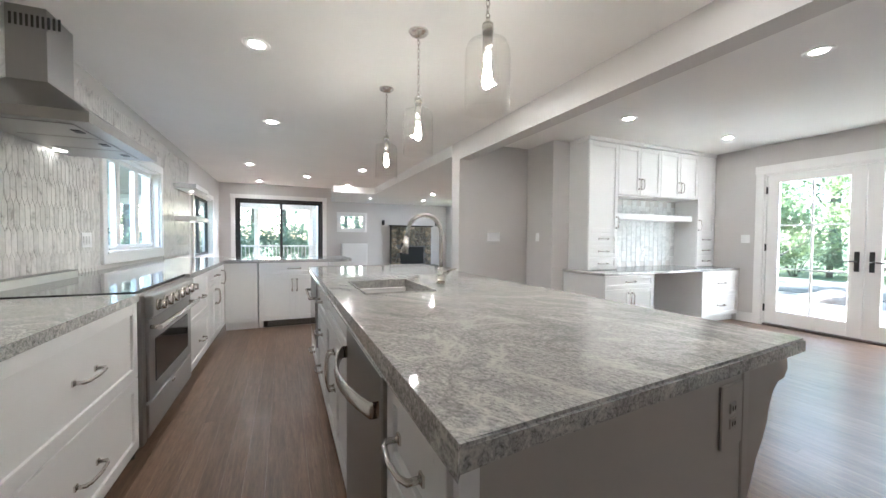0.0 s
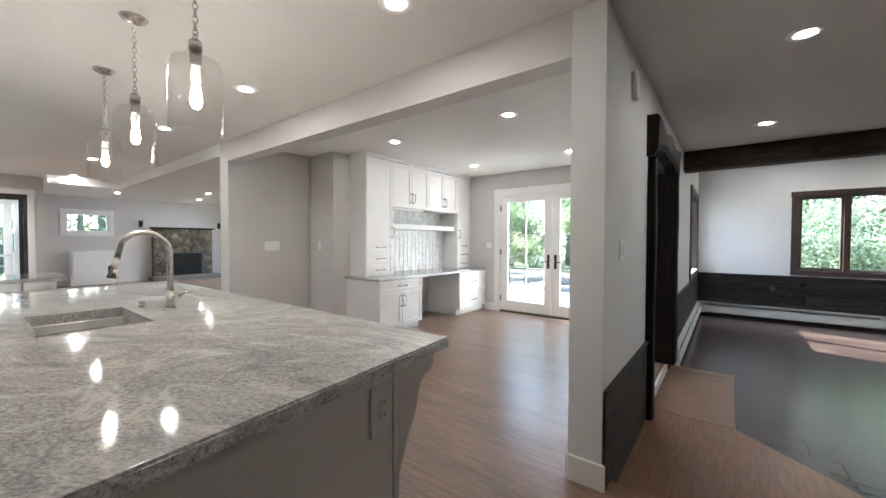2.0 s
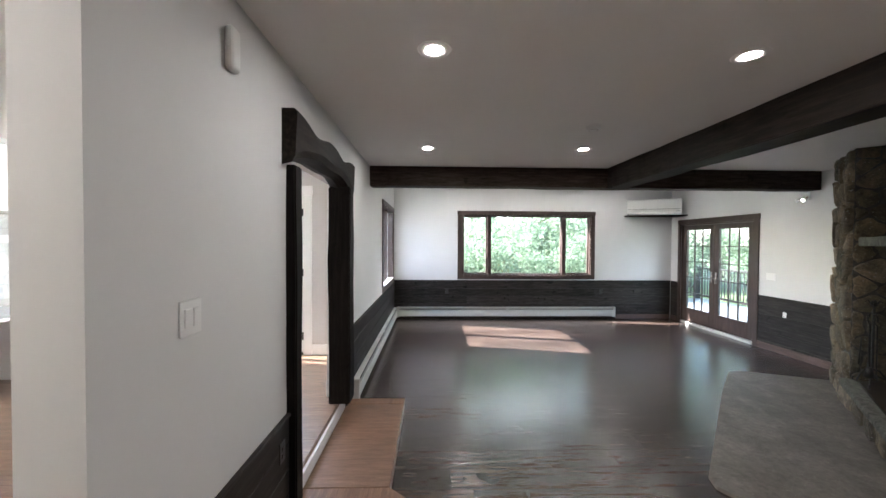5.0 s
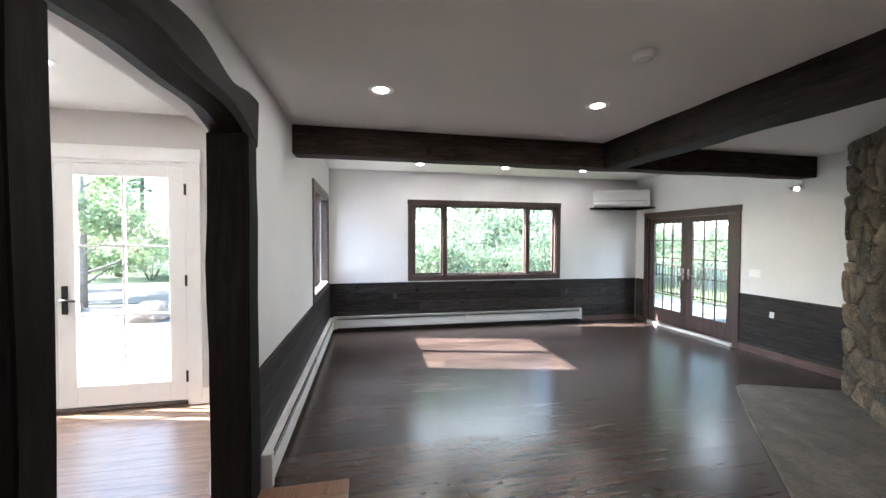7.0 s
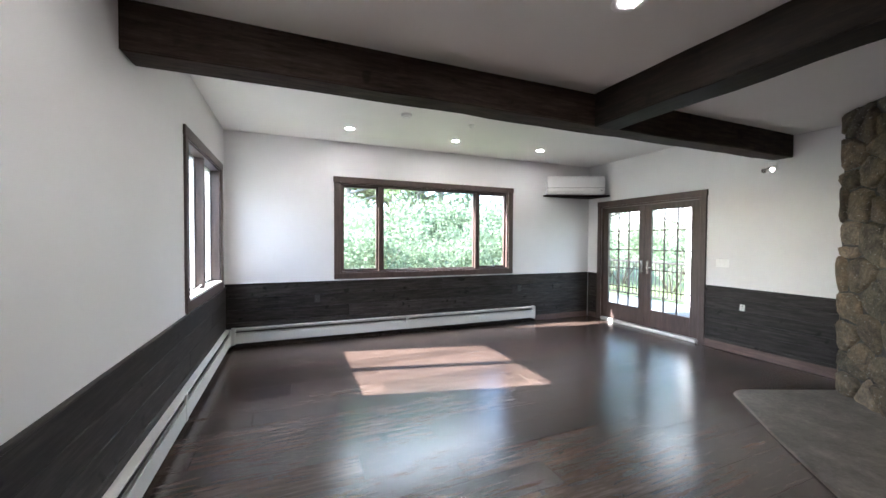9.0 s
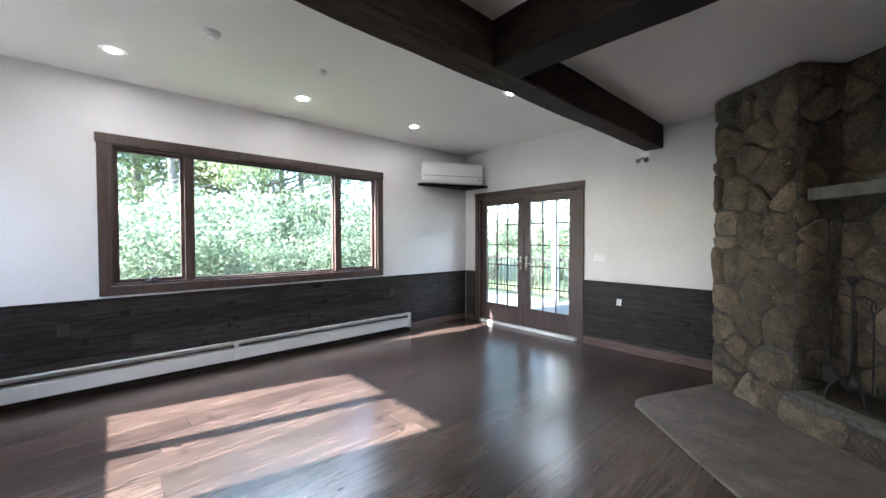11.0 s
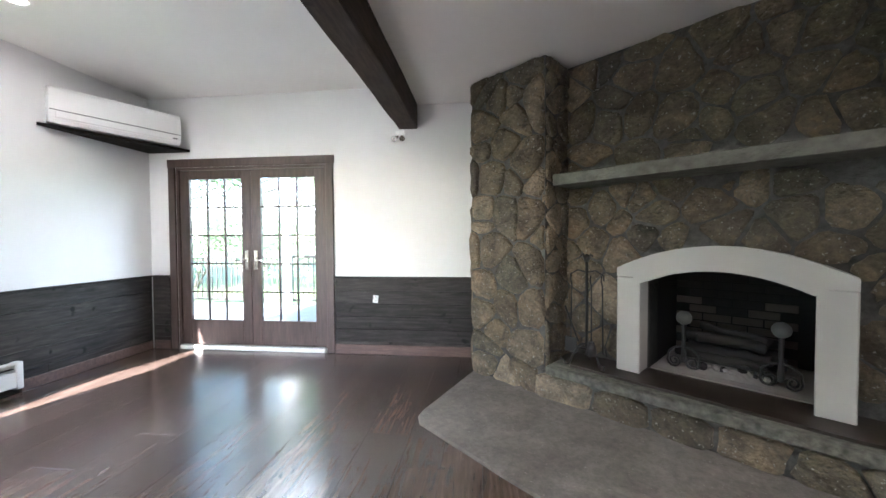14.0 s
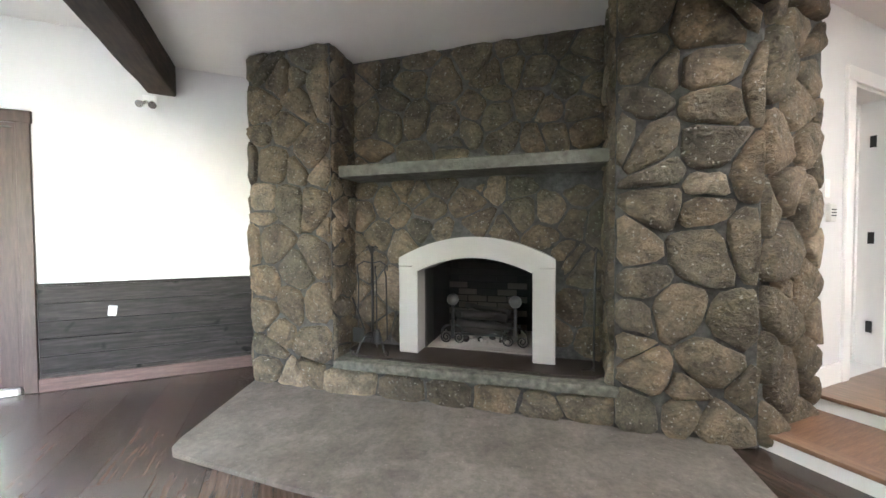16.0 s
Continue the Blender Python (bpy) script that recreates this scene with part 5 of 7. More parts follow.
def handle(parent, x, z, length, vertical, out=0.04, material=None):
    """An arched bar pull in front of the plane y = 0."""
    bm = bmesh.new()
    h = length / 2
    prof = [(-h, 0.0, 0.0), (-h, -out * 0.75, 0.0), (-h * 0.75, -out, 0.0), (0, -out * 1.15, 0.0), (h * 0.75, -out, 0.0), (h, -out * 0.75, 0.0), (h, 0.0, 0.0)]
    pts = [(x, p[1], z + p[0]) if vertical else (x + p[0], p[1], z) for p in prof]
    add_tube(bm, pts, [0.008, 0.008, 0.0065, 0.006, 0.0065, 0.008, 0.008], 8)
    for e in (-h, h):
        q = (x, z + e) if vertical else (x + e, z)
        add_box(bm, q[0] - 0.011, q[0] + 0.011, -0.004, 0.001, q[1] - 0.011, q[1] + 0.011)
    return bm


def shaker(x0, x1, z0, z1, rail=0.055, t=0.02, deep=0.012):
    """A shaker front: four rails round a recessed panel, standing out to y = -t."""
    bm = bmesh.new()
    rail = min(rail, (z1 - z0) * 0.3)
    add_box(bm, x0, x0 + rail, -t, 0, z0, z1, bev=0.002)
    add_box(bm, x1 - rail, x1, -t, 0, z0, z1, bev=0.002)
    add_box(bm, x0 + rail, x1 - rail, -t, 0, z0, z0 + rail, bev=0.002)
    add_box(bm, x0 + rail, x1 - rail, -t, 0, z1 - rail, z1, bev=0.002)
    add_box(bm, x0 + rail, x1 - rail, -t + deep, -0.001, z0 + rail, z1 - rail)
    return bm


def cabinet(name, label, m, w, d, z0, z1, fronts, group="", toe=0.10, material=None, hmat=None, hlen=0.15, body_top=None):
    """fronts: (kind, x0, x1, z0, z1, handle) with handle None, 'h' or ('v', side)."""
    material, hmat = material or M["cabinet"], hmat or M["nickel"]
    c = thing(name, label, "cabinet", group, at=m)
    part("body", bx(0, w, 0, d, z0 + toe, body_top or z1, bev=0.0015), material, c)
    if toe:
        part("toe_kick", bx(0.0, w, 0.06, d, z0, z0 + toe), material, c)
    for kind, a, b, lo, hi, hd in fronts:
        f = part(kind, shaker(a + 0.003, b - 0.003, lo + 0.003, hi - 0.003), material, c)
        if hd == "h":
            part("handle", handle(f, (a + b) / 2, (lo + hi) / 2, min(hlen, (b - a) * 0.4), False), hmat, f, "arched brushed nickel pull", pose(0, -0.02, 0))
        elif hd:
            v, side, zc = hd
            part("handle", handle(f, (b - 0.03) if side > 0 else (a + 0.03), zc, hlen, True), hmat, f, "arched brushed nickel pull", pose(0, -0.02, 0))
    return c


FX = -0.075                                   # front plane of the run along the tile wall
RUN = "base cabinets along the tile wall"
D = FX - XL - 0.012
hb = C - 0.04                                 # underside of the stone tops


def left_run(y):
    return pose(FX, y, 0, 0, 0, 90)


cabinet("drawer_cabinet", "white shaker base cabinet with two deep drawers", left_run(1.22), 1.08, D, K, hb, [("drawer", 0, 1.08, K + 0.10, K + 0.47, "h"), ("drawer", 0, 1.08, K + 0.47, hb, "h")], RUN, hlen=0.17)
cabinet("drawer_cabinet", "white shaker base cabinet with two deep drawers", left_run(0.12), 1.09, D, K, hb, [("drawer", 0, 1.09, K + 0.10, K + 0.47, "h"), ("drawer", 0, 1.09, K + 0.47, hb, "h")], RUN, hlen=0.17)
cabinet("drawer_cabinet", "white shaker base cabinet with drawers beside the range", left_run(3.42), 0.80, D, K, hb, [("drawer", 0, 0.80, K + 0.10, K + 0.46, "h"), ("drawer", 0, 0.80, K + 0.46, hb, "h")], RUN)
cabinet("base_cabinet", "white shaker base cabinet with a drawer over two doors", left_run(4.23), 0.72, D, K, hb, [("door", 0, 0.36, K + 0.10, hb - 0.17, ("v", 1, K + 0.55)), ("door", 0.36, 0.72, K + 0.10, hb - 0.17, ("v", -1, K + 0.55)), ("drawer", 0, 0.72, hb - 0.17, hb, "h")], RUN)
cabinet("base_cabinet", "white shaker corner base cabinet", left_run(4.96), 0.27, D, K, hb, [("door", 0, 0.27, K + 0.10, hb, ("v", -1, hb - 0.14))], RUN)
FY = 5.27
PEN = "base cabinets across the kitchen end"
cabinet("base_cabinet", "white shaker corner base cabinet with a plain door", pose(FX + 0.02, FY, 0), 0.37, 0.6, K, hb, [("door", 0, 0.37, K + 0.10, hb, None)], PEN)
cabinet("base_cabinet", "white shaker base cabinet with a drawer over two doors", pose(FX + 0.40, FY, 0), 0.86, 0.6, K, hb, [("door", 0, 0.43, K + 0.10, hb - 0.16, ("v", 1, hb - 0.30)), ("door", 0.43, 0.86, K + 0.10, hb - 0.16, ("v", -1, hb - 0.30)), ("drawer", 0, 0.86, hb - 0.16, hb, "h")], PEN)
cabinet("base_cabinet", "white shaker end cabinet of the counter run", pose(FX + 1.27, FY, 0), 0.24, 0.6, K, hb, [("door", 0, 0.24, K + 0.10, hb - 0.16, None), ("drawer", 0, 0.24, hb - 0.16, hb, None)], PEN)
grille = thing("toe_kick_vent", "dark metal toe-kick heater grille under the cabinets", "vent", at=pose(FX + 0.45, FY + 0.055, K))
part("frame", bx(0, 0.74, 0.0, 0.005, 0.005, 0.095, bev=0.002), M["bronze"], grille)
for i in range(9):
    part("slat", bx(0.05, 0.70, -0.004, 0.001, 0.02 + i * 0.0075, 0.0235 + i * 0.0075), M["steel"], grille)

# stone tops
bm = bmesh.new()
add_prism(bm, [(XL + 0.005, 0.12), (FX + 0.03, 0.12), (FX + 0.03, 2.30), (XL + 0.005, 2.30)], C - 0.04, C)
single("granite_worktop", bm, M["granite"], "polished grey granite counter top beside the range", "counter top", "granite tops")
bm = bmesh.new()
add_prism(bm, [(XL + 0.005, 3.42), (FX + 0.03, 3.42), (FX + 0.03, FY - 0.03), (1.45, FY - 0.03), (1.52, FY + 0.04), (1.52, FY + 0.78), (1.45, FY + 0.86), (XL + 0.005, FY + 0.86)], C - 0.04, C)
bmesh.ops.bevel(bm, geom=[e for e in bm.edges if e.verts[0].co.z > C - 0.001 and e.verts[1].co.z > C - 0.001], offset=0.006, segments=2, affect="EDGES")
single("granite_worktop", bm, M["granite"], "polished grey granite counter turning across the kitchen", "counter top", "granite tops")

# range
rng_t = thing("range_cooker", "stainless steel range with oven, knobs and a glass cooktop", "range", at=pose(FX + 0.03, 2.32, K, 0, 0, 90))
RW = 1.08
part("body", bx(0.003, RW - 0.003, 0.03, 0.74, 0.09, 0.885, bev=0.003), M["steel"], rng_t)
part("side_trim", bx(0.0, 0.06, 0.0, 0.1, 0.09, 0.88, bev=0.003), M["steel"], rng_t)
part("side_trim", bx(RW - 0.06, RW, 0.0, 0.1, 0.09, 0.88, bev=0.003), M["steel"], rng_t)
part("control_panel", bx(0.06, RW - 0.06, -0.035, 0.05, 0.755, 0.875, bev=0.012, seg=2), M["steel"], rng_t)
for i in range(7):
    bm = bmesh.new()
    x = 0.14 + i * (RW - 0.28) / 6
    add_cyl(bm, (x, -0.033, 0.815), (x, -0.045, 0.815), 0.034, 0.032, 20)
    add_cyl(bm, (x, -0.045, 0.815), (x, -0.075, 0.815), 0.027, 0.024, 20)
    add_box(bm, x - 0.004, x + 0.004, -0.082, -0.07, 0.793, 0.837, bev=0.002)
    part("knob", bm, M["nickel"], rng_t)
od = part("oven_door", bx(0.065, RW - 0.065, -0.012, 0.04, 0.30, 0.745, bev=0.006), M["steel"], rng_t)
part("window", bx(0.17, RW - 0.17, -0.016, 0.0, 0.375, 0.62, bev=0.003), M["black_glass"], od, "dark oven glass")
bm = bmesh.new()
add_tube(bm, [(0.1, -0.012, 0.70), (0.1, -0.06, 0.70)], 0.012)
add_tube(bm, [(RW - 0.1, -0.012, 0.70), (RW - 0.1, -0.06, 0.70)], 0.012)
add_tube(bm, [(0.07, -0.062, 0.70), (RW - 0.07, -0.062, 0.70)], 0.015, 12)
part("handle", bm, M["nickel"], od)
dr = part("drawer", bx(0.065, RW - 0.065, -0.008, 0.04, 0.10, 0.285, bev=0.006), M["steel"], rng_t)
part("badge", bx(RW / 2 - 0.03, RW / 2 + 0.03, -0.012, -0.006, 0.245, 0.265, bev=0.004), M["nickel"], dr)
part("cooktop", bx(0.01, RW - 0.01, 0.03, 0.66, 0.885, 0.905, bev=0.004), M["black_glass"], rng_t, "black glass cooktop")
bm = bmesh.new()
add_box(bm, 0.01, RW - 0.01, 0.665, 0.735, 0.885, 0.955, bev=0.006)
part("back_guard", bm, M["steel"], rng_t)
for x in (0.08, RW - 0.08):
    bm = bmesh.new()
    add_cyl(bm, (x, 0.08, 0.0), (x, 0.08, 0.09), 0.02, 0.016, 12)
    part("foot", bm, M["black"], rng_t)

# hood
hood = thing("range_hood", "stainless steel chimney range hood with lit lamps", "range hood")
HX, HY0, HY1, HZ0 = -0.30, 2.49, 3.60, 1.99
bm = bmesh.new()
add_box(bm, XL + 0.012, HX, HY0, HY1, HZ0, HZ0 + 0.055)
CY0, CY1, CX, CZ = 2.94, 3.24, -0.655, 2.31
lo = [bm.verts.new(p) for p in ((XL + 0.012, HY0, HZ0 + 0.056), (HX, HY0, HZ0 + 0.056), (HX, HY1, HZ0 + 0.056), (XL + 0.012, HY1, HZ0 + 0.056))]
hi = [bm.verts.new(p) for p in ((XL + 0.012, CY0, CZ), (CX, CY0, CZ), (CX, CY1, CZ), (XL + 0.012, CY1, CZ))]
for i in range(4):
    bm.faces.new((lo[i], lo[(i + 1) % 4], hi[(i + 1) % 4], hi[i]))
bm.faces.new(lo[::-1])
bm.faces.new(hi)
part("canopy", bm, M["steel_v"], hood)
part("chimney", bx(XL + 0.012, CX, CY0, CY1, CZ, H - 0.001, bev=0.002), M["steel_v"], hood)
for i in range(10):
    part("vent_slot", bx(XL + 0.03 + i * 0.024, XL + 0.042 + i * 0.024, CY0 - 0.002, CY0 + 0.003, H - 0.12, H - 0.05), M["black"], hood)
for i in range(3):
    part("filter", bx(XL + 0.08, HX - 0.09, HY0 + 0.06 + i * 0.335, HY0 + 0.38 + i * 0.335, HZ0 - 0.006, HZ0 - 0.001, bev=0.002), M["steel"], hood)
    part("latch", bx(HX - 0.15, HX - 0.11, HY0 + 0.18 + i * 0.335, HY0 + 0.25 + i * 0.335, HZ0 - 0.009, HZ0 - 0.005), M["black"], hood)
for y in (HY0 + 0.22, HY1 - 0.22):
    bm = bmesh.new()
    add_cyl(bm, (XL + 0.06, y, HZ0 - 0.001), (XL + 0.06, y, HZ0 - 0.008), 0.035, n=18)
    part("lamp", bm, M["hood_lamp"], hood, "lit warm hood lamp")

# floating shelves
for z in (1.635, 2.11):
    sh = thing("floating_shelf", "thick white floating shelf on the tile wall", "shelf", "floating shelves")
    part("board", bx(XL + 0.012, XL + 0.29, 6.42, 7.36, z, z + 0.065, bev=0.004), M["cabinet"], sh)
    bm = bmesh.new()
    add_cyl(bm, (XL + 0.14, 6.9, z - 0.004), (XL + 0.14, 6.9, z + 0.001), 0.03, n=16)
    part("puck_light", bm, M["hood_lamp"], sh, "lit puck light")
plate("light_switch", "white triple switch plate on the marble tile", pose(XL + 0.011, 3.84, 1.36, 0, 0, 90), 0.165, 0.12, 3)

# ---- island ----
IX0, IX1, IY0, IY1 = 0.865, 2.09, 0.425, 3.86
SLANT = 0.095                                    # the near end runs a little askew
SKEW = Matrix(((1, 0, 0, 0), (SLANT, 1, 0, -SLANT * IX0), (0, 0, 1, 0), (0, 0, 0, 1)))
island = "island cabinets"
SX, SY0, SY1, SB = 1.03, 1.86, 2.42, 1.41        # sink opening
top = thing("granite_worktop", "polished grey granite island top with rough edges", "counter top", "granite tops")
bm = bmesh.new()
cuts_x, cuts_y = [IX0, SX, SB, IX1], [IY0, SY0, SY1, IY1]
grid = {}
for zi, z in enumerate((C - 0.045, C)):
    for i, x in enumerate(cuts_x):
        for j, y in enumerate(cuts_y):
            grid[i, j, zi] = bm.verts.new((x, y + (SLANT * (x - IX0) if j == 0 else 0.0), z))
for i in range(3):
    for j in range(3):
        if (i, j) != (1, 1):
            bm.faces.new((grid[i, j, 1], grid[i + 1, j, 1], grid[i + 1, j + 1, 1], grid[i, j + 1, 1]))
            bm.faces.new((grid[i, j, 0], grid[i, j + 1, 0], grid[i + 1, j + 1, 0], grid[i + 1, j, 0]))
for k in range(3):
    for a, b in (((k, 0), (k + 1, 0)), ((k, 3), (k + 1, 3)), ((0, k), (0, k + 1)), ((3, k), (3, k + 1))):
        bm.faces.new((grid[(*a, 0)], grid[(*b, 0)], grid[(*b, 1)], grid[(*a, 1)]))
for a, b in (((1, 1), (2, 1)), ((2, 1), (2, 2)), ((2, 2), (1, 2)), ((1, 2), (1, 1))):
    bm.faces.new((grid[(*a, 0)], grid[(*b, 0)], grid[(*b, 1)], grid[(*a, 1)]))
ve = [e for e in bm.edges if abs(e.verts[0].co.z - e.verts[1].co.z) > 0.01 and e.calc_face_angle(0) > 1]
bmesh.ops.bevel(bm, geom=ve, offset=0.045, segments=4, affect="EDGES")
bmesh.ops.bevel(bm, geom=[e for e in bm.edges if len(e.link_faces) == 2 and e.calc_face_angle(0) > 1.2], offset=0.007, segments=2, affect="EDGES")
part("slab", bm, M["granite"], top)
sink = thing("sink", "undermount stainless steel sink in the island", "sink", at=pose(SX, SY0, C - 0.046))
bm = bmesh.new()
w, l, dp = SB - SX, SY1 - SY0, 0.2
outer = [(0.0, 0.0), (w, 0.0), (w, l), (0.0, l)]
rings = []
for inset, z in ((-0.012, 0.0), (0.002, 0.0), (0.012, -dp + 0.03), (0.04, -dp), (0.15, -dp - 0.006)):
    rings.append([bm.verts.new((min(max(x, inset) if x == 0 else w - inset, w - inset), (inset if y == 0 else l - inset), z)) for x, y in outer])
for a, b in zip(rings, rings[1:]):
    for i in range(4):
        bm.faces.new((a[i], a[(i + 1) % 4], b[(i + 1) % 4], b[i]))
bm.faces.new(rings[-1])
part("bowl", bm, M["steel"], sink)
bm = bmesh.new()
add_cyl(bm, (w / 2, l / 2, -dp - 0.004), (w / 2, l / 2, -dp + 0.002), 0.045, n=20)
part("drain", bm, M["nickel"], sink)
fau = thing("faucet", "brushed nickel gooseneck pull-down kitchen faucet", "faucet", at=pose(1.57, 2.15, C))
bm = bmesh.new()
add_cyl(bm, (0, 0, 0), (0, 0, 0.012), 0.03, 0.028, 20)
add_cyl(bm, (0, 0, 0.012), (0, 0, 0.11), 0.024, 0.022, 20)
part("base", bm, M["nickel"], fau)
bm = bmesh.new()
neck = [(0, 0, 0.11), (0, 0, 0.32)] + [(-0.115 + 0.115 * math.cos(a), 0, 0.32 + 0.12 * math.sin(a)) for a in [math.pi * k / 12 for k in range(1, 11)]] + [(-0.232, 0, 0.30)]
add_tube(bm, neck, 0.0145, 12)
part("neck", bm, M["nickel"], fau)
bm = bmesh.new()
add_cyl(bm, (-0.231, 0, 0.305), (-0.250, 0, 0.20), 0.0155, 0.026, 16)
sp = part("spray_head", bm, M["nickel"], fau)
part("button", bx(-0.267, -0.254, -0.008, 0.008, 0.235, 0.265, bev=0.002), M["black"], sp)
bm = bmesh.new()
add_cyl(bm, (0, 0, 0.075), (0.045, 0.0, 0.075), 0.017, 0.017, 14)
add_tube(bm, [(0.045, 0, 0.075), (0.06, -0.02, 0.09), (0.075, -0.07, 0.10)], [0.01, 0.008, 0.006], 10)
part("lever", bm, M["nickel"], fau)
bm = bmesh.new()
add_cyl(bm, (0, 0, 0), (0, 0, 0.02), 0.017, 0.015, 16)
add_cyl(bm, (0, 0, 0.02), (0, 0, 0.028), 0.02, 0.02, 16)
single("air_switch", bm, M["nickel"], "small brushed nickel button on the granite", "button", at=pose(1.50, 2.42, C))

BX = IX0 + 0.035


def isl(y):
    return pose(BX, y, 0, 0, 0, -90)


ID = 0.60
hi_t = C - 0.045
cabinet("island_cabinet", "pale shaker island drawers beside the dishwasher", isl(0.87), 0.33, ID, K, hi_t, [("drawer", 0, 0.38, K + 0.10, K + 0.42, "h"), ("drawer", 0, 0.38, K + 0.42, K + 0.62, "h"), ("drawer", 0, 0.38, K + 0.62, hi_t, "h")], island, hlen=0.19)
cabinet("island_cabinet", "pale shaker island sink cabinet with two doors", isl(2.38), 0.88, ID, K, hi_t, [("door", 0, 0.44, K + 0.10, hi_t - 0.16, ("v", 1, K + 0.5)), ("door", 0.44, 0.88, K + 0.10, hi_t - 0.16, ("v", -1, K + 0.5)), ("drawer", 0, 0.88, hi_t - 0.16, hi_t, None)], island, hlen=0.19, body_top=hi_t - 0.23)
cabinet("island_cabinet", "pale shaker island cabinet round the drawer oven", isl(3.80), 0.75, ID, K, hi_t, [("drawer", 0, 0.75, K + 0.10, K + 0.28, "h")], island)
cabinet("island_cabinet", "pale shaker island drawer cabinet", isl(3.04), 0.65, ID, K, hi_t, [("drawer", 0, 0.65, K + 0.10, K + 0.4, "h"), ("drawer", 0, 0.65, K + 0.4, K + 0.63, "h"), ("drawer", 0, 0.65, K + 0.63, hi_t, "h")], island)
ov = thing("drawer_microwave", "stainless drawer microwave built into the island", "microwave", at=isl(3.78))
part("front", bx(0.02, 0.71, -0.03, 0.02, K + 0.30, hi_t - 0.02, bev=0.004), M["steel"], ov)
part("glass", bx(0.06, 0.67, -0.034, -0.028, K + 0.36, hi_t - 0.2, bev=0.002), M["black_glass"], ov, "black glass front")
bm = bmesh.new()
add_tube(bm, [(0.08, -0.03, hi_t - 0.16), (0.08, -0.075, hi_t - 0.16), (0.65, -0.075, hi_t - 0.16), (0.65, -0.03, hi_t - 0.16)], 0.011, 10)
part("handle", bm, M["nickel"], ov)
dw = thing("dishwasher", "stainless steel dishwasher with a bowed bar handle", "dishwasher", at=isl(1.49))
part("tub", bx(0.004, 0.598, 0.0, 0.58, K + 0.10, hi_t - 0.005), M["black"], dw, "dark dishwasher body")
part("door", bx(0.004, 0.598, -0.028, 0.0, K + 0.11, hi_t - 0.022, bev=0.004), M["steel"], dw)
part("control_strip", bx(0.006, 0.596, -0.02, 0.02, hi_t - 0.022, hi_t - 0.008), M["black_glass"], dw)
bm = bmesh.new()
zb = hi_t - 0.13
hp = [(0.03, -0.028, zb + 0.01), (0.03, -0.05, zb + 0.01)] + [(0.03 + 0.54 * i / 8, -0.055 - 0.045 * math.sin(math.pi * i / 8), zb + 0.01) for i in range(1, 8)] + [(0.57, -0.05, zb + 0.01), (0.57, -0.028, zb + 0.01)]
rings = []
for x, y, z in hp:
    rings.append([bm.verts.new((x, y + 0.008 * math.cos(a), z + 0.024 * math.sin(a))) for a in [2 * math.pi * k / 14 for k in range(14)]])
for ra, rb in zip(rings, rings[1:]):
    for k in range(14):
        bm.faces.new((ra[k], ra[(k + 1) % 14], rb[(k + 1) % 14], rb[k])).smooth = True
part("handle", bm, M["nickel"], dw)
part("toe_kick", bx(0.0, 0.6, 0.05, 0.07, K, K + 0.10), M["black"], dw)

panel = thing("kitchen_island", "taupe painted island body with a plain end panel", "kitchen island")
part("end_panel", bx(BX + 0.022, 1.755, 0.452, 0.47, K, hi_t), M["island_panel"], panel, "", SKEW)
part("end_trim", bx(BX - 0.018, BX + 0.02, 0.447, 0.47, K, hi_t, bev=0.002), M["cabinet"], panel, "", SKEW)
part("shadow_gap", bx(BX + 0.02, BX + 0.022, 0.456, 0.47, K, hi_t), M["black"], panel, "", SKEW)
part("corner_post", bx(1.755, 1.79, 0.447, 0.52, K, hi_t, bev=0.003), M["island_panel"], panel, "", SKEW)
part("back_panel", bx(1.765, 1.78, 0.60, 3.80, K, hi_t), M["island_panel"], panel)
part("base_trim", bx(1.78, 1.794, 0.62, 3.80, K, K + 0.11, bev=0.003), M["island_panel"], panel)
for y in (0.537, 2.1, 3.74):
    cb = thing("corbel", "taupe scrolled wooden corbel under the island overhang", "corbel", "island corbels", at=pose(1.79 if y < 1 else 1.78, y, hi_t))
    bm = bmesh.new()
    prof = [(0, 0), (0.185, 0), (0.19, -0.03), (0.172, -0.055), (0.14, -0.062), (0.118, -0.085), (0.10, -0.125), (0.092, -0.17), (0.07, -0.22), (0.045, -0.26), (0.022, -0.32), (0.0, -0.38)]
    fr = [bm.verts.new((x, 0, z)) for x, z in prof]
    bk = [bm.verts.new((x, 0.075, z)) for x, z in prof]
    bm.faces.new(fr)
    bm.faces.new(bk[::-1])
    for i in range(len(prof)):
        bm.faces.new((fr[i], bk[i], bk[(i + 1) % len(prof)], fr[(i + 1) % len(prof)]))
    part("bracket", bm, M["island_panel"], cb)
plate("outlet", "taupe outlet plate on the island end panel", pose(1.695, 0.5305, 0.945, 0, 0, 5.43), 0.105, 0.165, "outlet", M["island_panel"])

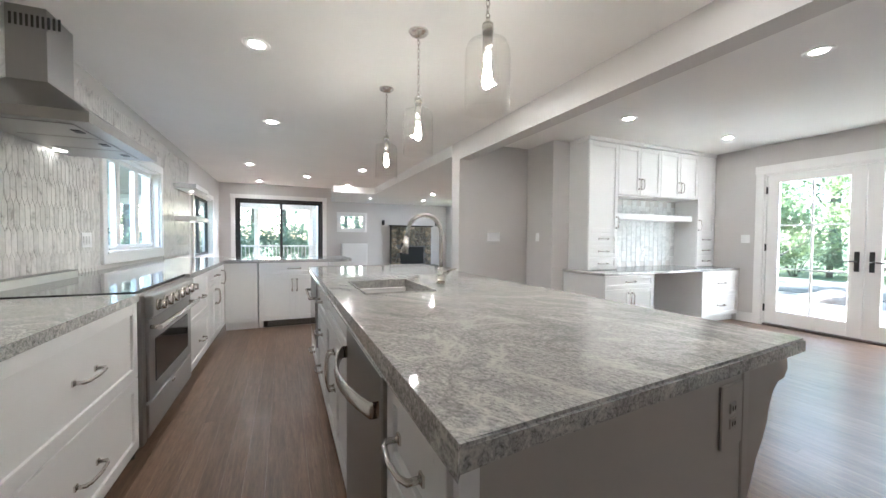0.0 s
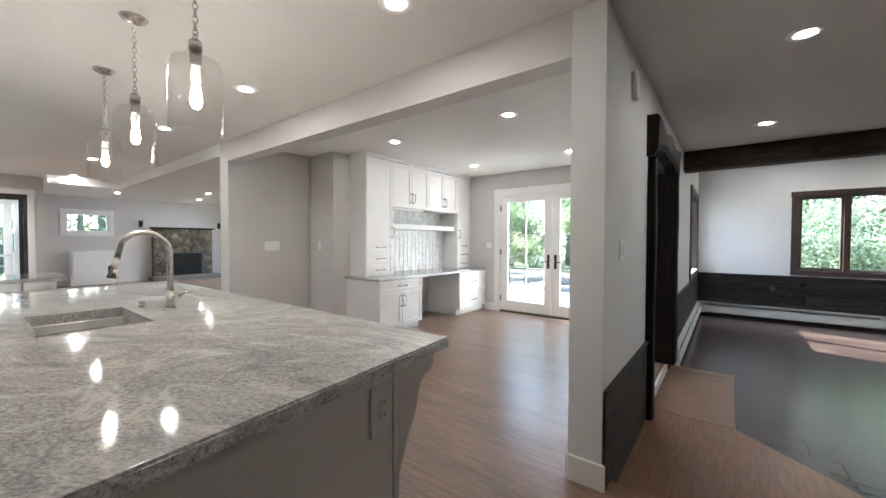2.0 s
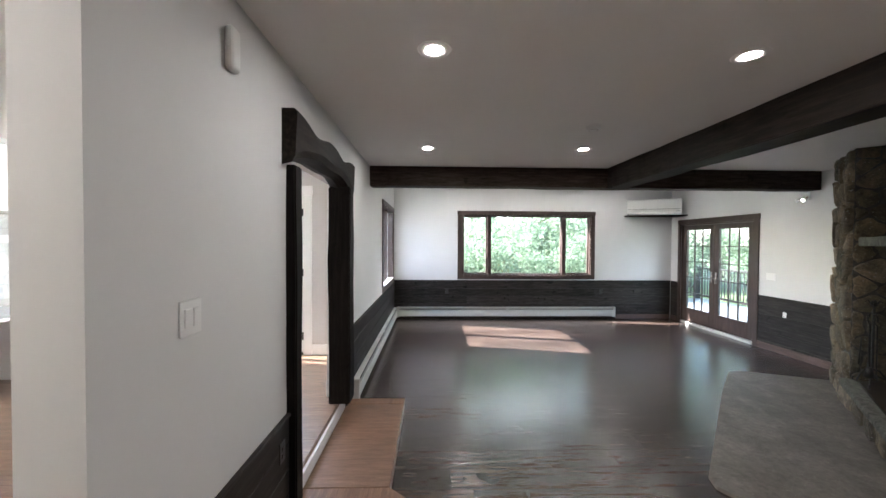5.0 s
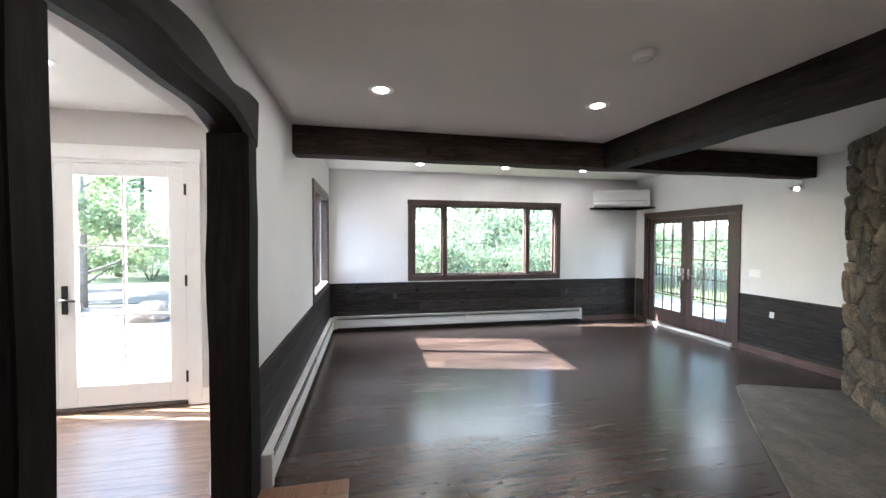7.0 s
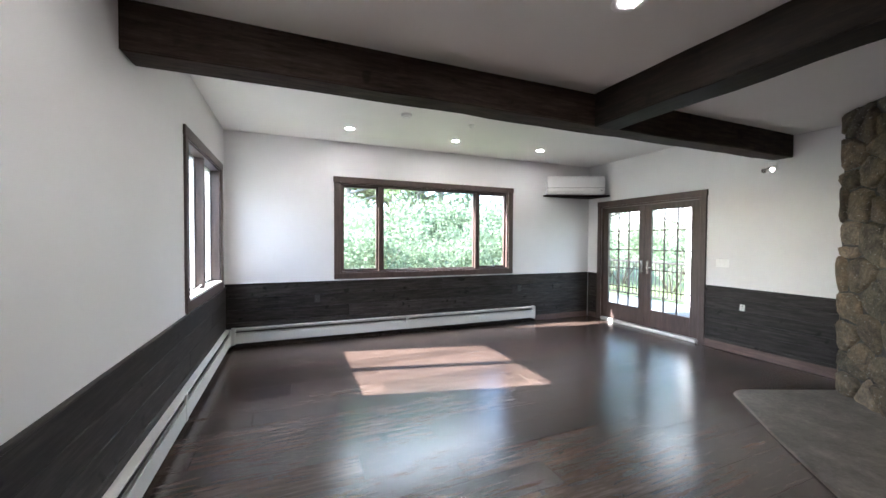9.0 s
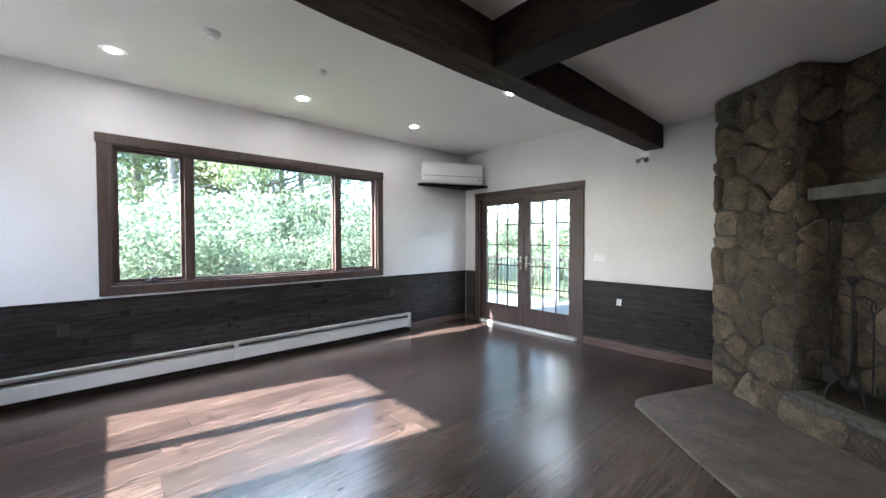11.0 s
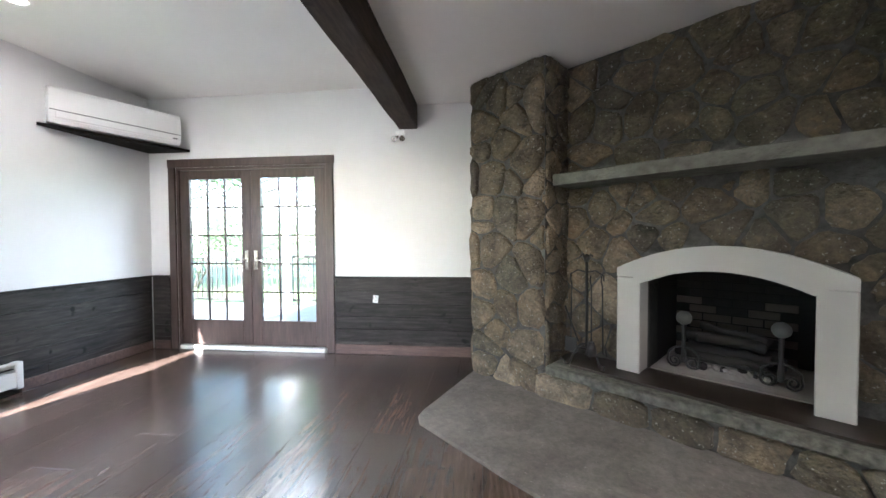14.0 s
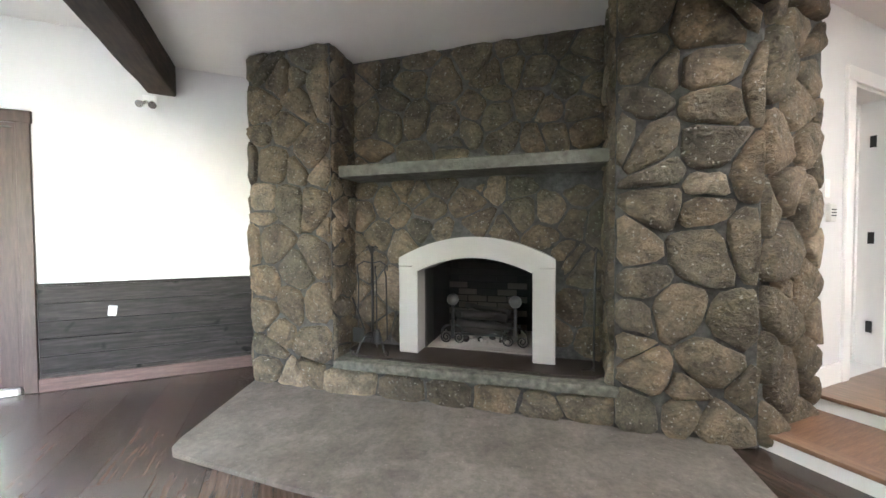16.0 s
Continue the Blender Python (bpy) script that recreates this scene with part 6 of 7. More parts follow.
# ---- pendants ----
def pendant(x, y):
    p = thing("pendant_lamp", "clear glass jar pendant lamp lit on a nickel chain", "pendant lamp", "island pendants", at=pose(x, y, H))
    bm = bmesh.new()
    add_lathe(bm, [(0.0, -0.03), (0.03, -0.03), (0.055, -0.018), (0.066, -0.004), (0.066, 0.0)], n=24)
    part("canopy", bm, M["nickel"], p)
    bm = bmesh.new()
    z, k = -0.03, 0
    while z > -0.40:
        ring = [(0.009 * math.cos(a) * (k % 2), 0.009 * math.cos(a) * (1 - k % 2), z - 0.014 + 0.018 * math.sin(a)) for a in [2 * math.pi * i / 8 for i in range(9)]]
        add_tube(bm, ring, 0.0025, 5)
        z, k = z - 0.027, k + 1
    part("chain", bm, M["nickel"], p)
    bm = bmesh.new()
    add_cyl(bm, (0, 0, -0.40), (0, 0, -0.43), 0.006, 0.016, 12)
    add_cyl(bm, (0, 0, -0.43), (0, 0, -0.465), 0.024, 0.024, 18)
    add_cyl(bm, (0, 0, -0.465), (0, 0, -0.59), 0.021, 0.021, 18)
    part("socket", bm, M["nickel"], p)
    bm = bmesh.new()
    shell = [(0.026, -0.445), (0.028, -0.482), (0.055, -0.495), (0.083, -0.51), (0.096, -0.54), (0.098, -0.58), (0.098, -0.798)]
    add_lathe(bm, shell + [(0.0945, -0.798), (0.0945, -0.58), (0.0925, -0.542), (0.081, -0.514), (0.055, -0.499), (0.025, -0.486), (0.023, -0.445), (0.026, -0.445)], n=32)
    g = part("glass_shade", bm, M["pendant_glass"], p, "clear glass jar shade")
    g.visible_shadow = False
    bm = bmesh.new()
    add_lathe(bm, [(0.001, -0.702), (0.012, -0.698), (0.020, -0.682), (0.0215, -0.662), (0.017, -0.63), (0.011, -0.59)], n=18)
    part("bulb", bm, M["bulb"], p, "lit clear bulb")
    return p


for x, y in ((1.445, 1.36), (1.45, 2.27), (1.49, 3.25)):
    pendant(x, y)

# ---------------- desk unit in the dining area ----------------
DX0, DX1, DB = 4.28, XD - 0.005, 3.995
UF, BF, DZ = 3.65, 3.29, 0.985           # upper front, lower front, desk top height
UP = "desk wall units"
wd = DB - UF
cabinet("tall_cabinet", "tall white shaker cabinet with three small drawers", pose(DX0, UF, 0), 0.52, wd, DZ, 2.69, [("door", 0, 0.52, DZ + 0.50, 2.68, ("v", 1, DZ + 0.64)), ("drawer", 0, 0.52, DZ + 0.005, DZ + 0.17, "h"), ("drawer", 0, 0.52, DZ + 0.17, DZ + 0.335, "h"), ("drawer", 0, 0.52, DZ + 0.335, DZ + 0.50, "h")], UP, 0.0, hlen=0.15)
cabinet("tall_cabinet", "tall white shaker cabinet with three small drawers by the wall", pose(DX1 - 0.42, UF, 0), 0.42, wd, DZ, 2.69, [("door", 0, 0.42, DZ + 0.50, 2.68, ("v", -1, DZ + 0.64)), ("drawer", 0, 0.42, DZ + 0.005, DZ + 0.17, "h"), ("drawer", 0, 0.42, DZ + 0.17, DZ + 0.335, "h"), ("drawer", 0, 0.42, DZ + 0.335, DZ + 0.50, "h")], UP, 0.0, hlen=0.15)
uw = (DX1 - DX0 - 0.94) / 2
for i in range(2):
    cabinet("wall_cabinet", "white shaker wall cabinet with two doors", pose(DX0 + 0.52 + i * uw, UF, 0), uw - 0.001, wd, 2.01, 2.69, [("door", 0, uw / 2, 2.015, 2.68, ("v", 1, 2.17)), ("door", uw / 2, uw, 2.015, 2.68, ("v", -1, 2.17))], UP, 0.0, hlen=0.14)
single("cabinet_crown", bx(DX0 - 0.012, DX1, UF - 0.035, DB, 2.69, H - 0.001, bev=0.006), M["cabinet"], "white crown moulding over the desk units", "crown moulding")
single("desk_shelf", bx(DX0 + 0.521, DX1 - 0.421, UF + 0.06, DB, 1.68, 1.765, bev=0.004), M["cabinet"], "thick white floating shelf above the desk", "shelf")
single("under_cabinet_lamp", bx(DX0 + 0.6, DX0 + 1.3, UF + 0.05, UF + 0.14, 1.985, 2.009, bev=0.005), M["plastic"], "white strip lamp below the wall cabinets", "strip lamp")
bm = bx(DX0 - 0.10, DX1, BF - 0.03, DB, DZ - 0.035, DZ - 0.001, bev=0.005)
single("granite_worktop", bm, M["granite"], "polished grey granite desk top", "desk top", "granite tops")
dh = DZ - 0.036
cabinet("desk_cabinet", "white shaker desk cabinet with a drawer over two doors", pose(DX0 - 0.08, BF, 0), 0.86, DB - BF, K, dh, [("door", 0, 0.43, K + 0.10, dh - 0.17, ("v", 1, dh - 0.3)), ("door", 0.43, 0.86, K + 0.10, dh - 0.17, ("v", -1, dh - 0.3)), ("drawer", 0, 0.86, dh - 0.17, dh, "h")], UP)
cabinet("desk_cabinet", "white shaker desk drawers beside the knee space", pose(DX1 - 0.85, BF, 0), 0.85, DB - BF, K, dh, [("drawer", 0, 0.85, K + 0.10, K + 0.40, "h"), ("drawer", 0, 0.85, K + 0.40, dh, "h")], UP)
plate("outlet", "white outlet in the knee space under the desk", pose(5.42, 4.0, 0.55), 0.075, 0.115, "outlet")
for x in (5.2, 5.75):
    plate("outlet", "white outlet on the pale tile above the desk", pose(x, 3.989, 1.2), 0.075, 0.115, "outlet")

# baseboards
for n, (q, lab) in enumerate((((XH - 0.018, XH, 0.11, YD - 0.001, K, K + 0.14), "white base board round the wall end"), ((XH + 0.19, 4.0, 4.564, 4.58, K, K + 0.14), "white base board under the switch"), ((3.984, 4.0, 4.0, 4.564, K, K + 0.14), "white base board on the wall stub"), ((3.984, DX0 - 0.081, 3.984, 4.0, K, K + 0.14), "white base board beside the desk"), ((5.06, DX1 - 0.85, 3.984, 4.0, K, K + 0.14), "white base board in the knee space"), ((XD - 0.016, XD, 3.08, 3.29, K, K + 0.14), "white base board beside the french doors"), ((XD - 0.016, XD, YD, 0.88, K, K + 0.14), "white base board beside the french doors"), ((5.57, XD - 0.016, YD, YD + 0.016, K, K + 0.14), "white base board along the dining wall"), ((XH, 4.10, YD, YD + 0.016, K, K + 0.14), "white base board along the dining wall"), ((2.58, 2.97, -3.45, -3.434, K, K + 0.14), "white base board in the hall"), ((XH, XH + 0.19, 4.564, 4.58, K, K + 0.14), "white base board round the column"))):
    structure("baseboard_%d" % (n + 1), bx(*q, bev=0.004), M["trim"], lab, "baseboard")

# ---------------- far sitting room ----------------
ff = thing("far_fireplace", "small fieldstone fireplace with a dark wood mantel board", "fireplace")
part("core", boxes((4.45, 6.12, 13.98, 14.19, K, 1.86)), M["mortar"], ff)
part("firebox", bx(4.82, 5.78, 13.94, 13.99, K + 0.16, 1.05), M["soot"], ff, "black firebox opening")
part("mantel_board", bx(4.40, 6.17, 13.86, 14.19, 1.86, 1.90, bev=0.006), M["dark_wood"], ff)
part("hearth", bx(4.3, 6.25, 13.45, 13.98, K, K + 0.14, bev=0.01), M["mantel"], ff)
stone_panel(ff, panel_matrix((4.45, 13.97, K + 0.14), (1, 0, 0), (0, 0, 1)), 1.67, 1.86 - K - 0.14, 0.15, 71, lambda a, b: 0.33 < a < 1.37 and b < 0.76)
for x in (4.18, 6.42):
    sc = thing("wall_sconce", "small black wall sconce beside the fireplace", "sconce", "fireplace sconces", at=pose(x, 14.2, 2.0))
    part("back_plate", bx(-0.05, 0.05, -0.02, 0, -0.1, 0.1, bev=0.006), M["black"], sc)
    bm = bmesh.new()
    add_cyl(bm, (0, -0.08, -0.09), (0, -0.08, 0.08), 0.04, 0.055, 16)
    part("shade", bm, M["black"], sc)
ra = thing("radiator_cover", "white panelled cabinet below the small window", "cabinet", at=pose(2.58, 14.0, K))
part("body", bx(0, 0.95, 0, 0.19, 0, 0.95, bev=0.006), M["cabinet"], ra)
part("lid", bx(-0.02, 0.97, -0.02, 0.19, 0.95, 0.98, bev=0.006), M["cabinet"], ra)
part("panel", shaker(0.05, 0.9, 0.1, 0.88), M["cabinet"], ra)

# ---------------- outside ----------------
G = -0.30
bm = bmesh.new()
add_prism(bm, [(-500, -500), (500, -500), (500, 500), (-500, 500)], G - 0.5, G)
structure("ground", bm, M["grass"], "mown lawn reaching to the woods", "ground")
structure("patio", bx(7.2, 11.2, 1.3, 9.0, G - 0.05, 0.06), M["paving"], "pale stone patio outside the french doors", "patio")
structure("gravel_bed", bx(11.3, 15.5, 0.8, 12.0, G - 0.05, G + 0.05), M["gravel"], "grey gravel bed beyond the patio", "gravel bed")
structure("path", bx(16.0, 21.5, -1.0, 16.0, G - 0.05, G + 0.03), M["paving"], "pale paved path across the lawn", "path")
# Unseen eave, added to cut the sun through the picture window to a thin streak.
structure("added_eave_far", bx(XF + 0.15, XF + 0.27, YR - 0.3, YD + 0.1, 2.66, 2.80), M["trim"], "added unseen roof eave that cuts the sun at the picture window", "eave")
# Added out of view to keep the sun off the dining floor.
structure("added_eave_dining", bx(XD + 0.15, XD + 0.55, YD + 0.02, 4.2, H + 0.0, H + 0.14), M["trim"], "added unseen roof eave that blocks the sun at the french doors", "eave")
structure("outer_wall", boxes((7.05, XF, YD, YD + 0.02, G - 0.1, 0.9)), M["trim"], "white painted base of the outer wall", "wall")


def leaves(bm, centre, radius, count, size, rng, flat=1.0):
    """Small leaf blades scattered through an uneven ball, denser towards its skin."""
    for _ in range(count):
        d = Vector((rng.gauss(0, 1), rng.gauss(0, 1), rng.gauss(0, 1))).normalized()
        p = Vector(centre) + Vector((d.x, d.y, d.z * flat)) * radius * (rng.random() ** 0.45)
        a = Vector((rng.gauss(0, 1), rng.gauss(0, 1), rng.gauss(0, 0.6))).normalized()
        b = a.orthogonal().normalized()
        b = (b * math.cos(rng.random() * 6.28) + a.cross(b) * math.sin(rng.random() * 6.28))
        s = size * rng.uniform(0.6, 1.3)
        vs = [bm.verts.new(p + q) for q in (-a * s, b * s * 0.5, a * s, -b * s * 0.5)]
        bm.faces.new(vs)


def tree(label, height, spread, leaf, seed, count=5200, first=0.25):
    rng = random.Random(seed)
    t = thing("tree", label, "tree", "garden trees")
    bm = bmesh.new()
    trunk = [(0.0, 0.0, -0.2), (0.05, 0.02, height * 0.25), (-0.04, 0.06, height * 0.5), (0.03, -0.03, height * 0.85)]
    add_tube(bm, trunk, [height * 0.022, height * 0.017, height * 0.011, height * 0.004], 9)
    tips = []
    for i in range(11):
        z = height * rng.uniform(first, 0.82)
        a = rng.random() * 6.28
        r = spread * (1.0 - 0.55 * (z / height)) * rng.uniform(0.6, 1.0)
        tip = (r * math.cos(a), r * math.sin(a), z + r * rng.uniform(0.25, 0.6))
        add_tube(bm, [(0, 0, z - 0.1), (r * 0.45 * math.cos(a), r * 0.45 * math.sin(a), z + r * 0.12), tip], [height * 0.008, height * 0.005, height * 0.002], 6)
        tips.append(tip)
    part("trunk", bm, M["bark"], t)
    bm = bmesh.new()
    tips.append((0, 0, height * 0.88))
    for tip in tips:
        leaves(bm, tip, spread * rng.uniform(0.3, 0.5), count // len(tips), 0.075, rng, 0.7)
        leaves(bm, tuple(c * 0.7 if k < 2 else c for k, c in enumerate(tip)), spread * 0.35, count // len(tips) // 2, 0.075, rng, 0.7)
    part("crown", bm, leaf, t)
    return t


def spruce(label, height, spread, seed):
    rng = random.Random(seed)
    t = thing("tree", label, "tree", "garden trees")
    bm = bmesh.new()
    add_tube(bm, [(0, 0, -0.2), (0, 0, height * 0.5), (0, 0, height)], [height * 0.02, height * 0.012, 0.01], 8)
    part("trunk", bm, M["bark"], t)
    bm = bmesh.new()
    for i in range(70):
        z = height * (0.06 + 0.92 * i / 70)
        r = spread * (1 - z / height) + 0.12
        for _ in range(5):
            a = rng.random() * 6.28
            for k in range(9):
                f = rng.uniform(0.25, 1.0)
                c = Vector((f * r * math.cos(a + rng.uniform(-0.2, 0.2)), f * r * math.sin(a + rng.uniform(-0.2, 0.2)), z - f * r * 0.25 + rng.uniform(-0.08, 0.08)))
                d = Vector((math.cos(a), math.sin(a), -0.3)) * rng.uniform(0.12, 0.2)
                w = Vector((-math.sin(a), math.cos(a), rng.uniform(-0.4, 0.4))) * 0.045
                bm.faces.new([bm.verts.new(c + q) for q in (-d, w, d, -w)])
    part("crown", bm, M["leaf_dark"], t)
    return t


def shrub(label, r, leaf, seed, count=5600):
    rng = random.Random(seed)
    t = thing("shrub", label, "shrub", "garden shrubs")
    bm = bmesh.new()
    for i in range(6):
        a = i * 1.05
        add_tube(bm, [(0.05 * math.cos(a), 0.05 * math.sin(a), -0.1), (0.3 * r * math.cos(a), 0.3 * r * math.sin(a), 0.5 * r), (0.6 * r * math.cos(a), 0.6 * r * math.sin(a), 1.0 * r)], [0.03, 0.02, 0.008], 6)
    part("stems", bm, M["bark"], t)
    bm = bmesh.new()
    for i in range(14):
        a, h = rng.random() * 6.28, rng.uniform(0.35, 1.25)
        d = r * rng.uniform(0.25, 0.75)
        leaves(bm, (d * math.cos(a), d * math.sin(a), h * r), r * rng.uniform(0.28, 0.45), count // 14, 0.048, rng, 0.85)
    part("foliage", bm, leaf, t)
    return t


def plant(proto, places, seed):
    rng = random.Random(seed)
    for i, (x, y, s) in enumerate(places):
        m = pose(x, y, G, 0, 0, rng.uniform(0, 360))
        if i == 0:
            proto.matrix_world = m
            proto.scale = (s, s, s)
        else:
            copy_thing(proto, m).scale = (s, s, s)


plant(shrub("dense green garden shrub", 1.5, M["leaf_shrub"], 1), [(13.6, -0.6, 0.9), (14.2, -2.6, 1.05), (14.0, -4.6, 0.85), (15.2, -6.4, 1.1), (16.6, -1.6, 1.35), (17.0, -4.0, 1.4), (17.4, -7.2, 1.5), (15.0, 0.9, 0.9), (13.4, -7.6, 1.0), (19.5, -9.5, 1.7), (20.5, 0.4, 1.3), (22.5, 5.5, 0.9), (23.0, 9.5, 1.0), (23.5, 13.5, 1.1), (11.0, -13.5, 1.1), (13.5, -13.2, 1.2), (16.0, -13.6, 1.3), (18.5, -12.6, 1.3), (8.5, -13.4, 1.0), (21.0, -12.0, 1.4), (19.0, -6.0, 1.6), (20.5, -2.5, 1.6)], 2)
plant(shrub("pale rosy-leaved garden shrub", 1.4, M["leaf_gold"], 3), [(15.6, -0.4, 0.85), (18.6, -3.0, 1.2), (9.6, -14.5, 1.1)], 4)
plant(tree("tall leafy maple with a broad crown", 8.5, 3.4, M["leaf"], 5), [(21.0, -3.0, 1.1), (22.5, -8.0, 1.2), (24.0, 1.0, 1.15), (20.0, -13.0, 1.1), (27.0, -5.0, 1.4), (28.0, 9.0, 1.1), (27.0, 16.0, 1.2), (12.0, -17.0, 1.0), (6.0, -18.5, 1.1), (16.0, -17.5, 1.2), (31.0, 4.0, 1.5), (24.5, -2.2, 1.3), (25.5, -7.2, 1.3), (20.5, -6.0, 0.9), (14.0, -16.0, 0.9), (18.5, -15.5, 1.0), (21.5, -16.5, 1.2), (34.0, 1.0, 1.7), (35.0, 6.5, 1.8), (34.0, 12.0, 1.7), (33.0, 18.0, 1.7), (32.0, -4.0, 1.7), (31.0, -10.0, 1.6), (29.0, 1.5, 1.4)], 6)
plant(tree("young pale green tree on the lawn", 5.6, 2.0, M["leaf"], 9, 5200, 0.12), [(15.2, 7.2, 1.0), (19.2, 5.6, 1.1), (18.0, 10.6, 1.05), (7.5, -15.5, 1.0)], 10)
plant(tree("tree with yellowing autumn leaves", 7.0, 2.6, M["leaf_gold"], 11), [(23.5, -5.5, 1.05), (10.5, -19.5, 1.1)], 12)
plant(spruce("dark spruce behind the lawn", 8.0, 2.2, 13), [(25.0, 12.0, 1.0), (26.0, 6.5, 1.1), (24.5, -10.5, 1.0), (29.0, 13.0, 1.2), (-2.5, 20.5, 0.95), (0.6, 21.5, 1.05), (3.6, 20.0, 0.9), (-5.5, 19.5, 1.0), (6.5, 22.0, 1.1), (-1.0, 23.5, 1.3), (2.2, 23.0, 1.25), (-4.0, 23.0, 1.3), (5.0, 24.5, 1.35), (-7.5, 22.0, 1.3), (-8.0, 11.5, 1.1), (-8.5, 7.0, 1.1), (-8.0, 4.0, 1.0), (-7.5, 14.5, 1.1), (27.0, 3.2, 0.8), (24.0, 8.6, 0.8)], 14)
plant(shrub("dense green hedge shrub beyond the porch", 1.5, M["leaf_dark"], 15), [(-3.4, 17.5, 1.2), (-1.0, 17.2, 1.15), (1.4, 17.6, 1.25), (3.8, 17.4, 1.2), (-5.0, 13.5, 1.2), (-5.2, 10.5, 1.1), (-5.4, 7.6, 1.2)], 16)
bm = bmesh.new()
bmesh.ops.create_icosphere(bm, subdivisions=3, radius=0.5)
for v in bm.verts:
    v.co += noise.noise_vector(v.co * 2.0) * 0.16
    v.co.z *= 0.6
rock = single("boulder", bm, M["boulder"], "low brown boulder in the gravel", "boulder", "garden boulders", at=pose(13.2, 4.6, G + 0.15))
copy_thing(rock, pose(14.6, 7.4, G + 0.12, 0, 0, 70))
copy_thing(rock, pose(12.6, 2.6, G + 0.12, 0, 0, 140))


def railing(name, label, m, length, material, rail_z=0.95, gap=0.11, z0=0.08):
    r = thing(name, label, "railing", "", at=m)
    part("top_rail", bx(0, length, -0.04, 0.04, rail_z, rail_z + 0.05, bev=0.005), material, r)
    part("bottom_rail", bx(0, length, -0.025, 0.025, z0, z0 + 0.04, bev=0.004), material, r)
    bal = done(bx(-0.009, 0.009, -0.009, 0.009, z0 + 0.04, rail_z), "baluster", material)
    n = int(length / gap)
    for i in range(1, n):
        ob = new("baluster", bal)
        ob.parent = r
        ob.location = (length * i / n, 0, 0)
    for i in range(3):
        x = 0.045 + (length - 0.09) * i / 2
        part("post", bx(x - 0.045, x + 0.045, -0.045, 0.045, -0.1, rail_z + 0.1, bev=0.006), material, r)


deck = structure("deck", bx(5.0, 13.5, -9.4, YR - 0.16, G - 0.05, -0.06), M["deck"], "weathered blue-grey board deck", "deck")
for i in range(22):
    part("deck_board", bx(5.0, 13.5, YR - 0.17 - (i + 1) * 0.14 + 0.006, YR - 0.17 - i * 0.14, -0.06, -0.03, bev=0.003), M["deck"], deck)
railing("deck_railing", "dark metal deck railing with thin balusters", pose(5.0, -9.25, -0.03), 8.5, M["bronze"])
railing("deck_railing", "dark metal deck railing with thin balusters", pose(13.4, -9.2, -0.03, 0, 0, 90), 2.7, M["bronze"])
structure("deck_roof", bx(4.6, 10.2, -9.6, YR - 0.16, 2.62, 2.75), M["trim"], "white painted porch roof over the deck", "porch roof")
for x in (5.2, 8.1, 10.1):
    single("porch_post", bx(x - 0.06, x + 0.06, -9.15, -9.03, -0.03, 2.62, bev=0.008), M["trim"], "white square porch post on the deck", "post", "porch posts")
structure("porch", boxes((-4.5, 2.6, YF + 0.151, 14.0, G - 0.05, K - 0.06), (-4.5, XL - 0.171, 5.0, YF + 0.15, G - 0.05, K - 0.06)), M["paving"], "pale paved porch outside the slider", "porch")
structure("porch_roof", boxes((-4.5, 1.59, YF + 0.151, 13.6, 2.6, 2.72), (-3.6, XL - 0.18, 6.6, YF + 0.15, 2.6, 2.72), (-4.3, 1.59, 13.2, 13.4, 2.32, 2.6)), M["trim"], "white painted porch roof and beam", "porch roof")
for x in (-3.9, -0.2, 1.45):
    single("porch_post", bx(x - 0.07, x + 0.07, 13.2, 13.34, K - 0.06, 2.32, bev=0.008), M["trim"], "white square post under the porch roof", "post", "porch posts")
railing("porch_railing", "pale metal porch railing with thin balusters", pose(-4.3, 13.1, K - 0.06), 5.9, M["heater"])
railing("porch_railing", "pale metal porch railing with thin balusters", pose(-3.9, 6.6, K - 0.06, 0, 0, 90), 6.4, M["heater"])

# ---------------- floor boards and tiles ----------------


def board(parent, x0, x1, y0, y1, z0, z1, material, name="board", c=0.0015):
    v = [(x, y, z) for z, i in ((z0, 0), (z1 - c, 0), (z1, c)) for x, y in ((x0 + i, y0 + i), (x1 - i, y0 + i), (x1 - i, y1 - i), (x0 + i, y1 - i))]
    f = [(8, 9, 10, 11)] + [(r * 4 + i, r * 4 + (i + 1) % 4, r * 4 + 4 + (i + 1) % 4, r * 4 + 4 + i) for r in (0, 1) for i in range(4)]
    me = bpy.data.meshes.new(name)
    me.from_pydata(v, [], f)
    me.materials.append(material)
    ob = new(name, me)
    ob.parent = parent
    return ob


rng = random.Random(77)
x = 3.5
while x < XF - 0.01:
    w = rng.choice((0.235, 0.26, 0.285))
    y = YR - rng.uniform(0.0, 2.4)
    while y < YW:
        l = rng.uniform(2.2, 3.9)
        a, b = max(y, YR), min(y + l, YW)
        if b - a > 0.08:
            board(floor_l, x + 0.001, min(x + w, XF) - 0.001, a + 0.001, b - 0.001, -0.012, rng.uniform(-0.0006, 0.0), M["dark_floor"], "board", 0.0012)
        y += l
    x += w

# oak strips: near ones are parts, the rest one piece of stuff
verts, faces = [], []


def far_strip(x0, x1, y0, y1, z0, z1):
    k = len(verts)
    verts.extend([(x0, y0, z1), (x1, y0, z1), (x1, y1, z1), (x0, y1, z1), (x0, y0, z0), (x1, y0, z0), (x1, y1, z0), (x0, y1, z0)])
    faces.extend([(k, k + 1, k + 2, k + 3), (k, k + 4, k + 5, k + 1), (k + 1, k + 5, k + 6, k + 2), (k + 2, k + 6, k + 7, k + 3), (k + 3, k + 7, k + 4, k)])


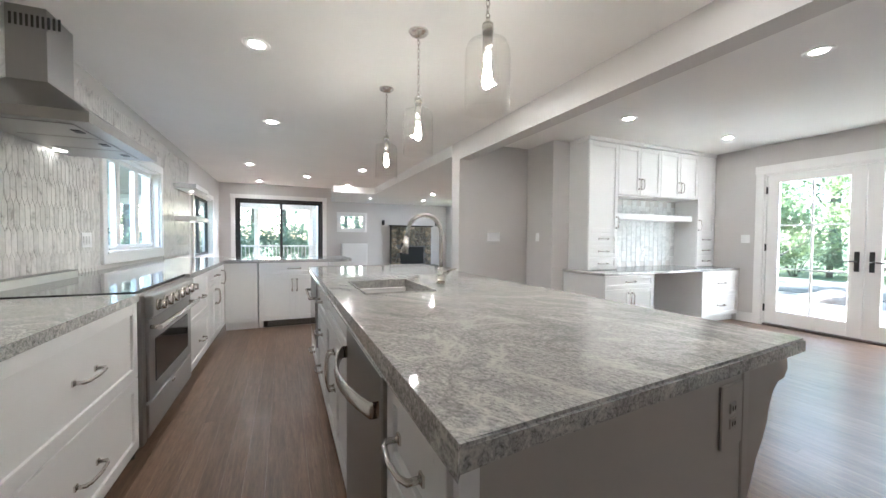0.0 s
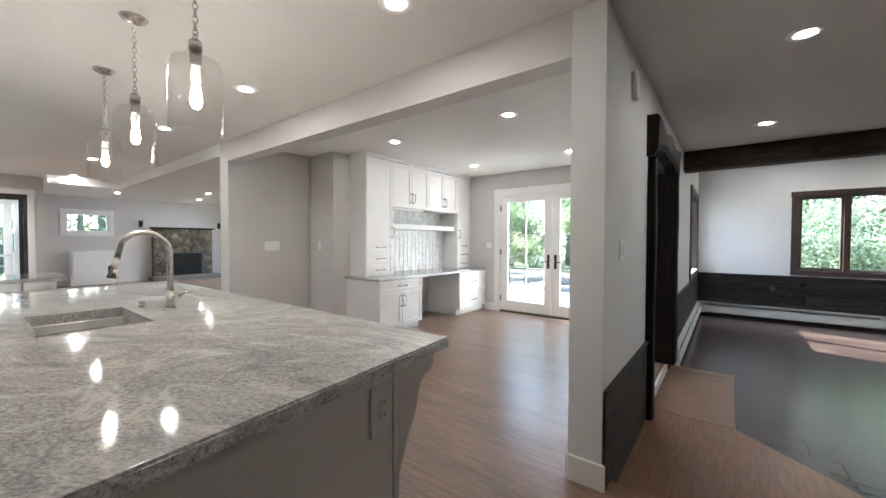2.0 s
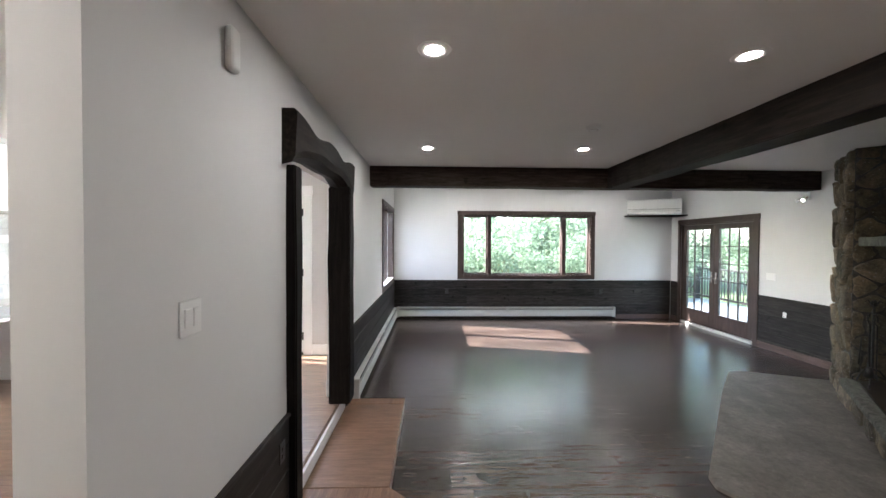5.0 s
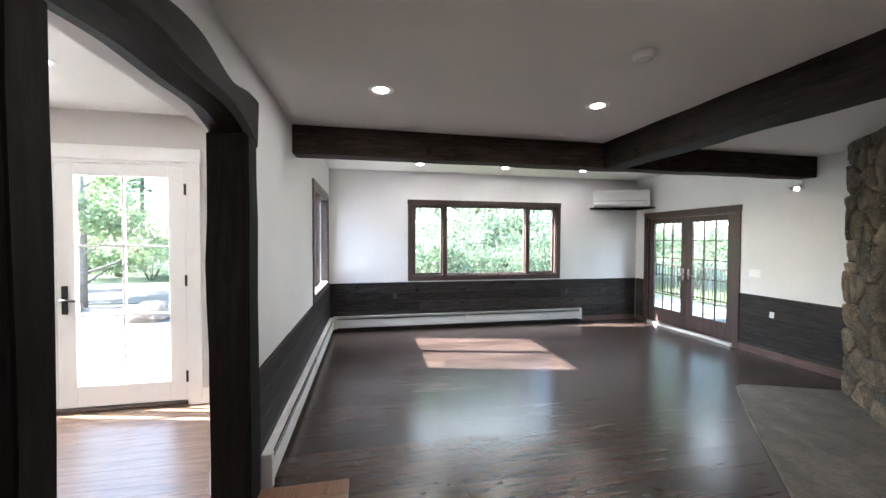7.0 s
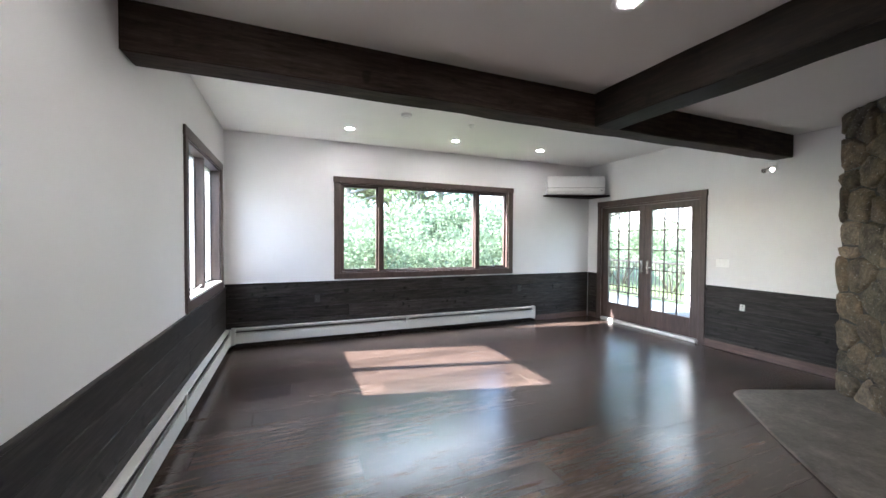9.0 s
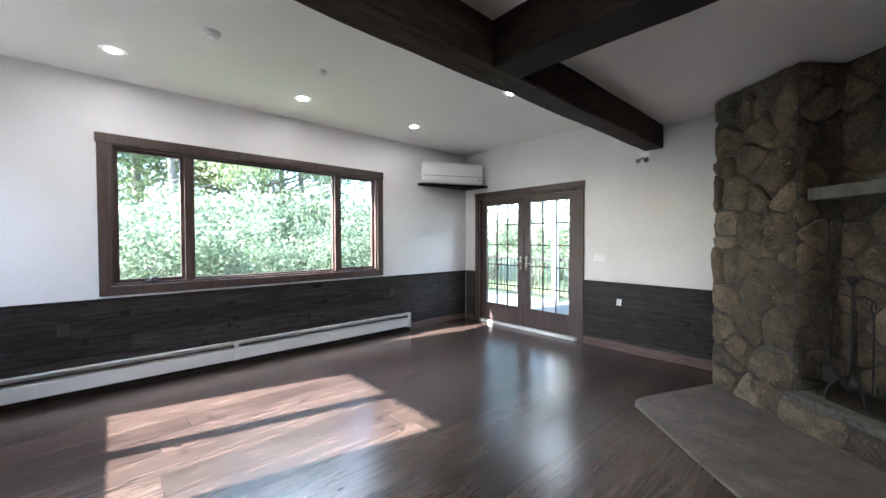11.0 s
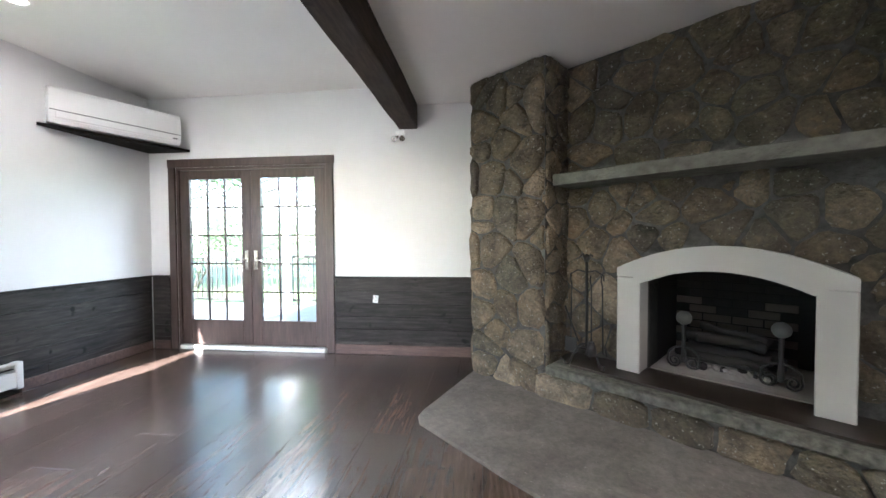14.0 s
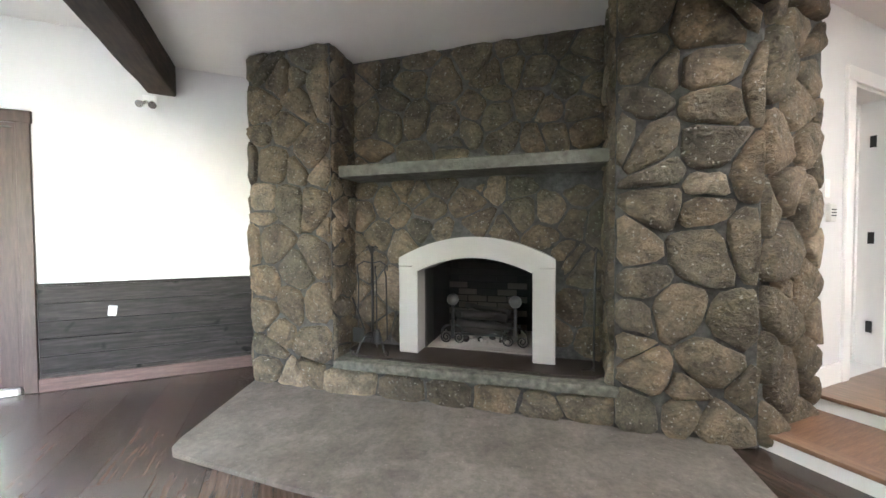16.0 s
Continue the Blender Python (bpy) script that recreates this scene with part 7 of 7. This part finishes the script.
sw, near_count = 0.098, 0
for i in range(int((XD + 0.9) / sw) + 1):
    x0 = -0.92 + i * sw
    x1 = min(x0 + sw, XD)
    ylo, yhi = (-3.45, 14.2) if x1 < 2.96 else (YW + 0.03, 14.2)
    y = ylo - rng.uniform(0, 1.2)
    while y < yhi:
        l = rng.uniform(0.9, 2.3)
        a, b = max(y, ylo), min(y + l, yhi)
        y += l
        if b - a < 0.05:
            continue
        near = a < 3.9 and b > 0.1 and (x0 > 1.7 or -0.15 < x0 < 0.9)
        if near and near_count < 300:
            board(floor_k, x0 + 0.0003, x1 - 0.0003, a + 0.0003, b - 0.0003, K - 0.012, K - rng.uniform(0, 0.0002), M["oak"], "strip", 0.0005)
            near_count += 1
        else:
            far_strip(x0 + 0.0003, x1 - 0.0003, a + 0.0003, b - 0.0003, K - 0.012, K)
me = bpy.data.meshes.new("strips")
me.from_pydata(verts, [], faces)
me.materials.append(M["oak_far"])
rest = new("strips", me)
rest.parent = floor_k
rest["kind"] = "stuff"


def tile_mesh(pts, t, material, name="tile"):
    n = len(pts)
    cx, cy = sum(p[0] for p in pts) / n, sum(p[1] for p in pts) / n
    v = [(x, y, 0) for x, y in pts] + [(x, y, t * 0.7) for x, y in pts] + [(cx + (x - cx) * 0.95, cy + (y - cy) * 0.97, t) for x, y in pts]
    f = [tuple(range(2 * n, 3 * n))] + [(r * n + i, r * n + (i + 1) % n, (r + 1) * n + (i + 1) % n, (r + 1) * n + i) for r in (0, 1) for i in range(n)]
    me = bpy.data.meshes.new(name)
    me.from_pydata(v, [], f)
    me.materials.append(material)
    return me


# marble pickets on the kitchen wall
pick = thing("picket_tiles", "white veined marble picket tile covering the kitchen wall", "wall tile")
pick["kind"] = "structure"
part("grout", wall_with_holes("x", XL, XL + 0.004, 0.1, 7.38, C, H, [(4.105, 5.855, 1.14, 2.29)]), M["grout"], pick)
pw, ph, pt = 0.052, 0.165, 0.05
hexa = [(-pw / 2 + 0.0012, -ph / 2 + pt / 2), (0, -ph / 2 - pt / 2 + 0.0016), (pw / 2 - 0.0012, -ph / 2 + pt / 2), (pw / 2 - 0.0012, ph / 2 - pt / 2), (0, ph / 2 + pt / 2 - 0.0016), (-pw / 2 + 0.0012, ph / 2 - pt / 2)]
pm = tile_mesh(hexa, 0.006, M["tile"])
pv, pf, n_near = [], [], 0
src = [tuple(v.co) for v in pm.vertices]
srcf = [tuple(p.vertices) for p in pm.polygons]
rows_n = int((H - C) / ph) + 1
for j in range(rows_n):
    for i in range(int(7.25 / pw)):
        y, z = 0.15 + i * pw + (pw / 2 if j % 2 else 0), C + 0.09 + j * ph
        if z + ph / 2 + pt / 2 > H or y > 7.34 or (4.08 < y < 5.88 and 1.04 < z < 2.38):
            continue
        if 2.4 < y < 4.08 and z < 1.99 and n_near < 300:
            ob = new("tile", pm)
            ob.parent = pick
            ob.matrix_world = Matrix(((0, 0, 1, XL + 0.004), (1, 0, 0, y), (0, 1, 0, z), (0, 0, 0, 1)))
            n_near += 1
        else:
            k = len(pv)
            pv.extend([(XL + 0.004 + c, y + a, z + b) for a, b, c in src])
            pf.extend([tuple(q + k for q in f) for f in srcf])
me = bpy.data.meshes.new("tiles")
me.from_pydata(pv, [], pf)
me.materials.append(M["tile"])
rest = new("tiles", me)
rest.parent = pick
rest["kind"] = "stuff"

# pale brick tile behind the desk
desk_tile = thing("desk_tiles", "pale marble brick tile set upright behind the desk", "wall tile")
desk_tile["kind"] = "structure"
tx0, tx1 = DX0 + 0.52, DX1 - 0.42
part("grout", bx(tx0, tx1, 3.9955, 3.9995, DZ, 2.01), M["grout"], desk_tile)
bw, bh = 0.098, 0.155
bmz = tile_mesh([(0.001, 0.001), (bw - 0.001, 0.001), (bw - 0.001, bh - 0.001), (0.001, bh - 0.001)], 0.006, M["tile2"])
for i in range(int((tx1 - tx0) / bw)):
    z = DZ - (bh / 2 if i % 2 else 0)
    while z + bh < 2.01:
        if z >= DZ - 0.001:
            ob = new("tile", bmz)
            ob.parent = desk_tile
            ob.matrix_world = Matrix(((1, 0, 0, tx0 + i * bw + 0.01), (0, 0, -1, 3.9955), (0, 1, 0, z), (0, 0, 0, 1)))
        z += bh
